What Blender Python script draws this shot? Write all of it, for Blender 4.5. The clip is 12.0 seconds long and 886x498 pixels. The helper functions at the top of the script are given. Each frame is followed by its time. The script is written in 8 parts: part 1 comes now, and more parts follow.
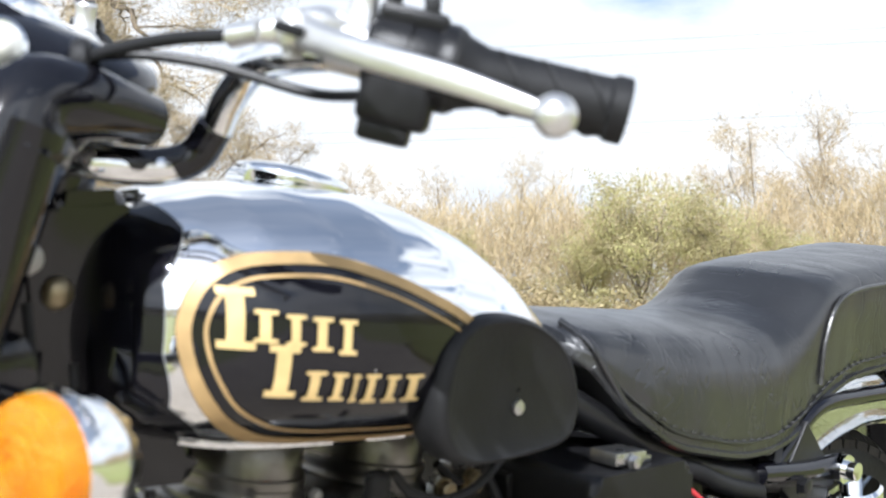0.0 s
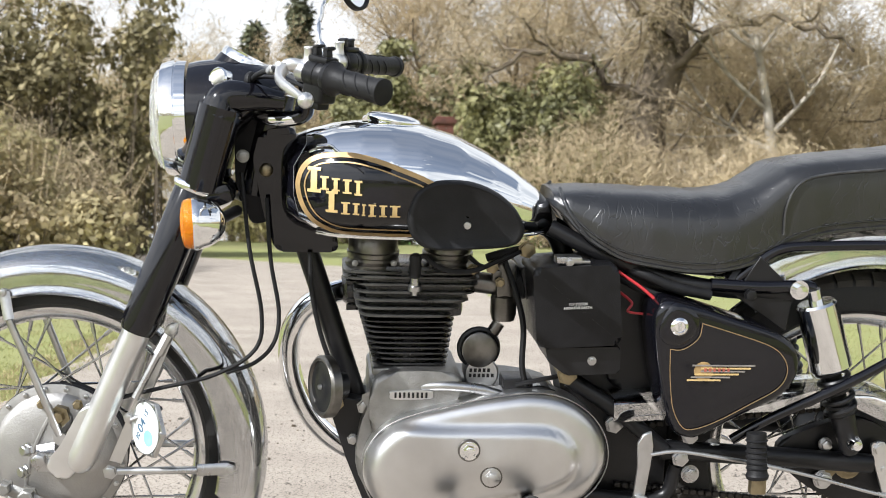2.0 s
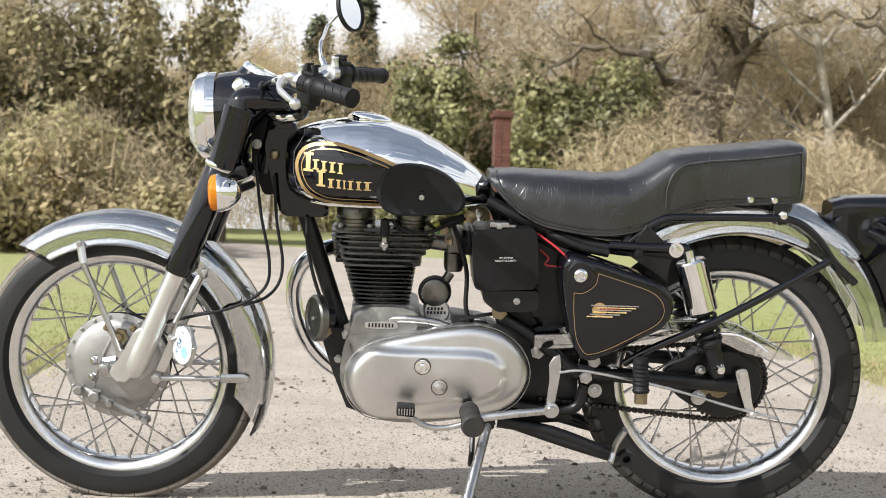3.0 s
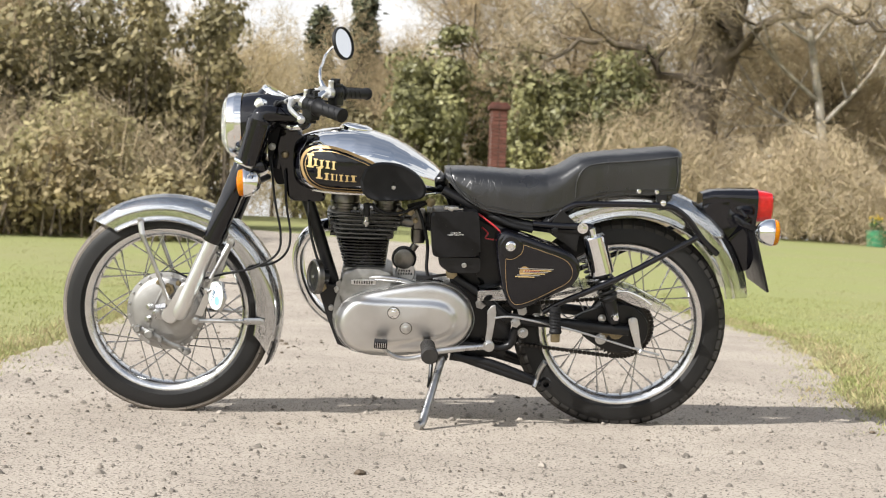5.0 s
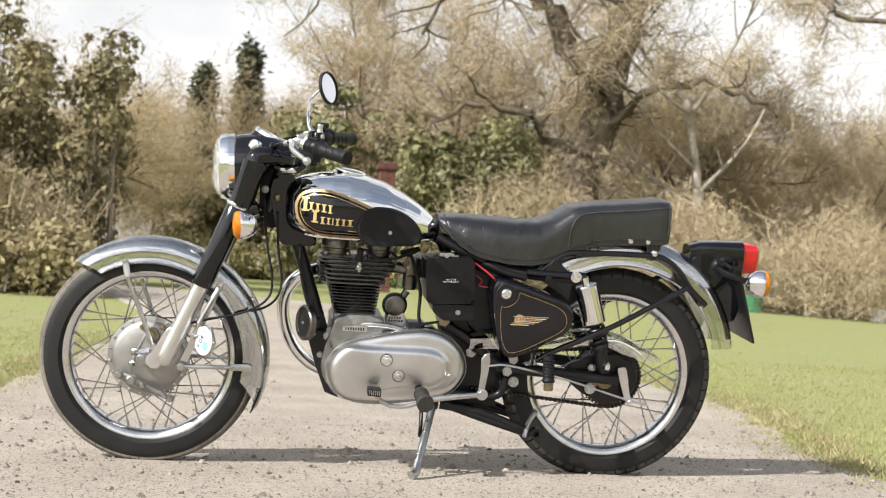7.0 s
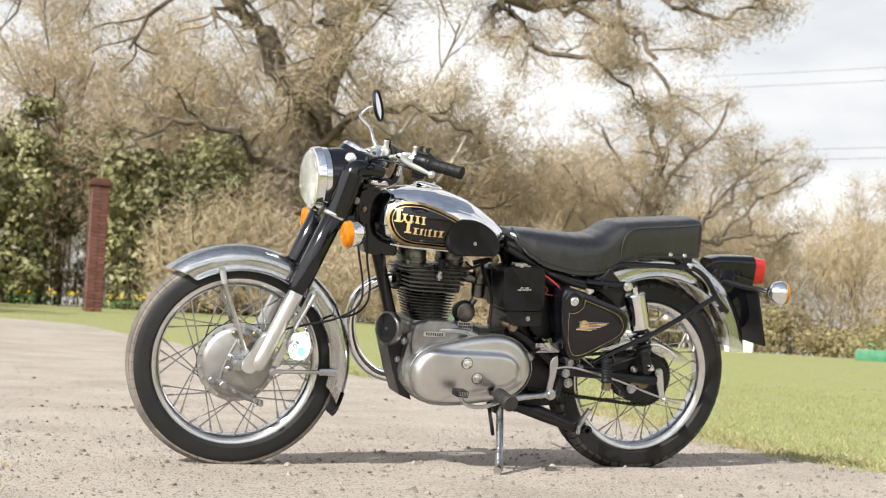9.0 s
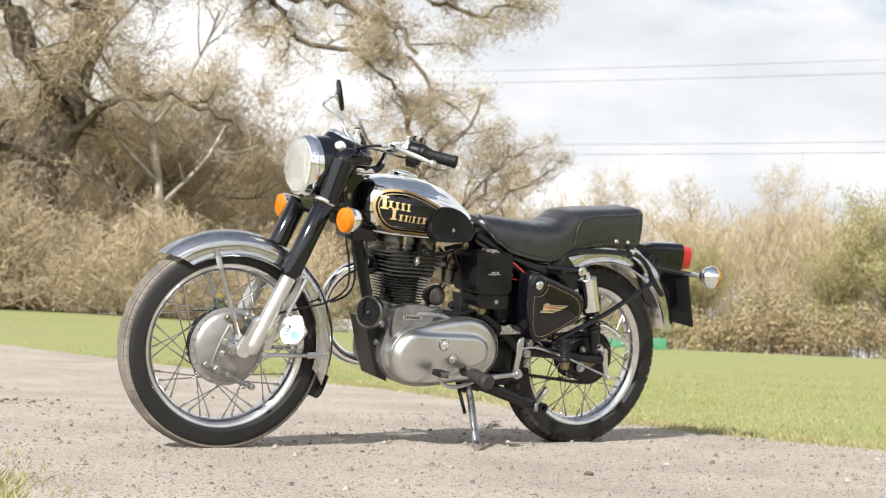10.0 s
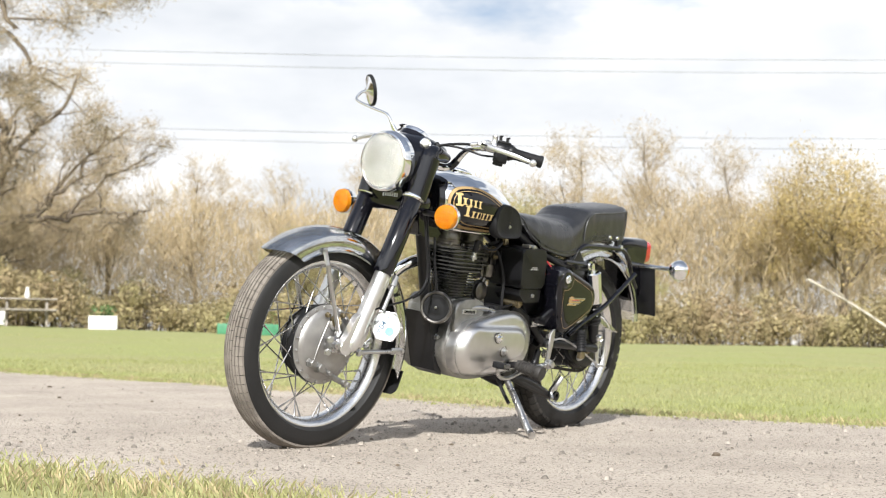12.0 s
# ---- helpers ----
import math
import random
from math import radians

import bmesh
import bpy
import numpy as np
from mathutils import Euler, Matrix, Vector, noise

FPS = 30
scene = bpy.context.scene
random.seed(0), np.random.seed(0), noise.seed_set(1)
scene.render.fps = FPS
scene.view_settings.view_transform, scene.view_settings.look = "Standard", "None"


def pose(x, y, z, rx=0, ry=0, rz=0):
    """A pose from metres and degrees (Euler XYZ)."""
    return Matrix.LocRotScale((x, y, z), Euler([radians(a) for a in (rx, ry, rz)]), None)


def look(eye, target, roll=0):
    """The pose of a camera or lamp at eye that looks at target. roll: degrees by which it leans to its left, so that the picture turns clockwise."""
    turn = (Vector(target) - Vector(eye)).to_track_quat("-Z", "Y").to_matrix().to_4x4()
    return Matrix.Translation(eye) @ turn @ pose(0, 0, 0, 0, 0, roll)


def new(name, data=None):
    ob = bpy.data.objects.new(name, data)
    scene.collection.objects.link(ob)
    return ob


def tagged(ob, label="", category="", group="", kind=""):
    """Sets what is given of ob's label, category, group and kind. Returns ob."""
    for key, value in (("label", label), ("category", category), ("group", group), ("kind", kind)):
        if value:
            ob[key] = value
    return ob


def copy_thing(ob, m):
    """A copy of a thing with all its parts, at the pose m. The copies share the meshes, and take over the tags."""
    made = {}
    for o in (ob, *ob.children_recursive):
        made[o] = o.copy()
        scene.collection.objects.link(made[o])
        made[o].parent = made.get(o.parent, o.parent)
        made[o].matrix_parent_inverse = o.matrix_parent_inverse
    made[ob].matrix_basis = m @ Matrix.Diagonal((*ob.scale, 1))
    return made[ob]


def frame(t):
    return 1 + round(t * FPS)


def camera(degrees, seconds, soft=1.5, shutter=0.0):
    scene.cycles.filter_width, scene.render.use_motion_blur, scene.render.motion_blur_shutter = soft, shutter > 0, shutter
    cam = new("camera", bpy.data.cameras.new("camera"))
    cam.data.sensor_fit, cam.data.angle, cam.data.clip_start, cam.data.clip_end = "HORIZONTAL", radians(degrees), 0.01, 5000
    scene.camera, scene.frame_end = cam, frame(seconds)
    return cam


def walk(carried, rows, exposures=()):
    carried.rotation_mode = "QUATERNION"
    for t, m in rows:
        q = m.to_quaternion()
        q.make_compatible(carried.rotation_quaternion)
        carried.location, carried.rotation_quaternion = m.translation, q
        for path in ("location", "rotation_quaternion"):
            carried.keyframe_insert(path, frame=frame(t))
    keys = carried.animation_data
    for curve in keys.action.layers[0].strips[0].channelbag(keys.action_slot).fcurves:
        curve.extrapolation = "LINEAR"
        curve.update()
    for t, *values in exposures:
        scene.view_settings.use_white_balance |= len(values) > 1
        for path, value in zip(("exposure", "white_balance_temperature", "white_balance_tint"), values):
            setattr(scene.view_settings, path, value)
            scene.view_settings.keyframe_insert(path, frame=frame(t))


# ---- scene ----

# ---- camera ----
cam = camera(37.2, 12.0, 0.8)
cam.data.dof.use_dof, cam.data.dof.focus_distance, cam.data.dof.aperture_fstop = True, 2.6, 10.0
PATH = [
    (0.0, (-0.8057, -0.9016, 0.7332), (0.6369, 0.4772, 0.8662), -1.365),
    (0.5, (-0.706, -1.177, 0.7185), (0.4215, 0.4731, 0.7968), -1.277),
    (1.0, (-0.5827, -1.5405, 0.7049), (0.1436, 0.3225, 0.7463), -0.397),
    (1.5, (-0.4576, -1.9137, 0.6597), (-0.0334, 0.0404, 0.7007), 0.186),
    (2.0, (-0.3464, -2.2902, 0.6252), (-0.0994, -0.3056, 0.6419), 0.756),
    (2.5, (-0.2611, -2.6316, 0.6), (-0.0875, -0.6392, 0.5991), 1.334),
    (3.0, (-0.2162, -3.0044, 0.5666), (-0.0649, -1.0101, 0.5712), 1.585),
    (5.0, (-0.1912, -3.9863, 0.5327), (-0.0403, -1.992, 0.5207), 2.083),
    (5.5, (-0.2064, -4.0832, 0.5181), (-0.0575, -2.0889, 0.4943), 2.169),
    (6.0, (-0.2468, -4.0224, 0.4971), (-0.1025, -2.0277, 0.4796), 2.259),
    (6.5, (-0.3439, -3.9301, 0.4902), (-0.1528, -1.9395, 0.519), 2.593),
    (7.0, (-0.526, -3.9133, 0.4762), (-0.1905, -1.9437, 0.5658), 2.842),
    (7.5, (-0.8066, -3.874, 0.4454), (-0.3105, -1.9406, 0.5706), 2.768),
    (9.5, (-2.0609, -3.7468, 0.3456), (-1.11, -1.9933, 0.4909), 2.292),
    (10.0, (-2.4199, -3.5925, 0.3195), (-1.2784, -1.9568, 0.4661), 1.854),
    (10.5, (-2.7343, -3.4399, 0.3241), (-1.4522, -1.9114, 0.4653), 1.659),
    (11.0, (-3.0671, -3.1716, 0.3174), (-1.6557, -1.7619, 0.4617), 1.269),
    (11.5, (-3.347, -2.9279, 0.3265), (-1.8516, -1.6072, 0.4657), 1.042),
    (12.0, (-3.5817, -2.5917, 0.3107), (-1.9759, -1.4076, 0.4502), 0.668),
]
walk(cam, [(t, look(eye, target, roll)) for t, eye, target, roll in PATH],
     exposures=((0.0, 0.76, 6000, 10), (1.0, 0.66, 6080, 10), (2.0, 0.51, 6250, 10), (3.0, 0.48, 6400, 10), (6.0, 0.42, 6580, 10), (9.5, 0.45, 6530, 10), (12.0, 0.53, 6450, 10)))

# ---- light ----
SUN = Vector((-1.13, -0.68, 1.0)).normalized()
world = bpy.data.worlds.new("sky")
scene.world = world
world.use_nodes = True
wn, wl = world.node_tree.nodes, world.node_tree.links
wn.clear()
sky = wn.new("ShaderNodeTexSky")
sky.sky_type, sky.sun_disc = "NISHITA", False
sky.sun_elevation = math.asin(SUN.z)
sky.sun_rotation = math.atan2(SUN.x, SUN.y) % (2 * math.pi)
wout, wbg = wn.new("ShaderNodeOutputWorld"), wn.new("ShaderNodeBackground")
geo = wn.new("ShaderNodeTexCoord")
flat = wn.new("ShaderNodeMapping")
flat.inputs["Scale"].default_value = (1.0, 1.0, 2.6)
cloud = wn.new("ShaderNodeTexNoise")
cloud.inputs["Scale"].default_value, cloud.inputs["Detail"].default_value, cloud.inputs["Roughness"].default_value = 2.6, 7, 0.55
ramp = wn.new("ShaderNodeValToRGB")
ramp.color_ramp.elements[0].position, ramp.color_ramp.elements[1].position = 0.41, 0.51
ramp.color_ramp.elements[0].color = (0.2, 0.2, 0.2, 1)
shade = wn.new("ShaderNodeTexNoise")
shade.inputs["Scale"].default_value, shade.inputs["Detail"].default_value = 3.6, 6
cloudcol = wn.new("ShaderNodeMix")
cloudcol.data_type = "RGBA"
cloudcol.inputs[6].default_value, cloudcol.inputs[7].default_value = (6.7, 7.0, 7.4, 1), (9.6, 9.6, 9.6, 1)
mixsky = wn.new("ShaderNodeMix")
mixsky.data_type = "RGBA"
wl.new(geo.outputs["Generated"], flat.inputs["Vector"])
wl.new(flat.outputs["Vector"], cloud.inputs["Vector"])
wl.new(flat.outputs["Vector"], shade.inputs["Vector"])
high = wn.new("ShaderNodeSeparateXYZ")                 # the layer closes up towards the horizon
thick = wn.new("ShaderNodeMapRange")
thick.inputs["From Min"].default_value, thick.inputs["From Max"].default_value = 0.46, 0.80
thick.inputs["To Min"].default_value, thick.inputs["To Max"].default_value = 0.085, -0.26
total = wn.new("ShaderNodeMath")
total.operation = "ADD"
wl.new(geo.outputs["Generated"], high.inputs["Vector"])
wl.new(high.outputs["Z"], thick.inputs["Value"])
wl.new(cloud.outputs["Fac"], total.inputs[0])
wl.new(thick.outputs["Result"], total.inputs[1])
broken = wn.new("ShaderNodeMapRange")                  # the clouds break up towards the sunny south
broken.inputs["From Min"].default_value, broken.inputs["From Max"].default_value = -0.55, 0.35
broken.inputs["To Min"].default_value, broken.inputs["To Max"].default_value = -0.02, 0.06
cover = wn.new("ShaderNodeMath")
cover.operation = "ADD"
wl.new(high.outputs["Y"], broken.inputs["Value"])
wl.new(total.outputs["Value"], cover.inputs[0])
wl.new(broken.outputs["Result"], cover.inputs[1])
wl.new(cover.outputs["Value"], ramp.inputs["Fac"])
lump = wn.new("ShaderNodeMapRange")
lump.inputs["From Min"].default_value, lump.inputs["From Max"].default_value = 0.36, 0.60
wl.new(shade.outputs["Fac"], lump.inputs["Value"])
wl.new(lump.outputs["Result"], cloudcol.inputs[0])
wl.new(ramp.outputs["Color"], mixsky.inputs[0])
wl.new(sky.outputs["Color"], mixsky.inputs[6])
near_sun, glow, lit = wn.new("ShaderNodeVectorMath"), wn.new("ShaderNodeMapRange"), wn.new("ShaderNodeVectorMath")
near_sun.operation, lit.operation = "DOT_PRODUCT", "SCALE"   # thin cloud shines brighter towards the sun
near_sun.inputs[1].default_value = tuple(SUN)
glow.inputs["From Min"].default_value, glow.inputs["From Max"].default_value = 0.45, 1.0
glow.inputs["To Min"].default_value, glow.inputs["To Max"].default_value = 1.0, 2.3
wl.new(geo.outputs["Generated"], near_sun.inputs[0])
wl.new(near_sun.outputs["Value"], glow.inputs["Value"])
wl.new(cloudcol.outputs[2], lit.inputs[0])
wl.new(glow.outputs["Result"], lit.inputs["Scale"])
wl.new(lit.outputs["Vector"], mixsky.inputs[7])
wl.new(mixsky.outputs[2], wbg.inputs["Color"])
wbg.inputs["Strength"].default_value = 0.085
wl.new(wbg.outputs["Background"], wout.inputs["Surface"])
sun = new("sun", bpy.data.lights.new("sun", "SUN"))
sun.data.energy, sun.data.angle, sun.data.color = 5.0, radians(0.55), (1.0, 0.98, 0.955)
sun.matrix_world = look(SUN * 30, (0, 0, 0))


# ---- materials ----
def mat(name, color, rough=0.5, metal=0.0, var=0.12, scale=20.0, bump=0.0, bscale=200.0, color2=None, coat=0.0,
        rvar=0.1, trans=0.0, ior=1.5, rand=0.0, island=0.0, spec=0.5):
    """A surface whose colour, gloss and relief vary at two scales."""
    m = bpy.data.materials.new(name)
    m.use_nodes = True
    n, l = m.node_tree.nodes, m.node_tree.links
    b = n["Principled BSDF"]
    co = n.new("ShaderNodeTexCoord")
    big, fine = n.new("ShaderNodeTexNoise"), n.new("ShaderNodeTexNoise")
    big.inputs["Scale"].default_value, big.inputs["Detail"].default_value = scale, 6
    fine.inputs["Scale"].default_value, fine.inputs["Detail"].default_value = bscale, 4
    for q in (big, fine):
        l.new(co.outputs["Object"], q.inputs["Vector"])
    c2 = color2 or tuple(c * (1 - 2.2 * var) for c in color)
    mx = n.new("ShaderNodeMix")
    mx.data_type = "RGBA"
    mx.inputs[6].default_value, mx.inputs[7].default_value = (*c2, 1), (*color, 1)
    r = n.new("ShaderNodeValToRGB")
    r.color_ramp.elements[0].position, r.color_ramp.elements[1].position = 0.32, 0.66
    l.new(big.outputs["Fac"], r.inputs["Fac"])
    l.new(r.outputs["Color"], mx.inputs[0])
    last = mx.outputs[2]
    if rand or island:
        hsv = n.new("ShaderNodeHueSaturation")
        src = n.new("ShaderNodeObjectInfo") if rand else n.new("ShaderNodeNewGeometry")
        ma = n.new("ShaderNodeMapRange")
        ma.inputs["To Min"].default_value, ma.inputs["To Max"].default_value = 1 - (rand or island), 1 + (rand or island)
        l.new(src.outputs["Random" if rand else "Random Per Island"], ma.inputs["Value"])
        l.new(ma.outputs["Result"], hsv.inputs["Value"])
        l.new(last, hsv.inputs["Color"])
        last = hsv.outputs["Color"]
    l.new(last, b.inputs["Base Color"])
    mr = n.new("ShaderNodeMapRange")
    mr.inputs["To Min"].default_value, mr.inputs["To Max"].default_value = max(0.02, rough - rvar), min(1.0, rough + rvar)
    l.new(big.outputs["Fac"], mr.inputs["Value"])
    l.new(mr.outputs["Result"], b.inputs["Roughness"])
    b.inputs["Metallic"].default_value, b.inputs["Coat Weight"].default_value = metal, coat
    b.inputs["Coat Roughness"].default_value = 0.04
    b.inputs["Transmission Weight"].default_value, b.inputs["IOR"].default_value = trans, ior
    b.inputs["Specular IOR Level"].default_value = spec
    if bump:
        bp = n.new("ShaderNodeBump")
        bp.inputs["Strength"].default_value, bp.inputs["Distance"].default_value = bump, 0.004
        l.new(fine.outputs["Fac"], bp.inputs["Height"])
        l.new(bp.outputs["Normal"], b.inputs["Normal"])
    return m


CHROME = mat("chrome", (0.86, 0.87, 0.88), 0.035, 1, 0.03, 12, rvar=0.025)
STEEL = mat("brushed_steel", (0.55, 0.55, 0.55), 0.3, 1, 0.1, 30, 0.05, 400)
ALLOY = mat("polished_alloy", (0.66, 0.655, 0.65), 0.34, 1, 0.08, 9, 0.03, 300, rvar=0.07)
CAST = mat("cast_alloy", (0.36, 0.355, 0.34), 0.5, 1, 0.16, 25, 0.25, 350)
FORKALLOY = mat("satin_alloy", (0.70, 0.695, 0.685), 0.32, 0.9, 0.05, 18, 0.05, 300)
RIMSTEEL = mat("rim_chrome", (0.74, 0.74, 0.74), 0.24, 1, 0.06, 30, 0.04, 200, rvar=0.07)
SPOKE = mat("spoke_steel", (0.5, 0.5, 0.5), 0.25, 1, 0.1, 30, 0.0)
BLACK = mat("black_gloss_paint", (0.004, 0.004, 0.006), 0.08, 0, 0.05, 15, 0.012, 60, coat=0.2, rvar=0.04, spec=0.42)
SATIN = mat("satin_black_paint", (0.009, 0.009, 0.01), 0.36, 0, 0.15, 40, 0.08, 500, spec=0.36)
PLASTIC = mat("black_plastic", (0.009, 0.009, 0.01), 0.36, 0, 0.15, 50, 0.12, 700, spec=0.26)
GREYRUBBER = mat("dusty_rubber", (0.045, 0.042, 0.039), 0.6, 0, 0.2, 30, 0.15, 400, spec=0.3)
RUBBER = mat("black_rubber", (0.013, 0.013, 0.014), 0.55, 0, 0.2, 30, 0.15, 400, spec=0.24)
TYRE = mat("tyre_rubber", (0.016, 0.0155, 0.015), 0.6, 0, 0.22, 14, 0.2, 240, color2=(0.011, 0.011, 0.011), spec=0.35)
TREADDARK = mat("worn_tread", (0.05, 0.046, 0.041), 0.8, 0, 0.2, 18, 0.3, 300, color2=(0.022, 0.021, 0.02), spec=0.25)
TREAD = mat("dusty_tread", (0.225, 0.20, 0.172), 0.9, 0, 0.2, 18, 0.3, 300, color2=(0.14, 0.123, 0.105), spec=0.2)
LEATHER = mat("black_leatherette", (0.016, 0.016, 0.017), 0.29, 0, 0.2, 7, 0.06, 420, rvar=0.08, spec=0.8)
FIN = mat("black_fins", (0.020, 0.020, 0.021), 0.24, 0.0, 0.2, 40, 0.12, 400, rvar=0.1, coat=0.2)
HEADFIN = mat("grey_head_fins", (0.08, 0.079, 0.075), 0.3, 0.5, 0.2, 40, 0.25, 400, rvar=0.1)
DRUM = mat("dull_cast_plate", (0.41, 0.40, 0.385), 0.5, 0.85, 0.12, 16, 0.15, 300)
LAMPGLASS = mat("fluted_lamp_glass", (0.96, 0.96, 0.93), 0.14, 0, 0.03, 40, 0.6, 120, trans=0.94, ior=1.3)
MAROON = mat("dull_red_print", (0.36, 0.10, 0.07), 0.6, 0, 0.1, 60)
GOLD = mat("gold_leaf", (0.46, 0.31, 0.14), 0.42, 0.35, 0.1, 60)
DARKCAST = mat("oily_cast_alloy", (0.21, 0.20, 0.185), 0.33, 0.95, 0.25, 26, 0.08, 250, color2=(0.10, 0.095, 0.085), rvar=0.1)
GOLDPALE = mat("pale_gold", (0.72, 0.53, 0.24), 0.42, 0.35, 0.08, 60)
WHITE = mat("white_print", (0.8, 0.8, 0.78), 0.6, 0, 0.04, 60)
CREAM = mat("cream_glass", (0.75, 0.74, 0.68), 0.25, 0, 0.06, 60)
RED = mat("red_lens", (0.55, 0.012, 0.015), 0.18, 0, 0.15, 60, 0.3, 300, coat=0.4)
AMBER = mat("amber_lens", (1.0, 0.44, 0.01), 0.14, 0, 0.2, 60, 0.9, 260, coat=0.3, trans=0.6, ior=1.3, color2=(0.97, 0.34, 0.006))
AMBERCORE = mat("amber_core", (1.0, 0.72, 0.16), 0.3, 0.7, 0.2, 60)
GLASS = mat("clear_glass", (0.96, 0.97, 0.97), 0.03, 0, 0.0, 10, 0.0, trans=1.0, ior=1.45, rvar=0.01)
MIRROR = mat("silvered_mirror", (0.85, 0.87, 0.9), 0.02, 1, 0.01, 10, rvar=0.01)
REDWIRE = mat("red_wire", (0.42, 0.025, 0.03), 0.4, 0, 0.1, 60)
PAPER = mat("pale_disc_paper", (0.72, 0.76, 0.74), 0.6, 0, 0.05, 60)
TEAL = mat("teal_print", (0.25, 0.52, 0.56), 0.6, 0, 0.1, 60)
DULLGOLD = mat("dull_gold_line", (0.34, 0.23, 0.11), 0.5, 0.3, 0.1, 60)
INK = mat("blue_print", (0.05, 0.12, 0.2), 0.6, 0, 0.1, 60)
MATTBLACK = mat("matt_black_frame_paint", (0.004, 0.004, 0.006), 0.5, 0, 0.1, 20, 0.05, 300, spec=0.22)
BRASS = mat("dull_brass", (0.32, 0.265, 0.165), 0.4, 0.9, 0.15, 60)
THREAD = mat("grey_thread", (0.045, 0.045, 0.045), 0.8, 0, 0.1, 60)
PIPING = mat("worn_piping", (0.05, 0.05, 0.05), 0.32, 0, 0.3, 40, 0.1, 300, color2=(0.015, 0.015, 0.015), spec=0.6)
CHAIN = mat("oily_chain", (0.05, 0.045, 0.04), 0.45, 0.7, 0.2, 100, 0.2, 400)


REFLECT = mat("aluminised_reflector", (0.9, 0.9, 0.88), 0.18, 1, 0.02, 10, rvar=0.05)


# the tank: chrome, the fork's dark reflection painted black on its nose, swept back over its foot and crown
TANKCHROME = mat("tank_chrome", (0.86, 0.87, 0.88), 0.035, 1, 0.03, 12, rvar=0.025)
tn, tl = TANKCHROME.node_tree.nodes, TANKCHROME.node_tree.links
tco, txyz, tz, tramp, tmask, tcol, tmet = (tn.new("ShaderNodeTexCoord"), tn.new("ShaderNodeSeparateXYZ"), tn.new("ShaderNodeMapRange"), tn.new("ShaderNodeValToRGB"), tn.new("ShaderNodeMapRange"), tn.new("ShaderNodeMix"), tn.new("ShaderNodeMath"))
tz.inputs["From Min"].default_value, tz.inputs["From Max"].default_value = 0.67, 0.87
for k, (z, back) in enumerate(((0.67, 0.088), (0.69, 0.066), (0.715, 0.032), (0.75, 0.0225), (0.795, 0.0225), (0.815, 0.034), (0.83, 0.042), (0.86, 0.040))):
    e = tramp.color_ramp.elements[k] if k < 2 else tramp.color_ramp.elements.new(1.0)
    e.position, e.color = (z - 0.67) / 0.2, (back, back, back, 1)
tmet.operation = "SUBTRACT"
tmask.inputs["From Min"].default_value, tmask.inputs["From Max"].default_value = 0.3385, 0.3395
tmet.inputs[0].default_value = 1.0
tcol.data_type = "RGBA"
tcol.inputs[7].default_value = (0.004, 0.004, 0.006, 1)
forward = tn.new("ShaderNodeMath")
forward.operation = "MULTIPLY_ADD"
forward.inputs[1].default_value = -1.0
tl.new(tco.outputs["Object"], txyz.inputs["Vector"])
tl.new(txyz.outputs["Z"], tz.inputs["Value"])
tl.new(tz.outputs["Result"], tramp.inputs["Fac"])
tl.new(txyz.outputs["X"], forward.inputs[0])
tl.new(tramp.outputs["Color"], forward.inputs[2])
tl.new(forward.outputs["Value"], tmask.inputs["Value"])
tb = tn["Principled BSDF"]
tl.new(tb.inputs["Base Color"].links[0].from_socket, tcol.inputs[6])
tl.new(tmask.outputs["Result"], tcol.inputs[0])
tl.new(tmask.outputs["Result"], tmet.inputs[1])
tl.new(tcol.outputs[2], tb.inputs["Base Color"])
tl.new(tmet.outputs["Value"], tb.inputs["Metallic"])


def leafy(m, share=0.4):
    """Lets part of the light shine through thin leaves."""
    n, l = m.node_tree.nodes, m.node_tree.links
    b, out = n["Principled BSDF"], n["Material Output"]
    thin, mix = n.new("ShaderNodeBsdfTranslucent"), n.new("ShaderNodeMixShader")
    l.new(b.inputs["Base Color"].links[0].from_socket, thin.inputs["Color"])
    mix.inputs[0].default_value = share
    l.new(b.outputs["BSDF"], mix.inputs[1])
    l.new(thin.outputs["BSDF"], mix.inputs[2])
    l.new(mix.outputs["Shader"], out.inputs["Surface"])
    return m


# soft wrinkles in the seat cover, gathered in patches
ln, ll = LEATHER.node_tree.nodes, LEATHER.node_tree.links
lco, pull = ln.new("ShaderNodeTexCoord"), ln.new("ShaderNodeMapping")
fold, area = ln.new("ShaderNodeTexNoise"), ln.new("ShaderNodeTexNoise")
pull.inputs["Scale"].default_value = (22.0, 9.0, 9.0)
pull.inputs["Rotation"].default_value = (0.3, 0.5, 0.4)
fold.inputs["Scale"].default_value, fold.inputs["Detail"].default_value, fold.inputs["Distortion"].default_value = 1.6, 2.5, 0.9
area.inputs["Scale"].default_value, area.inputs["Detail"].default_value = 5.0, 2
off, mag, line, keep, sum_ = (ln.new("ShaderNodeMath"), ln.new("ShaderNodeMath"), ln.new("ShaderNodeMapRange"), ln.new("ShaderNodeMapRange"), ln.new("ShaderNodeMath"))
off.operation, mag.operation, sum_.operation = "SUBTRACT", "ABSOLUTE", "MAXIMUM"
off.inputs[1].default_value = 0.5
line.inputs["From Min"].default_value, line.inputs["From Max"].default_value = 0.0, 0.022
keep.inputs["From Min"].default_value, keep.inputs["From Max"].default_value = 0.40, 0.62
ruck, lb = ln.new("ShaderNodeBump"), ln["Principled BSDF"]
ruck.inputs["Strength"].default_value, ruck.inputs["Distance"].default_value = 0.26, 0.002
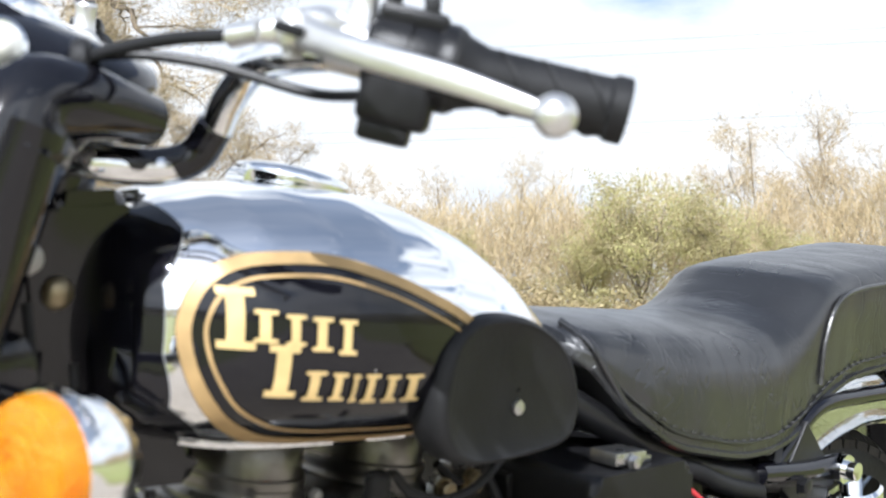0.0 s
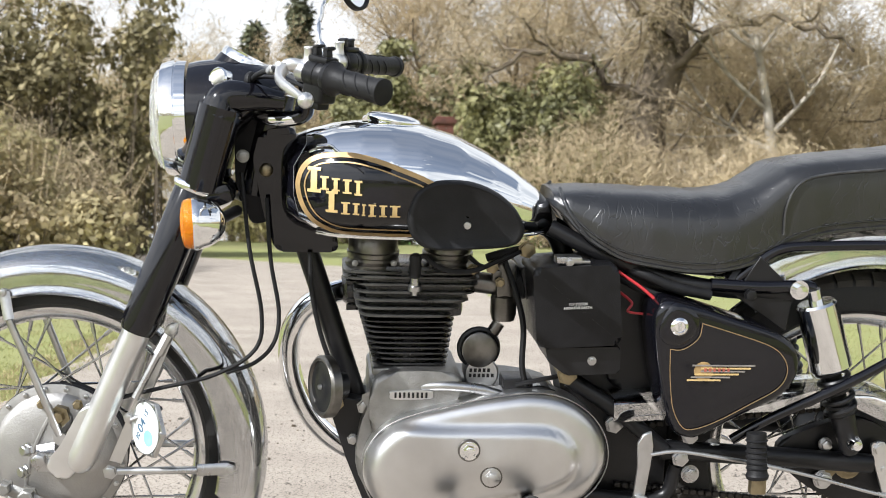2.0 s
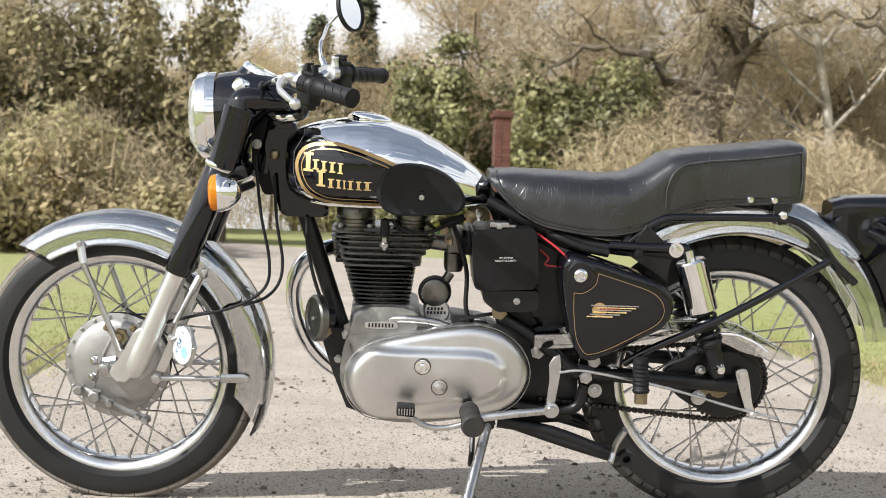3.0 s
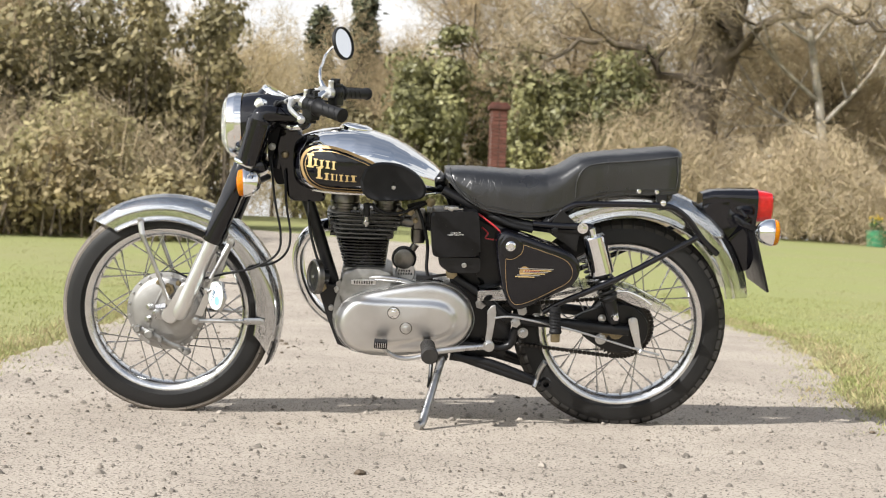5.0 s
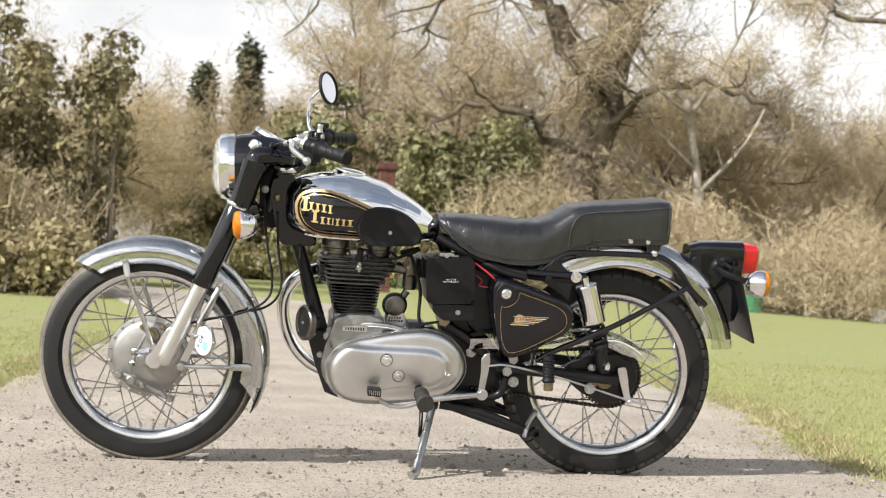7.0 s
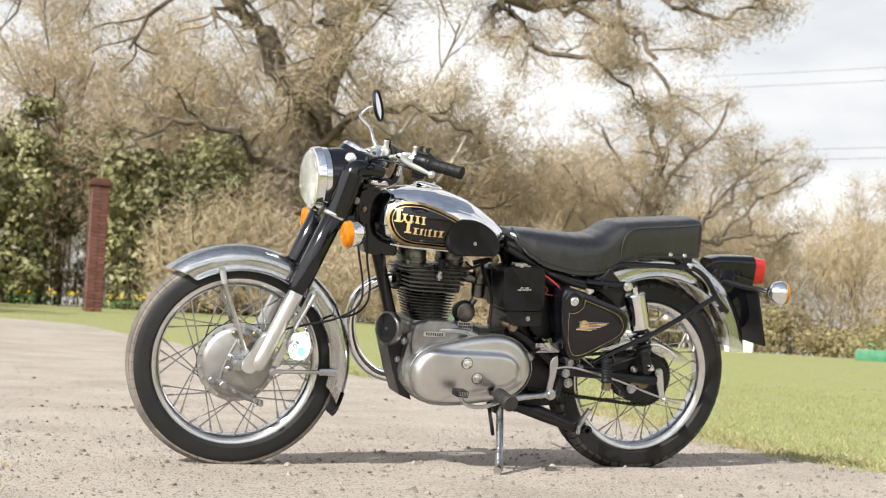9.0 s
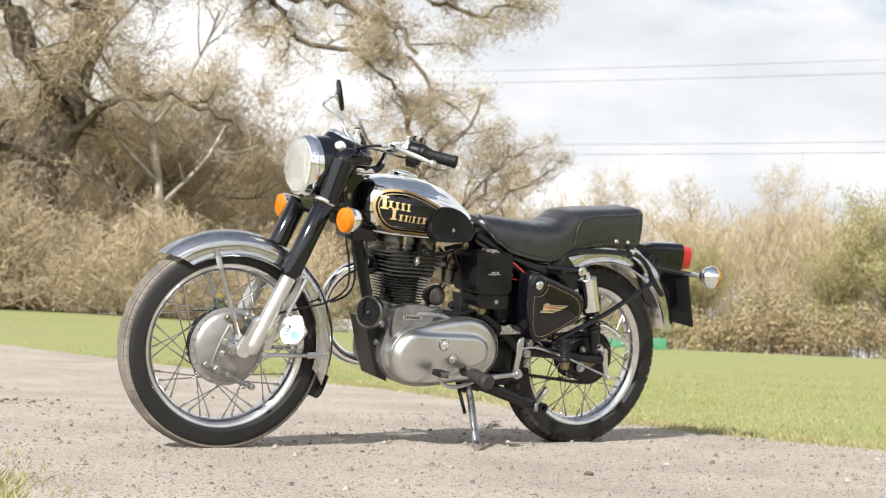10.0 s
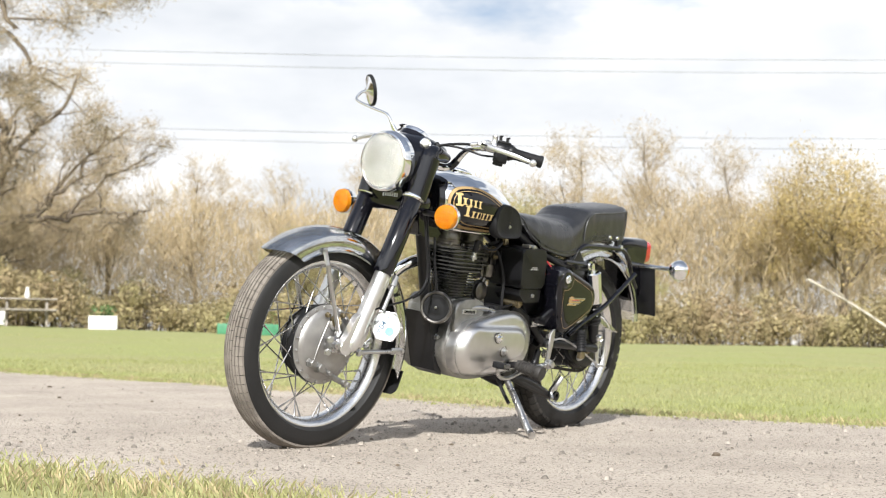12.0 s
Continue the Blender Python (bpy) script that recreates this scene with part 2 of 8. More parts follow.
ll.new(lco.outputs["Object"], pull.inputs["Vector"])
ll.new(pull.outputs["Vector"], fold.inputs["Vector"])
ll.new(lco.outputs["Object"], area.inputs["Vector"])
ll.new(fold.outputs["Fac"], off.inputs[0])
ll.new(off.outputs["Value"], mag.inputs[0])
ll.new(mag.outputs["Value"], line.inputs["Value"])
ll.new(area.outputs["Fac"], keep.inputs["Value"])
ll.new(line.outputs["Result"], sum_.inputs[0])
ll.new(keep.outputs["Result"], sum_.inputs[1])
ll.new(sum_.outputs["Value"], ruck.inputs["Height"])
ll.new(lb.inputs["Normal"].links[0].from_socket, ruck.inputs["Normal"])
ll.new(ruck.outputs["Normal"], lb.inputs["Normal"])


# ---- mesh helpers ----
def finish(bm, smooth=40):
    bmesh.ops.recalc_face_normals(bm, faces=bm.faces)
    for f in bm.faces:
        f.smooth = True
    for e in bm.edges:
        if len(e.link_faces) == 2 and e.calc_face_angle(0) > radians(smooth):
            e.smooth = False
    return bm


def part(name, bm, material, parent=None, label="", smooth=40):
    me = bpy.data.meshes.new(name)
    finish(bm, smooth)
    bm.to_mesh(me)
    bm.free()
    me.materials.append(material)
    ob = new(name, me)
    ob.parent = parent
    return tagged(ob, label)


def same(name, source, parent, m=None):
    """Another piece on the mesh of source."""
    ob = new(name, source.data)
    ob.parent = parent
    if m is not None:
        ob.matrix_basis = m
    return ob


def ring_faces(bm, rings, closed=True, caps=True):
    for a, b in zip(rings, rings[1:]):
        n = len(a)
        for i in range(n if closed else n - 1):
            j = (i + 1) % n
            try:
                bm.faces.new((a[i], a[j], b[j], b[i]))
            except ValueError:
                pass
    if caps and closed:
        for r in (rings[0], rings[-1]):
            try:
                bm.faces.new(r)
            except ValueError:
                pass


def spline(pts, n=8):
    """A smooth line through the points."""
    p = [Vector(q) for q in pts]
    if len(p) < 3:
        return p
    p = [2 * p[0] - p[1]] + p + [2 * p[-1] - p[-2]]
    out = []
    for i in range(1, len(p) - 2):
        a, b, c, d = p[i - 1:i + 3]
        for k in range(n):
            t = k / n
            out.append(0.5 * (2 * b + (c - a) * t + (2 * a - 5 * b + 4 * c - d) * t * t + (3 * b - a - 3 * c + d) * t ** 3))
    return out + [p[-2]]


def tube(bm, pts, r, seg=12, smooth=True, n=6, flat=1.0):
    """A round bar along the points; r may be one radius or one for each end."""
    line = spline(pts, n) if smooth else [Vector(q) for q in pts]
    r0, r1 = r if isinstance(r, tuple) else (r, r)
    rings, up = [], None
    for i, q in enumerate(line):
        d = (line[min(i + 1, len(line) - 1)] - line[max(i - 1, 0)]).normalized()
        if up is None:
            up = d.orthogonal().normalized()
            if abs(d.y) < 0.9:
                up = d.cross(Vector((0, 1, 0))).normalized()
        up = (up - d * up.dot(d)).normalized()
        side = d.cross(up)
        rr = r0 + (r1 - r0) * i / max(1, len(line) - 1)
        rings.append([bm.verts.new(q + rr * (math.cos(a) * up + flat * math.sin(a) * side))
                      for a in (2 * math.pi * k / seg for k in range(seg))])
    ring_faces(bm, rings)
    return bm


def lathe(bm, profile, origin, axis, seg=32, closed=False):
    """Turns (along, radius) pairs round the axis through origin."""
    o, d = Vector(origin), Vector(axis).normalized()
    u = d.orthogonal().normalized()
    w = d.cross(u)
    rings = []
    for h, r in profile:
        rings.append([bm.verts.new(o + d * h + max(r, 1e-5) * (math.cos(a) * u + math.sin(a) * w))
                      for a in (2 * math.pi * k / seg for k in range(seg))])
    if closed:
        rings.append(rings[0])
    ring_faces(bm, rings, True, not closed)
    bmesh.ops.remove_doubles(bm, verts=bm.verts, dist=1e-5)
    return bm


def box(bm, c, s, bevel=0.003, m=None, seg=2):
    r = bmesh.ops.create_cube(bm, size=1, matrix=(m or Matrix.Translation(c)) @ Matrix.Diagonal((*s, 1)))
    if bevel:
        es = list({e for q in r["verts"] for e in q.link_edges})
        bmesh.ops.bevel(bm, geom=es, offset=bevel, segments=seg, affect="EDGES", profile=0.6)
    return bm


def slab(bm, outline, y0, y1, bevel=0.004, seg=3):
    """A plate cut to an outline in x and z, between y0 and y1, its outer rim rounded."""
    a = [bm.verts.new((x, y0, z)) for x, z in outline]
    b = [bm.verts.new((x, y1, z)) for x, z in outline]
    fa, fb = bm.faces.new(a), bm.faces.new(b)
    n = len(a)
    for i in range(n):
        bm.faces.new((a[i], a[(i + 1) % n], b[(i + 1) % n], b[i]))
    if bevel:
        bmesh.ops.bevel(bm, geom=list(fa.edges), offset=bevel, segments=seg, affect="EDGES", profile=0.6)
    return bm


def rounded(pts, n=5):
    """A closed smooth outline through the points."""
    p = [Vector((x, 0, z)) for x, z in pts]
    p = [p[-1]] + p + [p[0], p[1]]
    out = []
    for i in range(1, len(p) - 2):
        a, b, c, d = p[i - 1:i + 3]
        for k in range(n):
            t = k / n
            q = 0.5 * (2 * b + (c - a) * t + (2 * a - 5 * b + 4 * c - d) * t * t + (3 * b - a - 3 * c + d) * t ** 3)
            out.append((q.x, q.z))
    return out


def cornered(pts, r=0.008, n=4):
    """A closed outline with straight sides and rounded corners."""
    out, m = [], len(pts)
    for i in range(m):
        p, a, b = Vector(pts[i]), Vector(pts[i - 1]), Vector(pts[(i + 1) % m])
        rr = min(r, (a - p).length * 0.45, (b - p).length * 0.45)
        u, w = p + (a - p).normalized() * rr, p + (b - p).normalized() * rr
        for k in range(n + 1):
            t = k / n
            out.append(tuple(u * (1 - t) ** 2 + p * 2 * t * (1 - t) + w * t * t))
    return out


def bolt(bm, c, r=0.008, h=0.006, axis=(0, -1, 0), seg=6):
    lathe(bm, [(0, 0), (0, r * 1.25), (h * 0.3, r * 1.25), (h * 0.3, r), (h * 0.9, r), (h, r * 0.8), (h, 0)], c, axis, seg)
    return bm


def interp(table, x):
    for (x0, *a), (x1, *b) in zip(table, table[1:]):
        if x <= x1:
            k = max(0.0, min(1.0, (x - x0) / (x1 - x0)))
            return [p + (q - p) * k for p, q in zip(a, b)]
    return list(table[-1][1:])


def tread_noise(x, y, s):
    return noise.noise(Vector((x * s, y * s, 3.7)))


# ---- ground ----
def ground_z(x, y):
    r = math.hypot(x, y)
    th = math.degrees(math.atan2(y, x))
    far = interp([(-180, 0.1), (-90, 0.0), (0, 0.08), (29, 0.12), (46, 0.20), (60, 0.31), (66, 0.40), (72, 0.46), (85, 0.48), (104, 0.5), (140, 0.5), (180, 0.3)], th)[0]
    k = max(0.0, min(2.6, (r - 3.0) / 17.0))
    return far * k * min(1.0, 0.4 + k * 0.6)


def grid(name, xs, ys, zf, material, label):
    bm = bmesh.new()
    rows = [[bm.verts.new((x, y, zf(x, y))) for x in xs] for y in ys]
    for a, b in zip(rows, rows[1:]):
        for i in range(len(xs) - 1):
            bm.faces.new((a[i], a[i + 1], b[i + 1], b[i]))
    ob = part(name, bm, material, None, label)
    return tagged(ob, kind="structure")


def spaced(lo, hi, near, far, k):
    out, x = [], 0.0
    while x < hi:
        out.append(x)
        x += near + k * x
    out.append(hi)
    x, neg = -near, []
    while x > lo:
        neg.append(x)
        x -= near + k * -x
    neg.append(lo)
    return sorted(neg) + out


def edge_l(y):
    return interp([(-14, -1.7), (0, -1.6), (4, -1.56), (9, -1.4), (14, -1.5), (19, -2.4), (26, -7)], y)[0] + 0.07 * tread_noise(0, y, 1.7) + 0.04 * tread_noise(5, y, 5.0)


def edge_r(y):
    return interp([(-14, 1.7), (0.3, 1.67), (1, 1.8), (2.4, 2.25), (4, 2.55), (6, 2.5), (9, 2.3), (14, 2.15), (19, 1.8), (26, -3)], y)[0] + 0.08 * tread_noise(9, y, 1.7) + 0.05 * tread_noise(7, y, 5.0)


SOIL = mat("soil_and_turf", (0.27, 0.29, 0.115), 0.95, 0, 0.2, 0.4, 0.9, 45, color2=(0.28, 0.275, 0.13), spec=0.08)
GRAVEL = mat("gravel", (0.40, 0.357, 0.307), 0.95, 0, 0.2, 1.7, 1.0, 130, color2=(0.31, 0.274, 0.234), spec=0.12)
gn, gl = GRAVEL.node_tree.nodes, GRAVEL.node_tree.links
gco = gn.new("ShaderNodeTexCoord")
grit = gn.new("ShaderNodeTexVoronoi")
grit.inputs["Scale"].default_value, grit.inputs["Randomness"].default_value = 210.0, 1.0
gmul, gdark = gn.new("ShaderNodeMix"), gn.new("ShaderNodeValToRGB")
gmul.data_type, gmul.blend_type = "RGBA", "MULTIPLY"
gmul.inputs[0].default_value = 0.9
gdark.color_ramp.elements[0].position, gdark.color_ramp.elements[1].position = 0.08, 0.36
gdark.color_ramp.elements[0].color, gdark.color_ramp.elements[1].color = (0.22, 0.21, 0.20, 1), (1.14, 1.12, 1.09, 1)
gl.new(gco.outputs["Object"], grit.inputs["Vector"])
gl.new(grit.outputs["Color"], gdark.inputs["Fac"])
gbase = gn["Principled BSDF"].inputs["Base Color"]
gl.new(gbase.links[0].from_socket, gmul.inputs[6])
gl.new(gdark.outputs["Color"], gmul.inputs[7])
gl.new(gmul.outputs[2], gbase)
ax = spaced(-400, 400, 0.5, 0, 0.12)
ground = grid("ground", ax, ax, lambda x, y: ground_z(x, y) - 0.02, SOIL, "grassy park ground reaching the horizon")
bm = bmesh.new()
rows = []
yy = -14.0
while yy < 26:
    a, b = edge_l(yy), edge_r(yy)
    rows.append([bm.verts.new((a + (b - a) * k / 60, yy, ground_z(a + (b - a) * k / 60, yy) + (0.0 if 0 < k < 60 else -0.03) + 0.0025 * tread_noise(a + (b - a) * k / 60, yy, 3)
                               - 0.002)) for k in range(61)])
    yy += 0.06 if -4 < yy < 4 else 0.25
for a, b in zip(rows, rows[1:]):
    for i in range(60):
        bm.faces.new((a[i], a[i + 1], b[i + 1], b[i]))
road = tagged(part("road", bm, GRAVEL, None, "pale worn gravel drive"), kind="structure")


def from_lists(name, verts, faces, material, parent=None, label="", category="", kind="", smooth=False):
    me = bpy.data.meshes.new(name)
    me.from_pydata(verts, [], faces)
    if smooth:
        me.polygons.foreach_set("use_smooth", [True] * len(me.polygons))
    me.materials.append(material)
    ob = new(name, me)
    ob.parent = parent
    return tagged(ob, label, category, "", kind)


rnd = random.Random(4)
# loose stones lying on the drive
STONE = mat("loose_stone", (0.30, 0.268, 0.228), 0.9, 0, 0.2, 30, 0.5, 200, island=0.32, spec=0.12)
V, Fs = [], []
for k in range(11500):
    near = k < 8000
    x = rnd.uniform(-1.55, 1.9)
    y = rnd.uniform(-1.9, 1.6) if near else rnd.uniform(-3.6, 7)
    if not edge_l(y) + 0.03 < x < edge_r(y) - 0.03:
        continue
    s_ = 0.0017 * rnd.paretovariate(2.5)
    s_ = min(s_, 0.012)
    b = len(V)
    z = ground_z(x, y) + 0.0
    a = rnd.uniform(0, 6.28)
    for i in range(5):
        aa = a + 1.2566 * i
        r = s_ * rnd.uniform(0.7, 1.3)
        V.append((x + r * math.cos(aa), y + r * 0.8 * math.sin(aa), z - 0.001))
    for i in range(3):
        aa = a + 2.1 * i
        V.append((x + 0.5 * s_ * math.cos(aa), y + 0.45 * s_ * math.sin(aa), z + s_ * rnd.uniform(0.45, 0.8)))
    Fs += [(b, b + 1, b + 5), (b + 1, b + 2, b + 6, b + 5), (b + 2, b + 3, b + 6), (b + 3, b + 4, b + 7, b + 6), (b + 4, b, b + 5, b + 7), (b + 5, b + 6, b + 7)]
from_lists("gravel_stones", V, Fs, STONE, None, "small loose stones scattered over the gravel drive", "gravel", "stuff")

# dark clods of dried mud beside the drive's middle
CLOD = mat("dried_mud", (0.17, 0.135, 0.10), 0.95, 0, 0.2, 30, 0.6, 120, island=0.3, spec=0.1)
V, Fs = [], []
for k in range(150):
    u = rnd.gauss(0, 0.35)
    x, y = (-0.58 + 0.1 * u + rnd.gauss(0, 0.16), 2.6 - 0.9 * u + rnd.gauss(0, 0.1)) if k < 70 else (rnd.uniform(-1.5, 1.8), rnd.uniform(-1.9, 5.5))
    s_, b = min(0.014, 0.0032 * rnd.paretovariate(2.0)), len(V)
    for ring, (zz, rr) in enumerate(((-0.002, 1.0), (0.45, 0.95), (0.8, 0.5))):
        for i in range(6):
            aa = 1.0472 * i + 0.4 * ring
            r = s_ * rr * rnd.uniform(0.75, 1.25)
            V.append((x + r * math.cos(aa), y + r * math.sin(aa), ground_z(x, y) - 0.001 + zz * s_ * 0.9))
    for ring in range(2):
        for i in range(6):
            j = (i + 1) % 6
            Fs.append((b + ring * 6 + i, b + ring * 6 + j, b + ring * 6 + 6 + j, b + ring * 6 + 6 + i))
    Fs.append(tuple(b + 12 + i for i in range(6)))
from_lists("mud_clods", V, Fs, CLOD, None, "crumbled clods of dried mud on the gravel drive", "mud", "stuff")

# turf: blades in tufts on both sides, thinning with distance
GRASS = leafy(mat("grass_blades", (0.32, 0.345, 0.125), 0.6, 0, 0.2, 0.55, 0, color2=(0.40, 0.375, 0.20), island=0.22, spec=0.2), 0.35)
V, Fs = [], []


def tuft(x, y, h, n, spread):
    z = ground_z(x, y) - 0.02
    for _ in range(n):
        a, l = rnd.uniform(0, 6.28), h * rnd.uniform(0.5, 1.2)
        px, py = x + rnd.gauss(0, spread), y + rnd.gauss(0, spread)
        w = 0.0016 + 0.02 * h
        dx, dy = math.cos(a), math.sin(a)
        lean_ = rnd.uniform(0.2, 0.9) * l
        b = len(V)
        V.extend([(px - dy * w, py + dx * w, z), (px + dy * w, py - dx * w, z), (px + dx * lean_ * 0.4 + dy * w * 0.7, py + dy * lean_ * 0.4 - dx * w * 0.7, z + l * 0.6),
                  (px + dx * lean_, py + dy * lean_, z + l)])
        Fs.append((b, b + 1, b + 2))
        Fs.append((b, b + 2, b + 3))


for k in range(19000):
    d = rnd.random() ** 2.0 * 11
    y = rnd.uniform(-3.5, 9.0)
    right = rnd.random() < 0.62
    edge = edge_r(y) if right else edge_l(y)
    x = edge + d * (1 if right else -1) + rnd.gauss(0, 0.035)
    if not right and y < -1.6:
        continue
    tuft(x, y, rnd.uniform(0.014, 0.030) * (1 + 0.01 * d) * (1.35 if d < 0.25 else 1.0), 7, 0.022 + 0.012 * d)
for k in range(11000):
    r, a = 8 + 22 * rnd.random() ** 1.2, radians(rnd.uniform(8, 118))
    x, y = r * math.cos(a) - 1, r * math.sin(a) - 2
    if edge_l(y) - 0.05 < x < edge_r(y) + 0.05:
        continue
    tuft(x, y, rnd.uniform(0.022, 0.034), 6, 0.10)
for k in range(4200):                                  # the verge straggles into the gravel
    y = rnd.uniform(-3.0, 7.0)
    right = rnd.random() < 0.6
    d = rnd.random() ** 2.2 * 0.30 * (0.6 + 0.8 * abs(tread_noise(3 if right else 8, y, 2.3)) * 2)
    x = (edge_r(y) - d) if right else (edge_l(y) + d)
    if not right and y < -1.6:
        continue
    tuft(x, y, rnd.uniform(0.022, 0.040) * (1 - d), 6, 0.02)
from_lists("grass", V, Fs, GRASS, None, "short spring grass along the drive and over the park", "grass", "stuff")


V, Fs = [], []
STRAW = leafy(mat("dry_grass", (0.46, 0.38, 0.22), 0.7, 0, 0.2, 1.5, 0, color2=(0.36, 0.30, 0.17), island=0.3, spec=0.15), 0.3)
for k in range(2600):
    y = rnd.uniform(-3.0, 7.0)
    right = rnd.random() < 0.62
    d = rnd.gauss(0.05, 0.09)
    x = (edge_r(y) + d) if right else (edge_l(y) - d)
    if not right and y < -1.6:
        continue
    tuft(x, y, rnd.uniform(0.022, 0.042), 5, 0.025)
from_lists("dry_grass", V, Fs, STRAW, None, "dry straw-coloured grass along the drive's verge", "grass", "stuff")


# ---- motorcycle ----
bike = new("motorcycle")
bike.location, bike.rotation_euler = (-0.002, 0.012, 0.002), (radians(9.6), 0, radians(-1.8))
tagged(bike, "black and chrome vintage motorcycle leaning on its side stand on gravel", "motorcycle")
FW, RW = Vector((-0.700, 0, 0.304)), Vector((0.65, 0, 0.308))


def wheel(name, c, R, rim_r, w, spokes, tread_w, label):
    """Chromed rim with a tyre, tread blocks and laced spokes under it."""
    bm = bmesh.new()
    prof = [(-0.030, rim_r), (-0.032, rim_r + 0.002), (-0.0335, rim_r - 0.006), (-0.030, rim_r - 0.013), (-0.0245, rim_r - 0.021), (-0.017, rim_r - 0.0255), (-0.010, rim_r - 0.028),
            (0.010, rim_r - 0.028), (0.017, rim_r - 0.0255), (0.0245, rim_r - 0.021), (0.030, rim_r - 0.013), (0.0335, rim_r - 0.006), (0.032, rim_r + 0.002), (0.030, rim_r),
            (0.02, rim_r - 0.006), (-0.02, rim_r - 0.006)]
    lathe(bm, prof, c, (0, 1, 0), 96, closed=True)
    wh = part(name, bm, RIMSTEEL, bike, label)
    bm = bmesh.new()
    tp, n = [(-0.031, rim_r - 0.006)], 14
    h = R - rim_r
    for i in range(n + 1):
        a = math.pi * i / n
        y = -w * math.cos(a)
        tp.append((y * (1.0 if abs(math.cos(a)) < 0.95 else 0.99), rim_r + 0.004 + (h - 0.004) * math.sin(a) ** 0.56))
    tp.append((0.031, rim_r - 0.006))
    lathe(bm, tp, c, (0, 1, 0), 96, closed=True)
    part("tyre", bm, TYRE, wh, "black rubber tyre with a dusty tread")
    return wh


def spokes_for(wh, c, rim_r, hub_r, hub_y, count):
    for k in range(count):
        side = 1 if k % 2 else -1
        lean = 1 if (k // 2) % 2 else -1
        a = 2 * math.pi * (k + 0.5) / count
        b = a + lean * 1.05
        p = c + Vector((hub_r * math.cos(b), side * hub_y, hub_r * math.sin(b)))
        q = c + Vector(((rim_r - 0.028) * math.cos(a), side * 0.007, (rim_r - 0.028) * math.sin(a)))
        bm = bmesh.new()
        tube(bm, [p, q], 0.0021, 6, False)
        tube(bm, [q + (p - q) * 0.10, q], 0.0034, 6, False)
        part("spoke", bm, SPOKE, wh)


front_wheel = wheel("front_wheel", FW, 0.311, 0.2485, 0.0495, 40, 0.06, "front wheel with a chromed rim and wire spokes")
bm = bmesh.new()                                       # ribbed tread bands, cut across by sipes
for rib in (-0.0365, -0.026, -0.0156, -0.0052, 0.0052, 0.0156, 0.026, 0.0365):
    for k in range(72):
        a0 = 2 * math.pi * (k + (0.5 if abs(rib) > 0.01 else 0.0)) / 72
        rings = []
        for s in (0.03, 0.34, 0.66, 0.97):
            a = a0 + s * 2 * math.pi / 72
            ring = []
            for dy, dr in ((-0.0038, -0.006), (-0.0033, 0.0042), (0.0033, 0.0042), (0.0038, -0.006)):
                y = rib + dy
                r = 0.311 - 0.058 * (1 - max(0.0, 1 - (y / 0.0505) ** 2) ** 0.28) + dr
                ring.append(bm.verts.new(FW + Vector((r * math.cos(a), y, r * math.sin(a)))))
            rings.append(ring)
        ring_faces(bm, rings, True, True)
tagged(part("tread", bm, TREAD, front_wheel, "dusty ribbed tread"), kind="stuff")
spokes_for(front_wheel, FW, 0.2485, 0.10, 0.031, 40)
bm = bmesh.new()
lathe(bm, [(-0.033, 0), (-0.033, 0.115), (-0.028, 0.117), (-0.024, 0.11), (-0.012, 0.113), (-0.008, 0.106), (0.0, 0.111), (0.008, 0.105), (0.016, 0.109),
           (0.03, 0.094), (0.034, 0.1), (0.04, 0.098), (0.046, 0.05), (0.055, 0.02), (0.055, 0)], FW, (0, 1, 0), 48)
hub = part("hub", bm, SATIN, front_wheel, "black brake drum behind a grey plate")
for k in range(20):
    a = 2 * math.pi * (k + 0.5) / 20
    bm = bmesh.new()
    bolt(bm, FW + Vector((0.1095 * math.cos(a), -0.04, 0.1095 * math.sin(a))), 0.0036, 0.005, seg=8)
    part("rivet", bm, STEEL, front_wheel)
bm = bmesh.new()                                       # domed brake plate with a raised rib
lathe(bm, [(0.0, 0.114), (0.0, 0.116), (-0.004, 0.116), (-0.006, 0.108), (-0.007, 0.103), (-0.013, 0.099), (-0.018, 0.09), (-0.022, 0.06), (-0.024, 0.02), (-0.024, 0)], FW + Vector((0, -0.035, 0)), (0, 1, 0), 56)
tube(bm, [(FW.x - 0.048, -0.054, FW.z - 0.066), (FW.x - 0.042, -0.0585, FW.z - 0.02), (FW.x - 0.022, -0.0585, FW.z + 0.035), (FW.x - 0.002, -0.055, FW.z + 0.075)], 0.0035, 8, flat=0.6)
lathe(bm, [(0, 0.02), (0.008, 0.019), (0.012, 0.012), (0.012, 0)], FW + Vector((0.012, -0.056, 0.062)), (0, -1, 0), 16)
part("brake_plate", bm, DRUM, bike, "dull grey cast brake plate with a raised rib", 30)
bm = bmesh.new()
tube(bm, [(FW.x - 0.075, -0.07, FW.z - 0.052), (FW.x - 0.035, -0.074, FW.z - 0.066), (FW.x + 0.02, -0.074, FW.z - 0.092), (FW.x + 0.075, -0.072, FW.z - 0.112)], (0.011, 0.008), 8, flat=0.45)
for bx, bz, br in ((-0.075, -0.05, 0.011), (-0.04, -0.064, 0.014), (-0.006, -0.078, 0.008), (0.055, -0.105, 0.007), (0.072, -0.112, 0.009)):
    bolt(bm, (FW.x + bx, -0.066, FW.z + bz), br, 0.022)
part("brake_lever_arm", bm, CAST, bike, "cast brake arm on the drum")
bm = bmesh.new()
lathe(bm, [(0, 0), (0, 0.019), (0.02, 0.019), (0.024, 0.012), (0.034, 0.012), (0.036, 0)], FW + Vector((0, -0.06, 0)), (0, -1, 0), 12)
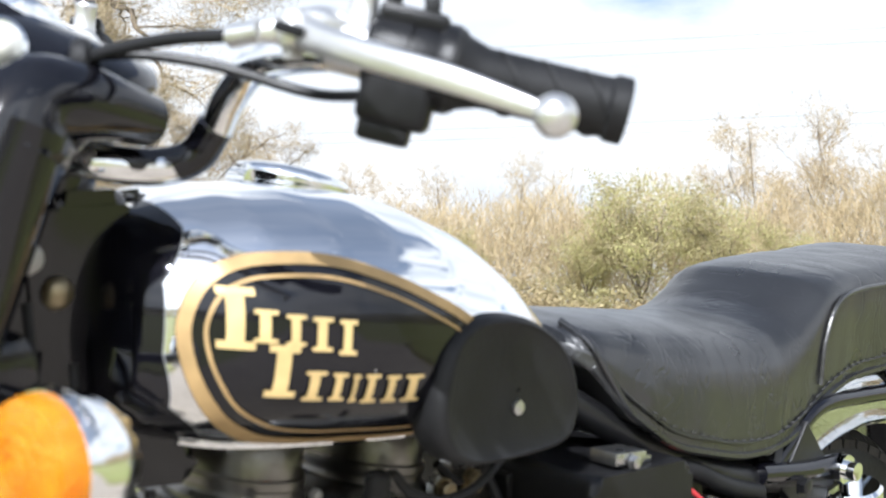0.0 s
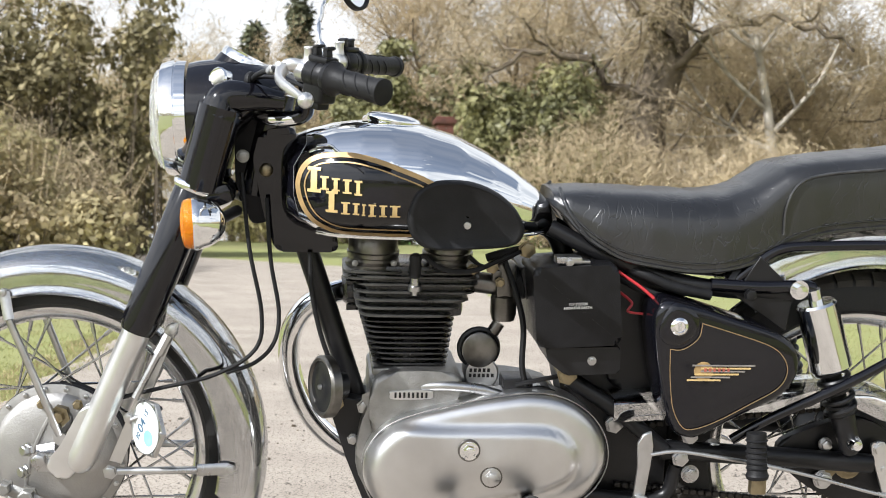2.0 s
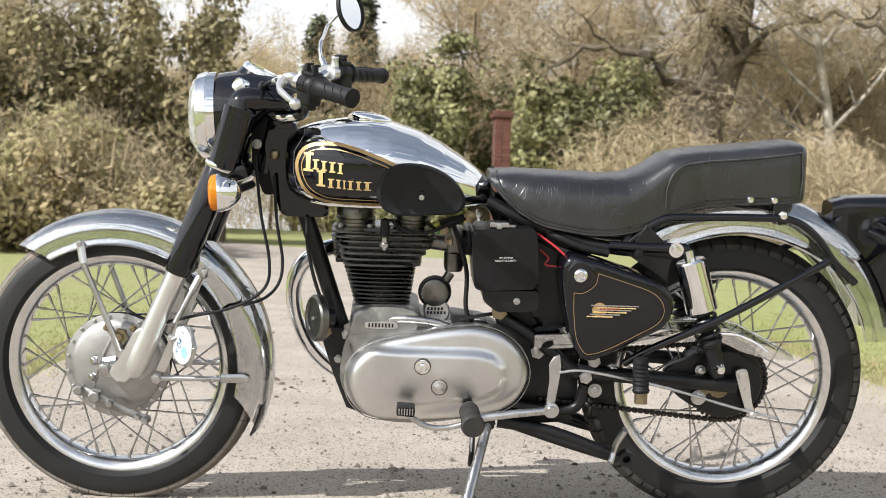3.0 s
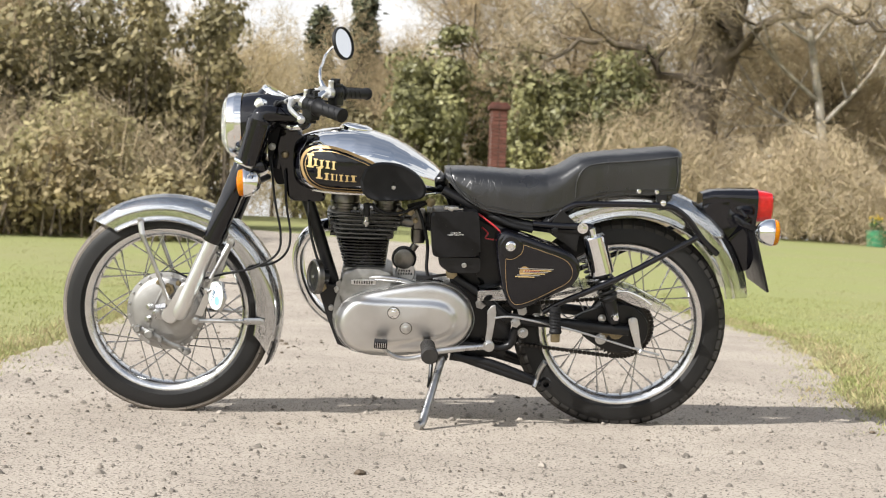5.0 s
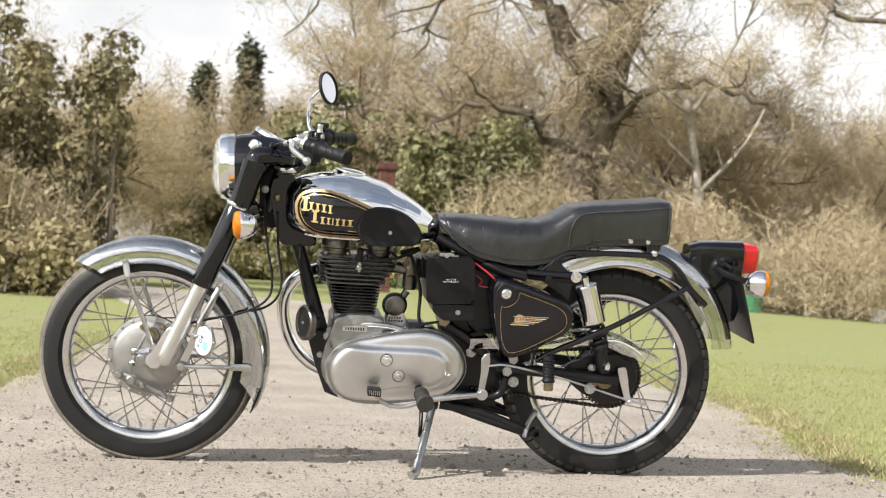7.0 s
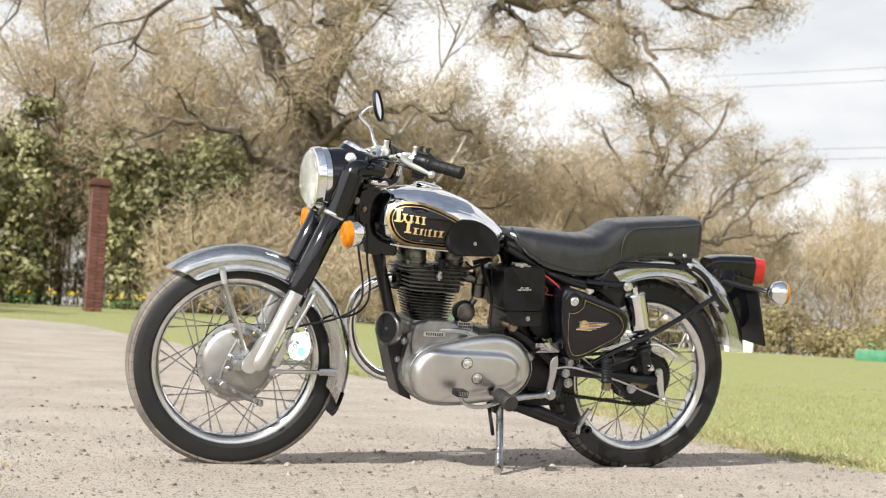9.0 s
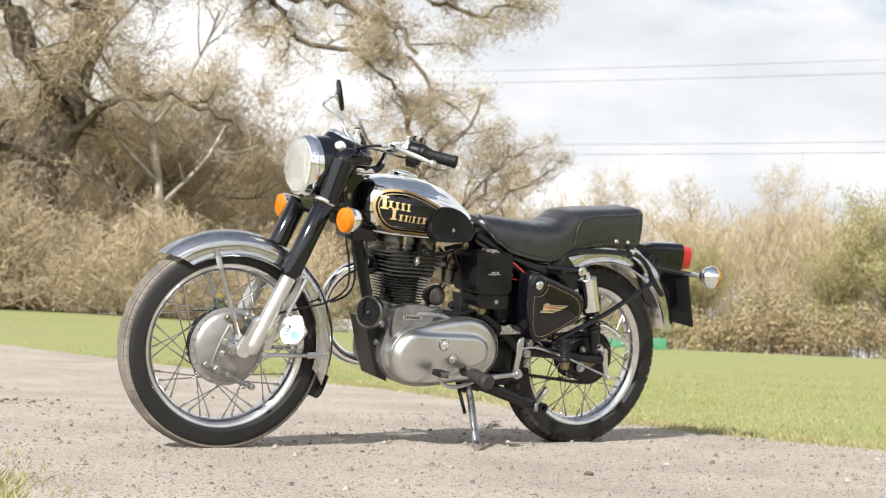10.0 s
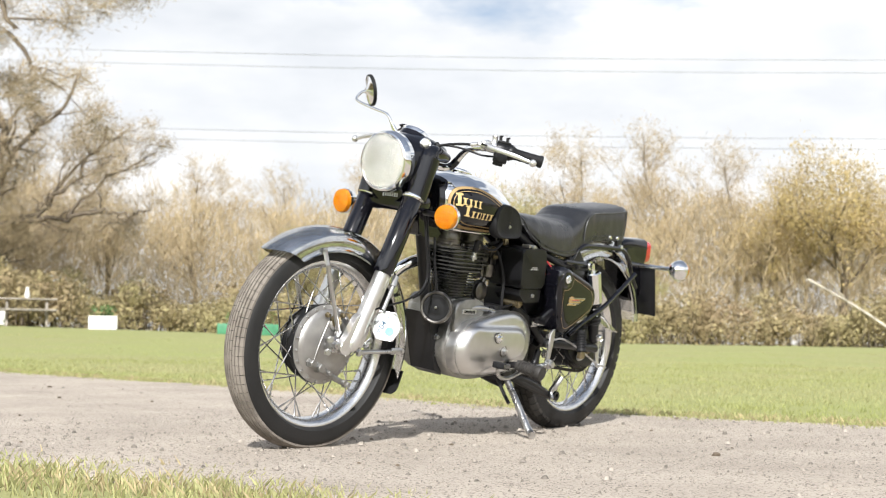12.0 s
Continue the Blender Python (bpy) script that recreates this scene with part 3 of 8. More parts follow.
lathe(bm, [(0, 0), (0, 0.013), (0.03, 0.013), (0.03, 0)], FW + Vector((-0.02, -0.075, 0.012)), (1, 0, 0.2), 6)
part("axle_nut", bm, STEEL, bike, "steel axle nut")
bm = bmesh.new()
lathe(bm, [(0, 0.018), (0.014, 0.018), (0.014, 0.010), (0.024, 0.009), (0.024, 0)], FW + Vector((0.012, -0.056, 0.07)), (0, -1, 0), 6)
bolt(bm, FW + Vector((-0.018, -0.056, 0.088)), 0.007, 0.012)
bolt(bm, FW + Vector((0.04, -0.056, 0.088)), 0.007, 0.012)
part("brake_cam", bm, BRASS, bike, "dull brake cam nut")


def fender(name, c, prof, a0, a1, label, n=40, taper=0.0, mat_=CHROME, rad=None, tip0=0.0, tip1=0.0):
    """A rolled mudguard swept round c between two angles, with a rounded crown and deep side skirts."""
    bm = bmesh.new()
    rings = []
    for i in range(n + 1):
        s = i / n
        a = radians(a0 + (a1 - a0) * s)
        extra = rad(s) if rad else 0.0
        ring = []
        for y, r, skirt in prof:
            sw = skirt * (tip0 * max(0, 1 - s / 0.16) ** 1.5 - tip1 * max(0, 1 - (1 - s) / 0.16) ** 1.5)
            aa = a - radians(sw) if a1 < a0 else a + radians(sw)
            ring.append(bm.verts.new(c + Vector(((r + extra * (1 - 0.4 * skirt)) * math.cos(aa), y, (r + extra * (1 - 0.4 * skirt)) * math.sin(aa)))))
        rings.append(ring)
    ring_faces(bm, rings, closed=False)
    bmesh.ops.solidify(bm, geom=bm.faces[:], thickness=0.0022)
    return part(name, bm, mat_, bike, label, 50)


prof = [(-0.067, 0.270, 1), (-0.070, 0.274, 1), (-0.067, 0.278, 0.95), (-0.0665, 0.292, 0.8), (-0.066, 0.306, 0.62), (-0.062, 0.319, 0.45),
        (-0.053, 0.330, 0.28), (-0.038, 0.338, 0.12), (-0.02, 0.342, 0.03), (0, 0.3435, 0)]
fender("front_fender", FW, prof + [(-y, r, s) for y, r, s in prof[-2::-1]], 131, -25, "long chromed front mudguard", 64, tip0=10, tip1=13)
bm = bmesh.new()
tube(bm, [(-0.772, -0.072, 0.578), (-0.762, -0.082, 0.535)], 0.009, 8, False, flat=0.35)
tube(bm, [(-0.762, -0.082, 0.535), (-0.685, -0.076, 0.345)], 0.0065, 10, False)
lathe(bm, [(0, 0.011), (0.01, 0.011), (0.01, 0)], (-0.684, -0.07, 0.34), (0, -1, 0), 14)
bolt(bm, (-0.773, -0.074, 0.577), 0.006, 0.006)
part("fender_stay", bm, STEEL, bike, "polished steel mudguard stay")
bm = bmesh.new()
tube(bm, [(-0.772, 0.072, 0.578), (-0.685, 0.076, 0.345)], 0.0065, 10, False)
part("fender_stay", bm, STEEL, bike)
bm = bmesh.new()
tube(bm, [(-0.602, -0.08, 0.288), (-0.462, -0.08, 0.292)], 0.0065, 10, False)
tube(bm, [(-0.462, -0.08, 0.292), (-0.412, -0.073, 0.293)], 0.010, 8, False, flat=0.35)
bolt(bm, (-0.409, -0.074, 0.293), 0.007, 0.007)
bolt(bm, (-0.602, -0.084, 0.288), 0.010, 0.01)
part("fender_stay", bm, STEEL, bike)
bm = bmesh.new()
tube(bm, [(-0.602, 0.08, 0.288), (-0.412, 0.073, 0.293)], 0.0065, 10, False)
part("fender_stay", bm, STEEL, bike)
bm = bmesh.new()                                       # flat brace from slider to fender
slab(bm, [(-0.512, 0.53), (-0.492, 0.535), (-0.585, 0.3), (-0.605, 0.305)], -0.080, -0.076, 0.001)
bolt(bm, (-0.503, -0.08, 0.525), 0.007, 0.008)
bolt(bm, (-0.572, -0.08, 0.378), 0.008, 0.009)
part("fender_brace", bm, FORKALLOY, bike)

bm = bmesh.new()                                       # rubber flap inside the tail of the mudguard
rings = []
for k in range(9):
    a = radians(-13 - 13.5 * k / 8)
    hw = 0.060 * (1 if k < 7 else 0.93 if k < 8 else 0.72)
    rings.append([bm.verts.new(FW + Vector((r * math.cos(a), y, r * math.sin(a)))) for r, y in ((0.334, -hw), (0.338, 0.0), (0.334, hw), (0.330, hw), (0.3335, 0.0), (0.330, -hw))])
ring_faces(bm, rings)
part("mudflap", bm, RUBBER, bike, "black rubber mudflap")

# fork
AX = Vector((-0.233, 0, -0.593)).normalized()
for s in (-1, 1):
    y = 0.096 * s
    top, ringp, low, end = (Vector((-0.428, y, 0.897)), Vector((-0.464, y, 0.757)), Vector((-0.556, y, 0.524)), Vector((-0.655, y, 0.290)))
    bm = bmesh.new()
    lathe(bm, [(0, 0.0275), (0.004, 0.0305), (0.235, 0.030), (0.245, 0.0285), (0.25, 0.027)], ringp, low - ringp, 28)
    part("fork_shroud", bm, BLACK, bike, "gloss black fork shroud")
    bm = bmesh.new()
    lathe(bm, [(0, 0.033), (0.003, 0.0352), (0.009, 0.0352), (0.012, 0.033)], ringp - AX * 0.006, AX, 28)
    part("fork_ring", bm, CHROME, bike, "chrome fork ring")
    bm = bmesh.new()
    lathe(bm, [(-0.01, 0.0225), (0.015, 0.023), (0.10, 0.023), (0.19, 0.0235), (0.225, 0.0235), (0.24, 0.0205), (0.25, 0.012), (0.252, 0)], low, end - low, 28)
    slab(bm, rounded([(-0.64, 0.40), (-0.615, 0.385), (-0.655, 0.29), (-0.685, 0.285), (-0.70, 0.305), (-0.675, 0.34)]), y - 0.012, y + 0.012, 0.005)
    part("fork_slider", bm, FORKALLOY, bike, "satin alloy fork slider")
    bm = bmesh.new()
    box(bm, (0, 0, 0), (0.03, 0.03, 0.03), 0.004, Matrix.Translation(FW + Vector((-0.006, y * 0.86, 0.0))))
    bolt(bm, FW + Vector((-0.012, y * 0.86 - 0.015, 0.006)), 0.012, 0.014)
    bolt(bm, FW + Vector((-0.03, y * 0.86 - 0.012, 0.022)), 0.009, 0.014, (-0.6, -0.8, 0))
    bolt(bm, FW + Vector((-0.034, y * 0.86 - 0.012, -0.014)), 0.009, 0.014, (-0.6, -0.8, 0))
    part("axle_clamp", bm, STEEL, bike)

# headlamp nacelle
bm = bmesh.new()
rings = []
for x, zc, ry, rz in ((-0.487, 0.860, 0.090, 0.090), (-0.47, 0.861, 0.094, 0.093), (-0.44, 0.868, 0.099, 0.092), (-0.415, 0.877, 0.103, 0.082),
                      (-0.39, 0.893, 0.105, 0.060), (-0.36, 0.905, 0.10, 0.040), (-0.335, 0.912, 0.085, 0.026), (-0.325, 0.912, 0.07, 0.016)):
    rings.append([bm.verts.new((x + 0.018 * math.sin(a) * (1 if x > -0.45 else 0), ry * math.copysign(abs(math.cos(a)) ** 0.85, math.cos(a)), zc + rz * math.sin(a)))
                  for a in (2 * math.pi * k / 32 for k in range(32))])
ring_faces(bm, rings)
nac = part("headlamp_nacelle", bm, BLACK, bike, "gloss black headlamp nacelle")
for s in (-1, 1):
    bm = bmesh.new()                                   # fork ears
    y = 0.096 * s
    tube(bm, [(-0.464, y, 0.757), (-0.445, y, 0.83), (-0.43, y, 0.885)], (0.033, 0.036), 20)
    tube(bm, [(-0.432, y, 0.872), (-0.42, y, 0.898), (-0.385, y, 0.902), (-0.335, y * 0.9, 0.896)], (0.036, 0.016), 18)
    part("fork_ear", bm, BLACK, nac, "gloss black fork cover")
    bm = bmesh.new()
    lathe(bm, [(-0.01, 0.013), (0.004, 0.013), (0.008, 0.0115), (0.012, 0.009), (0.015, 0.005), (0.016, 0)], (-0.434, 0.078 * s, 0.928), (-0.55, 0.8 * s, 0.25), 20)
    part("pilot_lamp", bm, CREAM, nac, "small clear pilot lamp")
    bm = bmesh.new()
    lathe(bm, [(-0.012, 0.0185), (0.004, 0.018), (0.0065, 0.0155), (0.005, 0.013), (-0.012, 0.0125)], (-0.434, 0.078 * s, 0.928), (-0.55, 0.8 * s, 0.25), 20)
    part("pilot_bezel", bm, CHROME, nac)
H = Vector((-0.49, 0, 0.860))
HA = Vector((-1, 0, -0.06))
bm = bmesh.new()
lathe(bm, [(-0.004, 0.086), (-0.004, 0.0925), (0.012, 0.0935), (0.0125, 0.0915), (0.015, 0.0915), (0.015, 0.0945), (0.028, 0.0925), (0.036, 0.0895), (0.0385, 0.085), (0.034, 0.081)], H, HA, 56)
part("headlamp_rim", bm, CHROME, bike, "deep chrome headlamp rim")
bm = bmesh.new()
lathe(bm, [(0.034, 0.082), (0.041, 0.0815), (0.046, 0.078), (0.052, 0.066), (0.0565, 0.045), (0.059, 0.02), (0.0595, 0), (0.0575, 0), (0.057, 0.02), (0.0545, 0.045), (0.050, 0.065), (0.043, 0.077), (0.034, 0.080)], H, HA, 48)
lens = part("headlamp_lens", bm, LAMPGLASS, bike, "fluted clear headlamp glass")
lens.visible_shadow = False
bm = bmesh.new()
for k in range(13):
    z = -0.06 + 0.12 * k / 12
    hw = math.sqrt(max(0.0, 0.07 ** 2 - z * z)) * 0.9
    for y0, y1 in ((-hw, hw),) if abs(z) > 0.03 else ((-hw, -0.004), (0.004, hw)):
        tube(bm, [H + Vector((-0.0515 + 0.3 * (z * z), z, y0)), H + Vector((-0.0575 + 1.2 * (z * z), z, (y0 + y1) / 2)), H + Vector((-0.0515 + 0.3 * (z * z), z, y1))], 0.0011, 5)
flutes = part("flutes", bm, GLASS, lens)
flutes.visible_shadow = False
bm = bmesh.new()
lathe(bm, [(0.033, 0.079), (0.018, 0.069), (0.0, 0.05), (-0.016, 0.028), (-0.022, 0.012), (-0.022, 0)], H, HA, 40)
part("reflector", bm, REFLECT, bike, "silvered headlamp reflector")
bm = bmesh.new()
lathe(bm, [(-0.022, 0.012), (0.01, 0.012), (0.022, 0.009), (0.026, 0)], H, HA, 16)
part("bulb", bm, CREAM, bike)
bm = bmesh.new()                                       # instrument dial on the nacelle's top
D, DA = Vector((-0.395, 0, 0.950)), Vector((0.44, 0, 0.9))
lathe(bm, [(-0.02, 0.046), (0.006, 0.046), (0.012, 0.043), (0.012, 0.038), (0.007, 0.037)], D, DA, 32)
part("dial_bezel", bm, CHROME, nac)
bm = bmesh.new()
lathe(bm, [(-0.06, 0.062), (-0.03, 0.056), (-0.012, 0.050), (-0.001, 0.047), (0.0, 0.04)], D, DA, 32)
part("dial_cowl", bm, BLACK, nac, "gloss black dial cowl")
bm = bmesh.new()
lathe(bm, [(0.0, 0.0), (0.007, 0.0), (0.008, 0.038), (0.0, 0.038)], D, DA, 32)
part("dial_face", bm, PLASTIC, nac)

# steering head, yokes and gusset
bm = bmesh.new()
tube(bm, [(-0.345, 0, 0.905), (-0.385, 0, 0.74)], 0.032, 18, False)
part("steering_head", bm, BLACK, bike, "black steering head")
bm = bmesh.new()
box(bm, (0, 0, 0), (0.07, 0.235, 0.034), 0.012, pose(-0.445, 0, 0.742, 0, -21))
bolt(bm, (-0.485, -0.096, 0.74), 0.011, 0.006, (-1, 0, 0))
bolt(bm, (-0.485, 0.096, 0.74), 0.011, 0.006, (-1, 0, 0))
yoke = part("lower_yoke", bm, BLACK, bike, "gloss black lower yoke")
bm = bmesh.new()
slab(bm, [(-0.062, 0.0), (-0.05, 0.032), (0.05, 0.032), (0.062, 0.0), (0.03, -0.026), (-0.03, -0.026)], -0.003, 0.003, 0.001)
bmesh.ops.transform(bm, matrix=pose(-0.483, 0, 0.766, 0, -10, 0) @ pose(0, 0, 0, 0, 0, -90), verts=bm.verts)
plate = part("yoke_plate", bm, BLACK, bike, "black plate with small pale badge strokes")
for row, (z, y0, n) in enumerate(((0.778, 0.03, 5), (0.763, 0.012, 7))):
    for k in range(n):
        bm = bmesh.new()
        box(bm, (-0.4905 + 0.003 * row, y0 - 0.009 * k, z), (0.002, 0.005, 0.012 if k else 0.017), 0)
        part("badge_stroke", bm, STEEL, plate)
bm = bmesh.new()
slab(bm, cornered([(-0.372, 0.846), (-0.315, 0.852), (-0.312, 0.78), (-0.292, 0.72), (-0.245, 0.676), (-0.243, 0.648), (-0.346, 0.648), (-0.366, 0.712), (-0.384, 0.80)], 0.012), -0.036, 0.036, 0.010, 4)
part("head_gusset", bm, BLACK, bike, "gloss black panel round the steering head")
bm = bmesh.new()
slab(bm, cornered([(-0.415, 0.875), (-0.35, 0.885), (-0.345, 0.70), (-0.385, 0.69), (-0.412, 0.76)], 0.01), -0.024, 0.024, 0.006)
part("head_lug", bm, MATTBLACK, bike, "black steering head lug")
bm = bmesh.new()
lathe(bm, [(0, 0.0), (0, 0.009), (0.003, 0.0115), (0.006, 0.010), (0.009, 0.007), (0.010, 0)], (-0.362, -0.034, 0.782), (0, -1, 0), 20)
part("head_bolt", bm, BRASS, bike, "dull steel frame bolt")
bm = bmesh.new()
bolt(bm, (-0.398, -0.06, 0.806), 0.0085, 0.010, seg=12)
part("head_bolt", bm, CAST, bike)

# handlebar
GL, GLi = Vector((-0.188, -0.342, 0.924)), Vector((-0.2575, -0.268, 0.9385))
GR, GRi = Vector((-0.136, 0.335, 0.945)), Vector((-0.216, 0.215, 0.951))
bm = bmesh.new()
tube(bm, [GL + (GLi - GL) * 0.2, GLi, (-0.283, -0.225, 0.944), (-0.296, -0.178, 0.942), (-0.301, -0.142, 0.934), (-0.298, -0.115, 0.914), (-0.295, -0.096, 0.892), (-0.302, -0.084, 0.874), (-0.33, -0.078, 0.8665), (-0.365, -0.062, 0.868), (-0.378, -0.02, 0.872),
          (-0.378, 0.02, 0.874), (-0.365, 0.062, 0.876), (-0.33, 0.078, 0.878), (-0.302, 0.088, 0.886), (-0.29, 0.104, 0.91), (-0.282, 0.128, 0.935), (-0.26, 0.165, 0.953), GRi, GR + (GRi - GR) * 0.2], 0.0112, 18)
part("handlebar", bm, CHROME, bike, "curved chrome handlebar tube", 70)
for s in (-1, 1):                                      # clamps under the dial; a black skin round the bar's drop paints its dark reflections
    bm = bmesh.new()
    box(bm, (-0.352, 0.035 * s, 0.878), (0.036, 0.026, 0.034), 0.008, None, 3)
    part("handlebar_clamp", bm, BLACK, bike, "gloss black handlebar clamp")
    bm = bmesh.new()
    dz = 0.012 if s > 0 else 0.0
    tube(bm, [(-0.296, 0.1 * s, 0.897 + dz), (-0.3, 0.0865 * s, 0.878 + dz), (-0.318, 0.0795 * s, 0.869 + dz), (-0.345, 0.072 * s, 0.8675 + dz * 0.8), (-0.368, 0.055 * s, 0.8695 + dz * 0.5)], 0.0123, 16)
    part("handlebar_sleeve", bm, BLACK, bike, "gloss black skin painting dark reflections on the chrome handlebar", 70)
for e, i in ((GL, GLi), (GR, GRi)):
    d = (e - i).normalized()
    n = (e - i).length
    bm = bmesh.new()
    lathe(bm, [(0.0, 0.012), (0.0, 0.024), (0.004, 0.0245), (0.008, 0.021), (0.02, 0.0172), (n - 0.012, 0.0172), (n - 0.010, 0.0192), (n - 0.001, 0.0192), (n, 0.017), (n, 0)], i, d, 24)
    grip = part("grip", bm, RUBBER, bike, "ribbed black rubber grip")
    u = d.orthogonal().normalized()
    w = d.cross(u)
    for k in range(3):
        for q in (0.2, 2.3, 4.4):                      # slanted ribs round the grip
            bm = bmesh.new()
            tube(bm, [i + d * (0.026 + 0.024 * k + 0.017 * v) + 0.0173 * (math.cos(1.5 * v + q) * u + math.sin(1.5 * v + q) * w) for v in (0, 0.2, 0.4, 0.6, 0.8, 1.0)], 0.0013, 6)
            part("rib", bm, RUBBER, grip)
for e, i, s in ((GL, GLi, -1), (GR, GRi, 1)):
    d = (e - i).normalized()
    m = Matrix.Translation(i - d * 0.028) @ d.to_track_quat("Y", "Z").to_matrix().to_4x4()
    bm = bmesh.new()
    lathe(bm, [(0, 0.014), (0, 0.0205), (0.003, 0.0225), (0.023, 0.0225), (0.0235, 0.0215), (0.025, 0.0215), (0.0255, 0.0225), (0.044, 0.0225), (0.047, 0.0205), (0.047, 0.014)], i - d * 0.047, d, 28)
    box(bm, (0, 0, 0), (0.034, 0.042, 0.034), 0.007, m @ pose(0.001, 0.003, -0.022), 3)
    box(bm, (0, 0, 0), (0.024, 0.030, 0.014), 0.004, m @ pose(0.001, 0.000, -0.042))
    box(bm, (0, 0, 0), (0.026, 0.040, 0.010), 0.004, m @ pose(0.0, 0.003, 0.0235))
    lathe(bm, [(0, 0.0235), (0.004, 0.0255), (0.010, 0.0255), (0.013, 0.022)], i - d * 0.008, d, 24)
    sw = part("switch_housing", bm, PLASTIC, bike, "black plastic switch housing")
    for k in (-1, 1):
        bm = bmesh.new()
        box(bm, (0, 0, 0), (0.012, 0.009, 0.016), 0.002, m @ pose(0.0, 0.011 * k, 0.031, 12))
        box(bm, (0, 0, 0), (0.016, 0.011, 0.005), 0.0015, m @ pose(-0.002, 0.011 * k, 0.040, 20))
        part("switch", bm, PLASTIC, sw)
    for q in ((-0.012, 0.004), (0.012, -0.006)):
        bm = bmesh.new()
        lathe(bm, [(0, 0), (0, 0.004), (0.002, 0.0036), (0.003, 0.002), (0.003, 0)], (m @ pose(-0.017, q[0], -0.022 + q[1])).translation, m.to_3x3() @ Vector((-1, 0, 0)), 12)
        part("screw", bm, STEEL, sw)
    p0 = i - d * 0.058                                 # lever bracket and lever
    pv = p0 + Vector((-0.036, 0.004 * -s, 0.004))
    bm = bmesh.new()
    lathe(bm, [(-0.012, 0.0), (-0.012, 0.0145), (-0.010, 0.0165), (0.010, 0.0165), (0.012, 0.0145), (0.012, 0)], p0, d, 20)
    tube(bm, [p0 + Vector((-0.004, 0, 0.006)), p0 + Vector((-0.02, 0, 0.010)), pv + Vector((0.004, 0, 0.004))], (0.0105, 0.0085), 14, flat=0.75)
    lathe(bm, [(-0.009, 0.0), (-0.009, 0.0095), (-0.007, 0.0105), (0.007, 0.0105), (0.009, 0.0095), (0.009, 0)], pv, (0, 0, 1), 18)
    part("lever_bracket", bm, FORKALLOY, bike, "satin alloy lever bracket")
    bm = bmesh.new()
    lathe(bm, [(0, 0.0105), (0.010, 0.0088), (0.022, 0.0078), (0.025, 0.0092), (0.0275, 0.0085), (0.0275, 0)], p0 + d * 0.006 + Vector((0, 0, 0.010)), (0.02, 0, 1), 20)
    part("mirror_boss", bm, FORKALLOY, bike, "bare alloy mirror boss")
    bm = bmesh.new()
    bolt(bm, pv + Vector((0, 0, -0.009)), 0.006, 0.008, (0, 0, -1))
    part("pivot_bolt", bm, CAST, bike)
    ball = Vector((-0.2955, -0.383, 0.9125)) if s < 0 else Vector((-0.245, 0.385, 0.93))
    tip = pv + Vector((-0.012, -0.014 * s, -0.002))
    grom = Vector((-0.384, 0.084 * s, 0.9266))
    lead = (grom - tip).normalized()
    bm = bmesh.new()
    lathe(bm, [(0, 0.0), (0, 0.0068), (0.012, 0.0064), (0.016, 0.0072), (0.021, 0.0068), (0.023, 0.0045), (0.023, 0)], tip, lead, 14)
    part("cable_adjuster_barrel", bm, FORKALLOY, bike)
    bm = bmesh.new()
    rings = []
    for q, h, t in ((tip, 0.0062, 0.0045), (pv, 0.0085, 0.0075), (pv + (ball - pv) * 0.12 + Vector((-0.006, 0, 0.0)), 0.0095, 0.0075), (pv + (ball - pv) * 0.3 + Vector((-0.014, 0, 0.001)), 0.0085, 0.0058), (pv + (ball - pv) * 0.5 + Vector((-0.017, 0, 0.002)), 0.0078, 0.0048),
                    (pv + (ball - pv) * 0.7 + Vector((-0.013, 0, 0.0025)), 0.0072, 0.0044), (pv + (ball - pv) * 0.88 + Vector((-0.005, 0, 0.001)), 0.006, 0.0042), (ball, 0.0045, 0.004)):
        rings.append((q, h, t))
    line = spline([q for q, h, t in rings], 5)
    loops = []
    for k, q in enumerate(line):
        f_ = min(k / 5, len(rings) - 1.001)
        a_, b_ = rings[int(f_)], rings[int(f_) + 1]
        h, t = a_[1] + (b_[1] - a_[1]) * (f_ % 1), a_[2] + (b_[2] - a_[2]) * (f_ % 1)
        dd = (line[min(k + 1, len(line) - 1)] - line[max(k - 1, 0)]).normalized()
        side = dd.cross(Vector((0, 0, 1))).normalized()
        loops.append([bm.verts.new(q + side * t * math.copysign(abs(math.cos(w)) ** 0.7, math.cos(w)) + Vector((0, 0, h * math.copysign(abs(math.sin(w)) ** 0.7, math.sin(w))))) for w in (2 * math.pi * m_ / 14 for m_ in range(14))])
    ring_faces(bm, loops)
    lathe(bm, [(-0.0112 * math.cos(math.pi * k / 12), 0.0112 * math.sin(math.pi * k / 12)) for k in range(13)], ball, (0, 0, 1), 22)
    part("lever", bm, FORKALLOY, bike, "satin alloy ball-end lever", 60)
    slot = pv + (ball - pv) * 0.06 + Vector((-0.013, 0, 0.001))
    bm = bmesh.new()
    box(bm, (0, 0, 0), (0.006, 0.020, 0.006), 0.0015, Matrix.Translation(slot) @ (ball - pv).to_track_quat("Y", "Z").to_matrix().to_4x4())
    part("lever_slot", bm, PLASTIC, bike)
    bm = bmesh.new()
    tube(bm, [tip + lead * 0.018, tip.lerp(grom, 0.45) + Vector((0, 0, 0.004)), tip.lerp(grom, 0.8) + Vector((0, 0, 0.004)), grom], 0.0042, 10)
    part("cable", bm, RUBBER, bike, "black control cable")
    bm = bmesh.new()
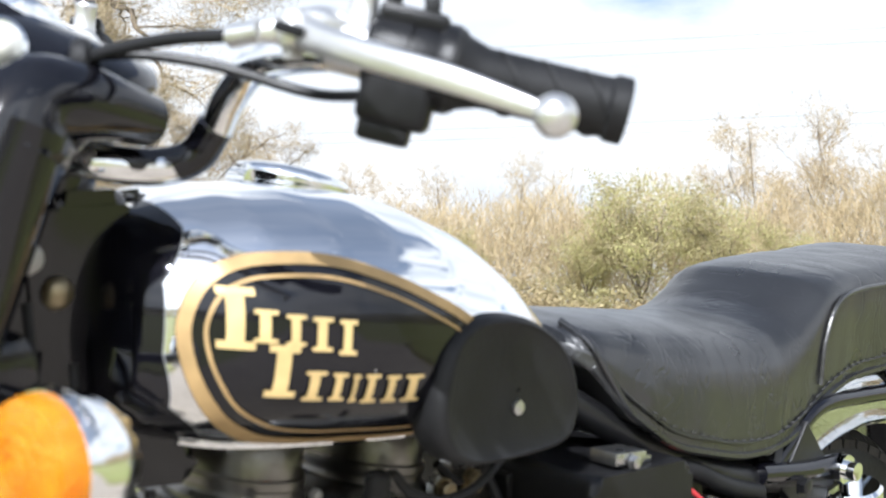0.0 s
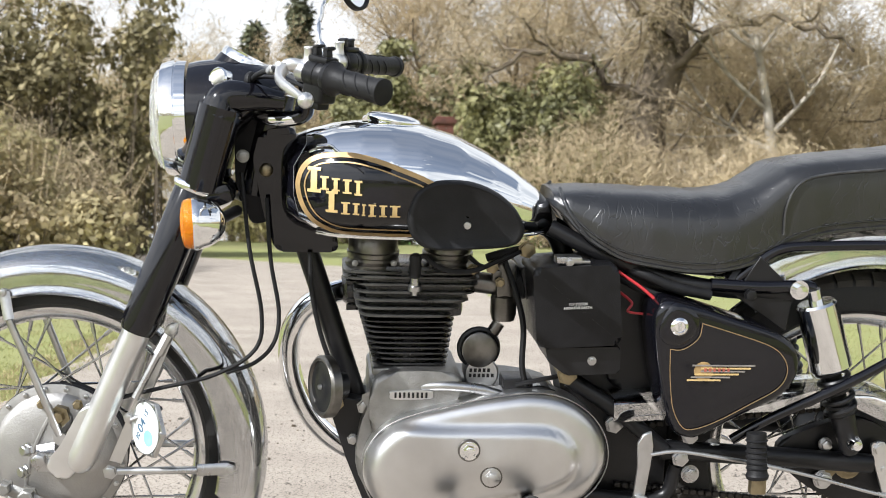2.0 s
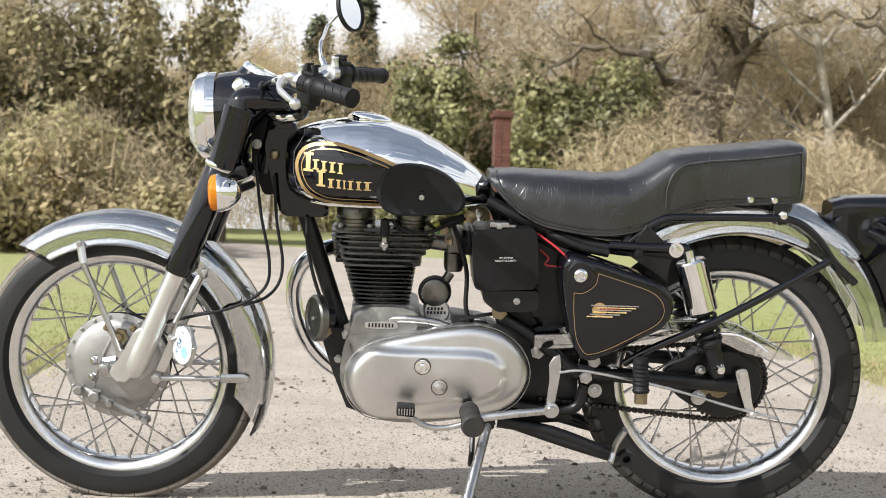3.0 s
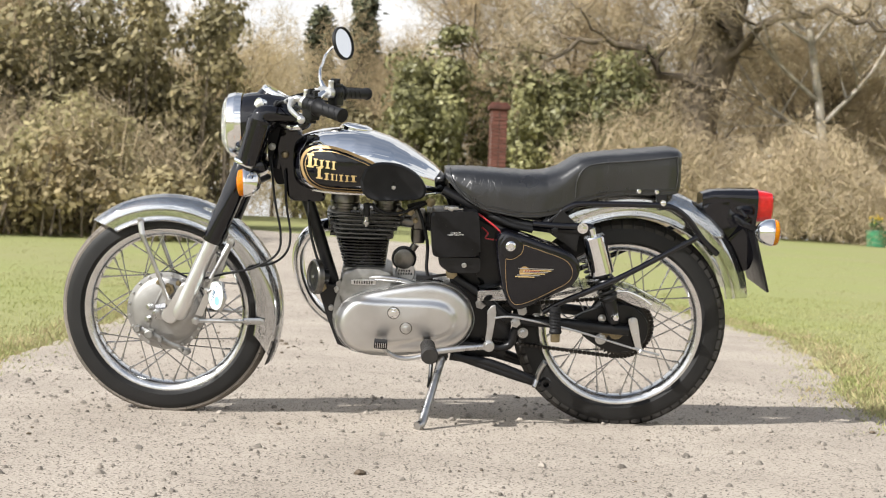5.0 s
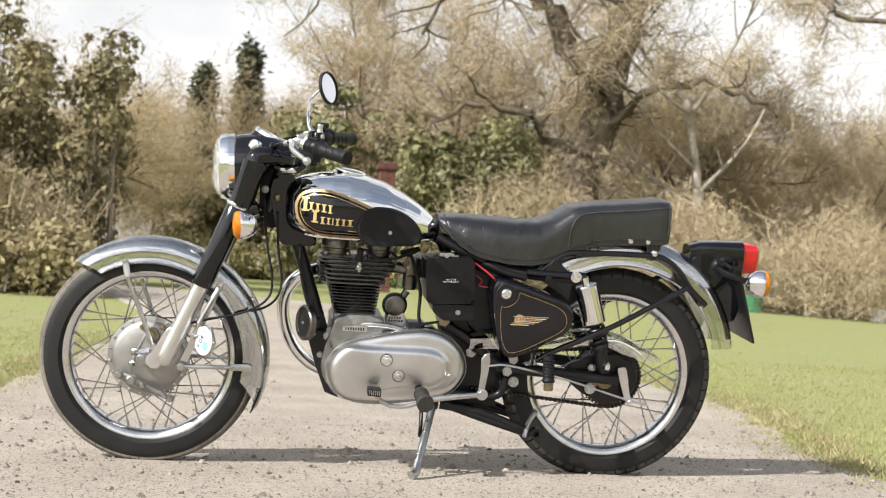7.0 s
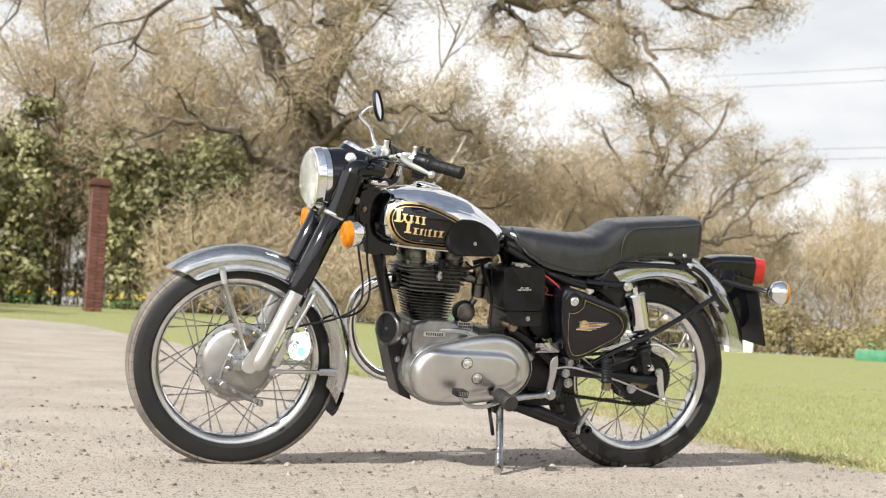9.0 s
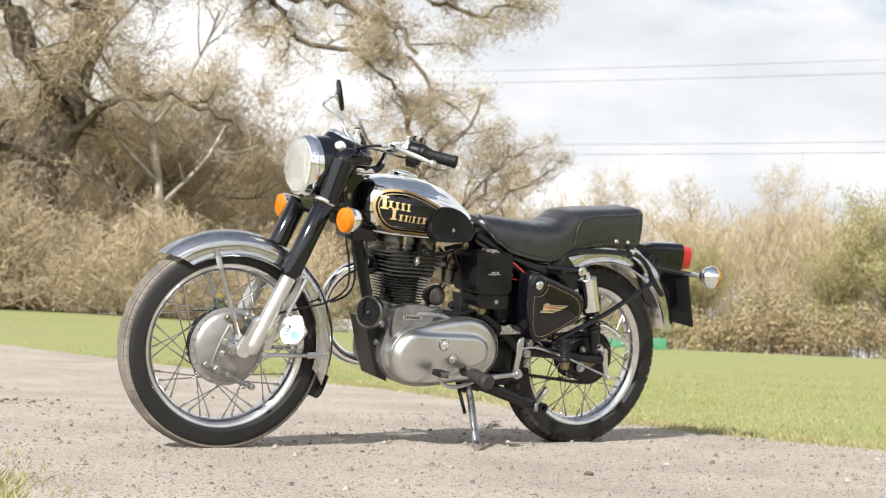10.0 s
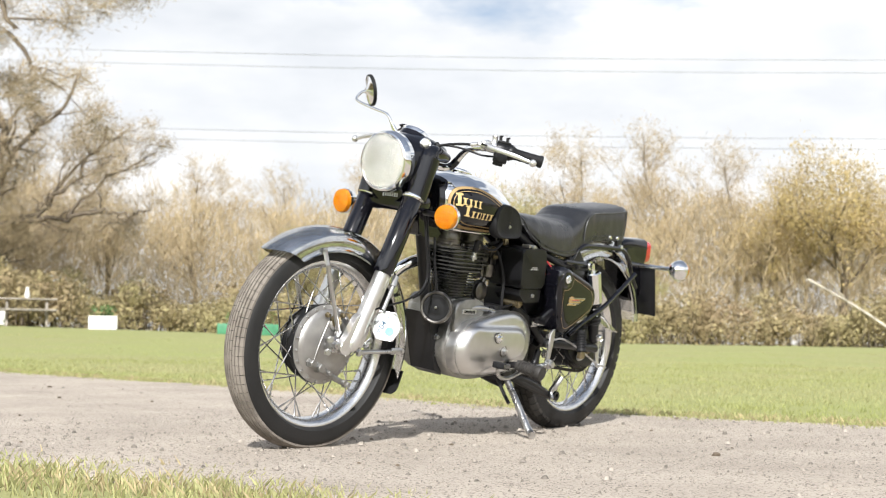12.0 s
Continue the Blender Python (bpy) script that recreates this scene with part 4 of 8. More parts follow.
    tube(bm, [i - d * 0.04 + Vector((-0.004, 0, -0.024)), (-0.292, 0.19 * s, 0.920), (-0.328, 0.145 * s, 0.931), (-0.358, 0.11 * s, 0.934), grom + Vector((0.004, 0, 0.004))], 0.0033, 8)
    part("switch_lead", bm, PLASTIC, bike, "grey sleeved switch lead")
    bm = bmesh.new()
    lathe(bm, [(-0.006, 0.005), (-0.004, 0.0125), (0.0, 0.0145), (0.005, 0.0135), (0.007, 0.0105), (0.005, 0.005)], grom, (0.75, 0.62 * s, 0.15), 20)
    part("grommet", bm, RUBBER, bike, "black rubber cable grommet")

# mirror on the far bar
bm = bmesh.new()
tube(bm, [(-0.262, 0.185, 0.955), (-0.278, 0.2, 0.985), (-0.281, 0.212, 1.006), (-0.281, 0.235, 1.022), (-0.277, 0.30, 1.036), (-0.275, 0.366, 1.054), (-0.268, 0.382, 1.066), (-0.25, 0.38, 1.086), (-0.236, 0.376, 1.093)], 0.0045, 10)
tube(bm, [(-0.258, 0.18, 0.945), (-0.278, 0.2, 0.985)], (0.0105, 0.007), 12, False)
part("mirror_stem", bm, CHROME, bike, "bent chrome mirror stem")
M, MA = Vector((-0.218, 0.368, 1.099)), Vector((0.80, -0.50, 0.24))
bm = bmesh.new()
lathe(bm, [(-0.02, 0), (-0.02, 0.009), (-0.013, 0.016), (-0.010, 0.04), (-0.004, 0.0505), (0.003, 0.0515), (0.003, 0.0475), (0.0, 0.047)], M, MA, 36)
mir = part("mirror_head", bm, CHROME, bike, "round mirror with a chromed shell")
bm = bmesh.new()
lathe(bm, [(0.0, 0), (0.001, 0.0), (0.001, 0.047), (0.0, 0.0475)], M, MA, 36)
part("mirror_glass", bm, MIRROR, mir, "clear mirror glass")
bm = bmesh.new()
lathe(bm, [(0.0, 0.0465), (0.0045, 0.047), (0.0055, 0.0505), (0.004, 0.053), (-0.005, 0.053), (-0.006, 0.05)], M, MA, 40)
part("mirror_gasket", bm, RUBBER, mir, "black rubber rim")


# indicators
def indicator(c, axis, stalk_to, name_label):
    a = Vector(axis).normalized()
    bm = bmesh.new()
    lathe(bm, [(0.0, 0.0385), (-0.006, 0.040), (-0.010, 0.0385), (-0.022, 0.036), (-0.038, 0.027), (-0.047, 0.015), (-0.05, 0)], c, a, 32)
    ind = part("indicator", bm, CHROME, bike, name_label)
    bm = bmesh.new()
    lathe(bm, [(0.0, 0.0375), (0.006, 0.0372), (0.012, 0.035), (0.0155, 0.025), (0.017, 0.0), (0.014, 0.0), (0.0125, 0.025), (0.009, 0.033), (0.0, 0.0355)], c, a, 32)
    lens_ = part("lens", bm, AMBER, ind, "orange ribbed lens")
    u_ = a.orthogonal().normalized()
    w_ = a.cross(u_)
    for rr_ in (0.010, 0.017, 0.024, 0.031):
        bm = bmesh.new()
        hh = 0.0165 - 0.0035 * (rr_ / 0.031) ** 3
        tube(bm, [Vector(c) + a * hh + rr_ * (math.cos(q * 0.2618) * u_ + math.sin(q * 0.2618) * w_) for q in range(25)], 0.0013, 5, n=1)
        part("prism_ring", bm, AMBER, lens_)
    bm = bmesh.new()
    lathe(bm, [(0.001, 0.034), (-0.012, 0.02), (-0.016, 0)], c, a, 24)
    part("reflector", bm, AMBERCORE, ind)
    bm = bmesh.new()
    tube(bm, [Vector(c) - a * 0.03, Vector(stalk_to)], 0.009, 10, False)
    part("stalk", bm, SATIN if c[0] < 0 else CHROME, ind)


indicator((-0.462, -0.222, 0.719), (-1, -0.12, -0.05), (-0.405, -0.09, 0.722), "chrome front indicator with an orange lens")
indicator((-0.474, 0.185, 0.722), (-1, 0.12, -0.05), (-0.405, 0.09, 0.722), "chrome front indicator with an orange lens")


# tank
TANK = [(-0.338, 0.050, 0.738, 0.806), (-0.335, 0.066, 0.716, 0.821), (-0.328, 0.081, 0.702, 0.830), (-0.312, 0.099, 0.690, 0.840), (-0.288, 0.119, 0.682, 0.849), (-0.255, 0.138, 0.677, 0.858), (-0.21, 0.152, 0.675, 0.864), (-0.16, 0.157, 0.674, 0.865),
        (-0.11, 0.154, 0.674, 0.859), (-0.05, 0.143, 0.674, 0.842), (0.0, 0.128, 0.676, 0.817), (0.045, 0.108, 0.679, 0.789), (0.08, 0.083, 0.683, 0.763), (0.105, 0.056, 0.688, 0.738), (0.12, 0.022, 0.696, 0.712)]
TN = 2.5


def tank_side(x, z, s=-1, off=0.0):
    """A point of the tank's flank."""
    w, zb, zt = interp(TANK, x)
    zc, h = zb + (zt - zb) * 0.42, (zt - zb) * (0.58 if z > zb + (zt - zb) * 0.42 else 0.42)
    k = min(0.98, abs((z - zc) / h))
    return Vector((x, s * (w * (1 - k ** TN) ** (1 / TN) + off), z))


bm = bmesh.new()
rings = []
xs = [p.x for p in spline([(q[0], 0, 0) for q in TANK], 12)]
for x in xs:
    w, zb, zt = interp(TANK, x)
    zc = zb + (zt - zb) * 0.42
    ring = []
    for k in range(128):
        a = 2 * math.pi * k / 128
        c, s = math.cos(a), math.sin(a)
        h = (zt - zb) * (0.58 if s > 0 else 0.42)
        ring.append(bm.verts.new((x, w * math.copysign(abs(c) ** (2 / TN), c), zc + h * math.copysign(abs(s) ** (2 / TN), s))))
    rings.append(ring)
ring_faces(bm, rings)
for _ in range(9):
    bmesh.ops.smooth_vert(bm, verts=bm.verts, factor=0.5, use_axis_x=True, use_axis_y=True, use_axis_z=True)
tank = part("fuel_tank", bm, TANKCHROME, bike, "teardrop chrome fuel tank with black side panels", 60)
bm = bmesh.new()                                       # seam along the tank's foot
tube(bm, [tank_side(x, interp(TANK, x)[1] + 0.005, -1, 0.002) for x in (-0.28, -0.25, -0.2, -0.12, -0.04, 0.03, 0.08, 0.11)], 0.003, 8)
part("tank_seam", bm, CHROME, tank)

PANEL = rounded([(-0.3135, 0.765), (-0.310, 0.786), (-0.300, 0.803), (-0.284, 0.814), (-0.260, 0.820), (-0.222, 0.821), (-0.184, 0.813), (-0.148, 0.801), (-0.102, 0.782), (-0.04, 0.744), (0.005, 0.712), (-0.02, 0.692), (-0.1, 0.686), (-0.18, 0.6865), (-0.238, 0.688), (-0.270, 0.698), (-0.292, 0.714), (-0.307, 0.738)], 4)
PC = (-0.19, 0.745)


def shrink(pts, d):
    out, n = [], len(pts)
    for i, (x, z) in enumerate(pts):
        (ax_, az), (bx, bz) = pts[i - 1], pts[(i + 1) % n]
        tx, tz = bx - ax_, bz - az
        L_ = math.hypot(tx, tz) or 1
        nx, nz = -tz / L_, tx / L_
        if (PC[0] - x) * nx + (PC[1] - z) * nz < 0:
            nx, nz = -nx, -nz
        out.append((x + nx * d, z + nz * d))
    return out


def on_tank(loops, off, s):
    """A skin on the tank's flank between two outlines, or filling one."""
    bm = bmesh.new()
    rr = [[bm.verts.new(tank_side(x, z, s, off)) for x, z in lp] for lp in loops]
    ring_faces(bm, rr, True, False)
    return bm


for s in (-1, 1):
    loops = [PANEL] + [[(PC[0] + (x - PC[0]) * k, PC[1] + (z - PC[1]) * k) for x, z in PANEL] for k in (0.9, 0.75, 0.6, 0.45, 0.3, 0.15, 0.02)]
    panel = part("tank_panel", on_tank(loops, 0.0022, s), BLACK, tank, "gloss black oval panel edged in gold", 80)
    part("gold_border", on_tank([PANEL, shrink(PANEL, 0.004), shrink(PANEL, 0.0075)], 0.0034, s), GOLD, panel, "gold border line", 80)
    part("gold_line", on_tank([shrink(PANEL, 0.0135), shrink(PANEL, 0.0157)], 0.0034, s), GOLD, panel, "thin gold pinstripe", 80)
    strokes = ((-0.295, 0.758, 0.025, 0.039), (-0.275, 0.763, 0.016, 0.021), (-0.257, 0.762, 0.015, 0.02), (-0.24, 0.759, 0.016, 0.022), (-0.222, 0.757, 0.014, 0.023), (-0.266, 0.728, 0.022, 0.034), (-0.242, 0.726, 0.016, 0.02), (-0.224, 0.726, 0.012, 0.019), (-0.21, 0.725, 0.007, 0.019), (-0.2, 0.724, 0.014, 0.02), (-0.183, 0.724, 0.014, 0.019), (-0.167, 0.724, 0.019, 0.019))
    for x, z, w, h in strokes:                         # one plain bar with slim ends for each sign
        bm = bmesh.new()
        for x0, x1, z0, z1 in ((0.22, 0.62, 0.0, 1.0), (0.02, 0.86, 0.0, 0.13), (0.02, 0.86, 0.87, 1.0)):
            q = [[bm.verts.new(tank_side(x + w * (x0 + (x1 - x0) * u), z + h * (z0 + (z1 - z0) * t), s, 0.0042 + (0.0003 if z1 - z0 < 0.5 else 0))) for u in (0, 0.5, 1)] for t in (0, 0.33, 0.66, 1)]
            ring_faces(bm, q, False)
        part("gold_stroke", bm, GOLDPALE, panel)
    pad = rounded([(-0.139, 0.718), (-0.131, 0.757), (-0.109, 0.777), (-0.078, 0.783), (-0.035, 0.779), (0.005, 0.762), (0.033, 0.738), (0.049, 0.708), (0.044, 0.688), (0.025, 0.678), (-0.04, 0.674), (-0.1, 0.674), (-0.128, 0.690)], 4)
    bm = bmesh.new()
    c = (-0.045, 0.726)
    rr = []
    for k, off in ((1.0, -0.004), (1.0, 0.014), (0.985, 0.021), (0.95, 0.0255), (0.91, 0.0265), (0.885, 0.0255), (0.86, 0.0245), (0.6, 0.022), (0.3, 0.020), (0.02, 0.0195)):
        ring = []
        for x, z in pad:
            xx, zz = c[0] + (x - c[0]) * k, c[1] + (z - c[1]) * k
            ring.append(bm.verts.new(Vector((xx, s * (interp([(-0.14, 0.141), (-0.05, 0.135), (0.0, 0.127), (0.05, 0.112)], xx)[0] - 0.10 * max(0, zz - 0.74) + off), zz))))
        rr.append(ring)
    ring_faces(bm, rr, True, False)
    kp = part("knee_pad", bm, RUBBER, bike, "black rubber knee pad on the tank", 50)
    bm = bmesh.new()
    lathe(bm, [(0, 0), (0, 0.0065), (0.004, 0.0055), (0.005, 0)], (-0.045, s * 0.1525, 0.713), (0, s, 0), 12)
    part("screw", bm, STEEL, kp)
bm = bmesh.new()                                       # filler cap
lathe(bm, [(-0.03, 0.0), (-0.03, 0.036), (-0.006, 0.036), (-0.004, 0.0435), (0.0, 0.0455), (0.005, 0.0455), (0.009, 0.0425), (0.0125, 0.030), (0.014, 0.012), (0.0142, 0)], (-0.156, 0, 0.862), (0.15, 0, 1), 48)
lathe(bm, [(-0.012, 0.0), (-0.012, 0.008), (0.012, 0.008), (0.012, 0.0)], (-0.2, 0, 0.864), (0, 1, 0), 16)
part("filler_cap", bm, CHROME, bike, "flat chrome filler cap")

# seat
SEATTOP = [(0.105, 0.759), (0.15, 0.764), (0.25, 0.762), (0.35, 0.759), (0.40, 0.762), (0.437, 0.774), (0.465, 0.792), (0.49, 0.808), (0.52, 0.816), (0.56, 0.822), (0.66, 0.833), (0.755, 0.845), (0.78, 0.844), (0.79, 0.838)]
SEATLOW = [(0.105, 0.735), (0.134, 0.712), (0.158, 0.682), (0.215, 0.654), (0.30, 0.637), (0.37, 0.635), (0.44, 0.652), (0.496, 0.682), (0.56, 0.700), (0.64, 0.709), (0.77, 0.716), (0.785, 0.722), (0.79, 0.735)]
SEATW = [(0.105, 0.072), (0.125, 0.094), (0.18, 0.112), (0.26, 0.121), (0.38, 0.119), (0.48, 0.106), (0.56, 0.099), (0.755, 0.096), (0.775, 0.091), (0.785, 0.082), (0.79, 0.072)]
bm = bmesh.new()
rings = []
for k in range(97):
    x = 0.105 + 0.685 * k / 96
    zt, zl, w = interp(SEATTOP, x)[0], interp(SEATLOW, x)[0], interp(SEATW, x)[0]
    h = zt - zl
    dome = interp([(0.1, 0.55), (0.40, 0.5), (0.50, 0.22), (0.80, 0.18)], x)[0]
    pr = [(-1.0, 0.0), (-1.01, 0.06), (-1.0, 0.14), (-0.995, 0.3), (-0.985, 0.5 if dome < 0.3 else 0.42), (-0.975, 1 - dome), (-0.945, 1 - dome * 0.68), (-0.88, 1 - dome * 0.42), (-0.76, 1 - dome * 0.2), (-0.5, 1 - dome * 0.06), (-0.25, 1), (0, 1.0)]
    ring = []
    for u, t in pr + [(-u, t) for u, t in pr[-2::-1]]:
        wob = 0.0016 * noise.noise(Vector((x * 30, u * 6, t * 8))) + 0.0011 * noise.noise(Vector((x * 70, u * 14, t * 20)))
        ring.append(bm.verts.new((x, w * u + wob, zl + h * t + wob)))
    rings.append(ring)
ring_faces(bm, rings, True, True)
seat = part("seat", bm, LEATHER, bike, "black leatherette dual seat with a raised pillion and worn creases", 50)
for s in (-1, 1):
    edge = (0.12, 0.15, 0.18, 0.215, 0.26, 0.33, 0.40, 0.46, 0.50, 0.56, 0.64, 0.73, 0.775)
    bm = bmesh.new()
    tube(bm, [(x, s * (interp(SEATW, x)[0] + 0.0012), interp(SEATLOW, x)[0] + 0.015) for x in edge], 0.0016, 6)
    tube(bm, [(x, s * (interp(SEATW, x)[0] + 0.001), interp(SEATLOW, x)[0] + 0.003) for x in edge], 0.004, 6)
    part("seat_trim", bm, LEATHER, seat, "stitched seat edge trim")
    for k in range(44):                                # stitches above the trim
        x = 0.17 + 0.59 * k / 43
        bm = bmesh.new()
        box(bm, (0, 0, 0), (0.0055, 0.0012, 0.0014), 0, pose(x, s * (interp(SEATW, x)[0] + 0.0024), interp(SEATLOW, x)[0] + 0.0185, 0, -math.degrees(math.atan2(interp(SEATLOW, x + 0.01)[0] - interp(SEATLOW, x - 0.01)[0], 0.02))))
        part("stitch", bm, THREAD, seat)
    bm = bmesh.new()
    tube(bm, [(0.481, s * 0.107, 0.699), (0.483, s * 0.1065, 0.745), (0.503, s * 0.1045, 0.783), (0.551, s * 0.1, 0.799), (0.66, s * 0.0975, 0.810), (0.75, s * 0.0955, 0.822), (0.772, s * 0.091, 0.825)], 0.0026, 8)
    tube(bm, [(0.772, s * 0.091, 0.825), (0.778, s * 0.0905, 0.78), (0.776, s * 0.0905, 0.735)], 0.0022, 8)
    part("piping", bm, PIPING, seat, "worn raised piping round the pillion side")
    bm = bmesh.new()                                   # rim of the seat's nose
    tube(bm, [(0.118, s * 0.05, 0.762), (0.118, s * 0.085, 0.748), (0.128, s * 0.098, 0.726), (0.152, s * 0.106, 0.695), (0.165, s * 0.109, 0.683)], 0.0032, 8)
    part("nose_welt", bm, LEATHER, seat, "welt round the seat's nose")
    for x in (0.665, 0.717):
        bm = bmesh.new()
        lathe(bm, [(0, 0), (0, 0.0085), (0.003, 0.0085), (0.006, 0.006), (0.007, 0)], (x, s * 0.0985, 0.722), (0, s, 0), 16)
        part("seat_bolt", bm, CHROME, seat)
bm = bmesh.new()
slab(bm, [(0.715, 0.715), (0.748, 0.715), (0.748, 0.672), (0.73, 0.668), (0.72, 0.69)], -0.103, -0.09, 0.003)
part("seat_bracket", bm, SATIN, bike)
bm = bmesh.new()
bolt(bm, (0.736, -0.103, 0.69), 0.0085, 0.012)
part("bracket_nut", bm, CHROME, bike)

# rear mudguard
prof = [(-0.084, 0.325, 1), (-0.087, 0.329, 1), (-0.083, 0.333, 0.9), (-0.083, 0.352, 0.7), (-0.08, 0.372, 0.5), (-0.072, 0.389, 0.3), (-0.058, 0.401, 0.16), (-0.04, 0.408, 0.06), (-0.02, 0.412, 0.02), (0, 0.413, 0)]
fender("rear_fender", RW, prof + [(-y, r, s) for y, r, s in prof[-2::-1]], 128, 15, "deep chromed rear mudguard", 48, rad=lambda s: 0.016 * math.sin(math.pi * min(1, s)) - 0.020 * max(0.0, s - 0.65) / 0.35, tip1=4)
rear_wheel = wheel("rear_wheel", RW, 0.319, 0.2505, 0.046, 40, 0.07, "rear wheel with a chromed rim and wire spokes")
bm = bmesh.new()
for row, (y, wd) in enumerate(((-0.032, 0.010), (-0.012, 0.009), (0.012, 0.009), (0.032, 0.010))):
    for k in range(58):
        a0 = 2 * math.pi * (k + 0.5 * (row % 2)) / 58
        rr = []
        for s in (0.08, 0.5, 0.90):
            a = a0 + s * 2 * math.pi / 58
            ring = []
            for dy, dr in ((-wd, -0.006), (-wd * 0.9, 0.0035), (wd * 0.9, 0.0035), (wd, -0.006)):
                q = y + dy
                r = 0.319 - 0.064 * (1 - max(0.0, 1 - (q / 0.0505) ** 2) ** 0.28) + dr
                ring.append(bm.verts.new(RW + Vector((r * math.cos(a), q, r * math.sin(a)))))
            rr.append(ring)
        ring_faces(bm, rr)
tagged(part("tread", bm, TREADDARK, rear_wheel, "blocky tread, dusty at the crown"), kind="stuff")
spokes_for(rear_wheel, RW, 0.2505, 0.078, 0.036, 40)
bm = bmesh.new()
lathe(bm, [(-0.064, 0), (-0.064, 0.06), (-0.06, 0.078), (-0.054, 0.083), (-0.03, 0.084), (-0.028, 0.08), (0.03, 0.085), (0.034, 0.09), (0.04, 0.085), (0.05, 0.03), (0.06, 0)], RW, (0, 1, 0), 40)
part("hub", bm, SATIN, rear_wheel, "black rear drum")
bm = bmesh.new()                                       # toothed sprocket ring
ring = []
for k in range(46):
    for s, r in ((0.0, 0.084), (0.3, 0.092), (0.6, 0.092), (0.85, 0.084)):
        a = 2 * math.pi * (k + s) / 46
        ring.append((RW.x + r * math.cos(a), RW.z + r * math.sin(a)))
slab(bm, ring, -0.058, -0.051, 0)
part("sprocket", bm, CHAIN, rear_wheel, "oily toothed sprocket")
bm = bmesh.new()                                       # chain links
cl = [Vector((RW.x + 0.091 * math.cos(a), -0.0545, RW.z + 0.091 * math.sin(a))) for a in [radians(d) for d in range(85, -100, -7)]]
low = [Vector((RW.x - 0.02 - 0.40 * k / 30, -0.0545, 0.217 + 0.04 * k / 30)) for k in range(1, 31)]
up = [Vector((0.26 + 0.39 * k / 30, -0.0545, 0.36 + 0.038 * k / 30)) for k in range(0, 30)]
for q, q2 in zip(up + cl + low, (up + cl + low)[1:]):
    d = q2 - q
    mid = (q + q2) / 2
    box(bm, (0, 0, 0), (d.length * 0.95, 0.012, 0.011), 0.0025, Matrix.Translation(mid) @ Matrix.Rotation(-math.atan2(d.z, d.x), 4, "Y"), 1)
tagged(part("chain", bm, CHAIN, bike, "oily black drive chain"), kind="stuff")
bm = bmesh.new()
slab(bm, rounded([(0.505, 0.335), (0.56, 0.365), (0.63, 0.384), (0.695, 0.362), (0.724, 0.318), (0.712, 0.266), (0.66, 0.238), (0.595, 0.246), (0.53, 0.285)], 4), -0.085, -0.066, 0.006)
part("brake_drum_plate", bm, SATIN, bike, "black rear brake plate")
bm = bmesh.new()
lathe(bm, [(0, 0.024), (0.006, 0.024), (0.008, 0.02), (0.008, 0.012), (0.018, 0.012), (0.022, 0.006), (0.022, 0)], RW + Vector((-0.023, -0.086, -0.006)), (0, -1, 0), 16)
bolt(bm, RW + Vector((-0.055, -0.086, -0.012)), 0.012, 0.012)
part("rear_axle_nut", bm, BRASS, bike, "dull brass axle nut")
bm = bmesh.new()
slab(bm, rounded([(0.660, 0.334), (0.664, 0.345), (0.676, 0.348), (0.687, 0.338), (0.700, 0.272), (0.711, 0.246), (0.706, 0.238), (0.696, 0.240), (0.684, 0.262)], 3), -0.105, -0.099, 0.002)
bolt(bm, (0.674, -0.105, 0.335), 0.010, 0.008)
bolt(bm, (0.684, -0.105, 0.30), 0.005, 0.004)
bolt(bm, (0.702, -0.105, 0.247), 0.007, 0.012)
part("rear_brake_arm", bm, FORKALLOY, bike, "plated steel rear brake arm")
for x, z, r in ((0.582, 0.279, 0.013), (0.582, 0.341, 0.009), (0.387, 0.335, 0.012), (0.351, 0.289, 0.012)):
    bm = bmesh.new()
    lathe(bm, [(0, r * 1.3), (0.003, r * 1.3), (0.003, r * 0.5)], (x, -0.094, z), (0, -1, 0), 18)
    bolt(bm, (x, -0.096, z), r, 0.012)
    part("frame_nut", bm, STEEL, bike, "plated frame nut")
bm = bmesh.new()
tube(bm, [(0.258, -0.185, 0.352), (0.30, -0.185, 0.357), (0.36, -0.178, 0.347), (0.5, -0.145, 0.312), (0.66, -0.112, 0.262), (0.757, -0.106, 0.238)], 0.0035, 8)
part("brake_rod", bm, STEEL, bike, "thin steel brake rod")

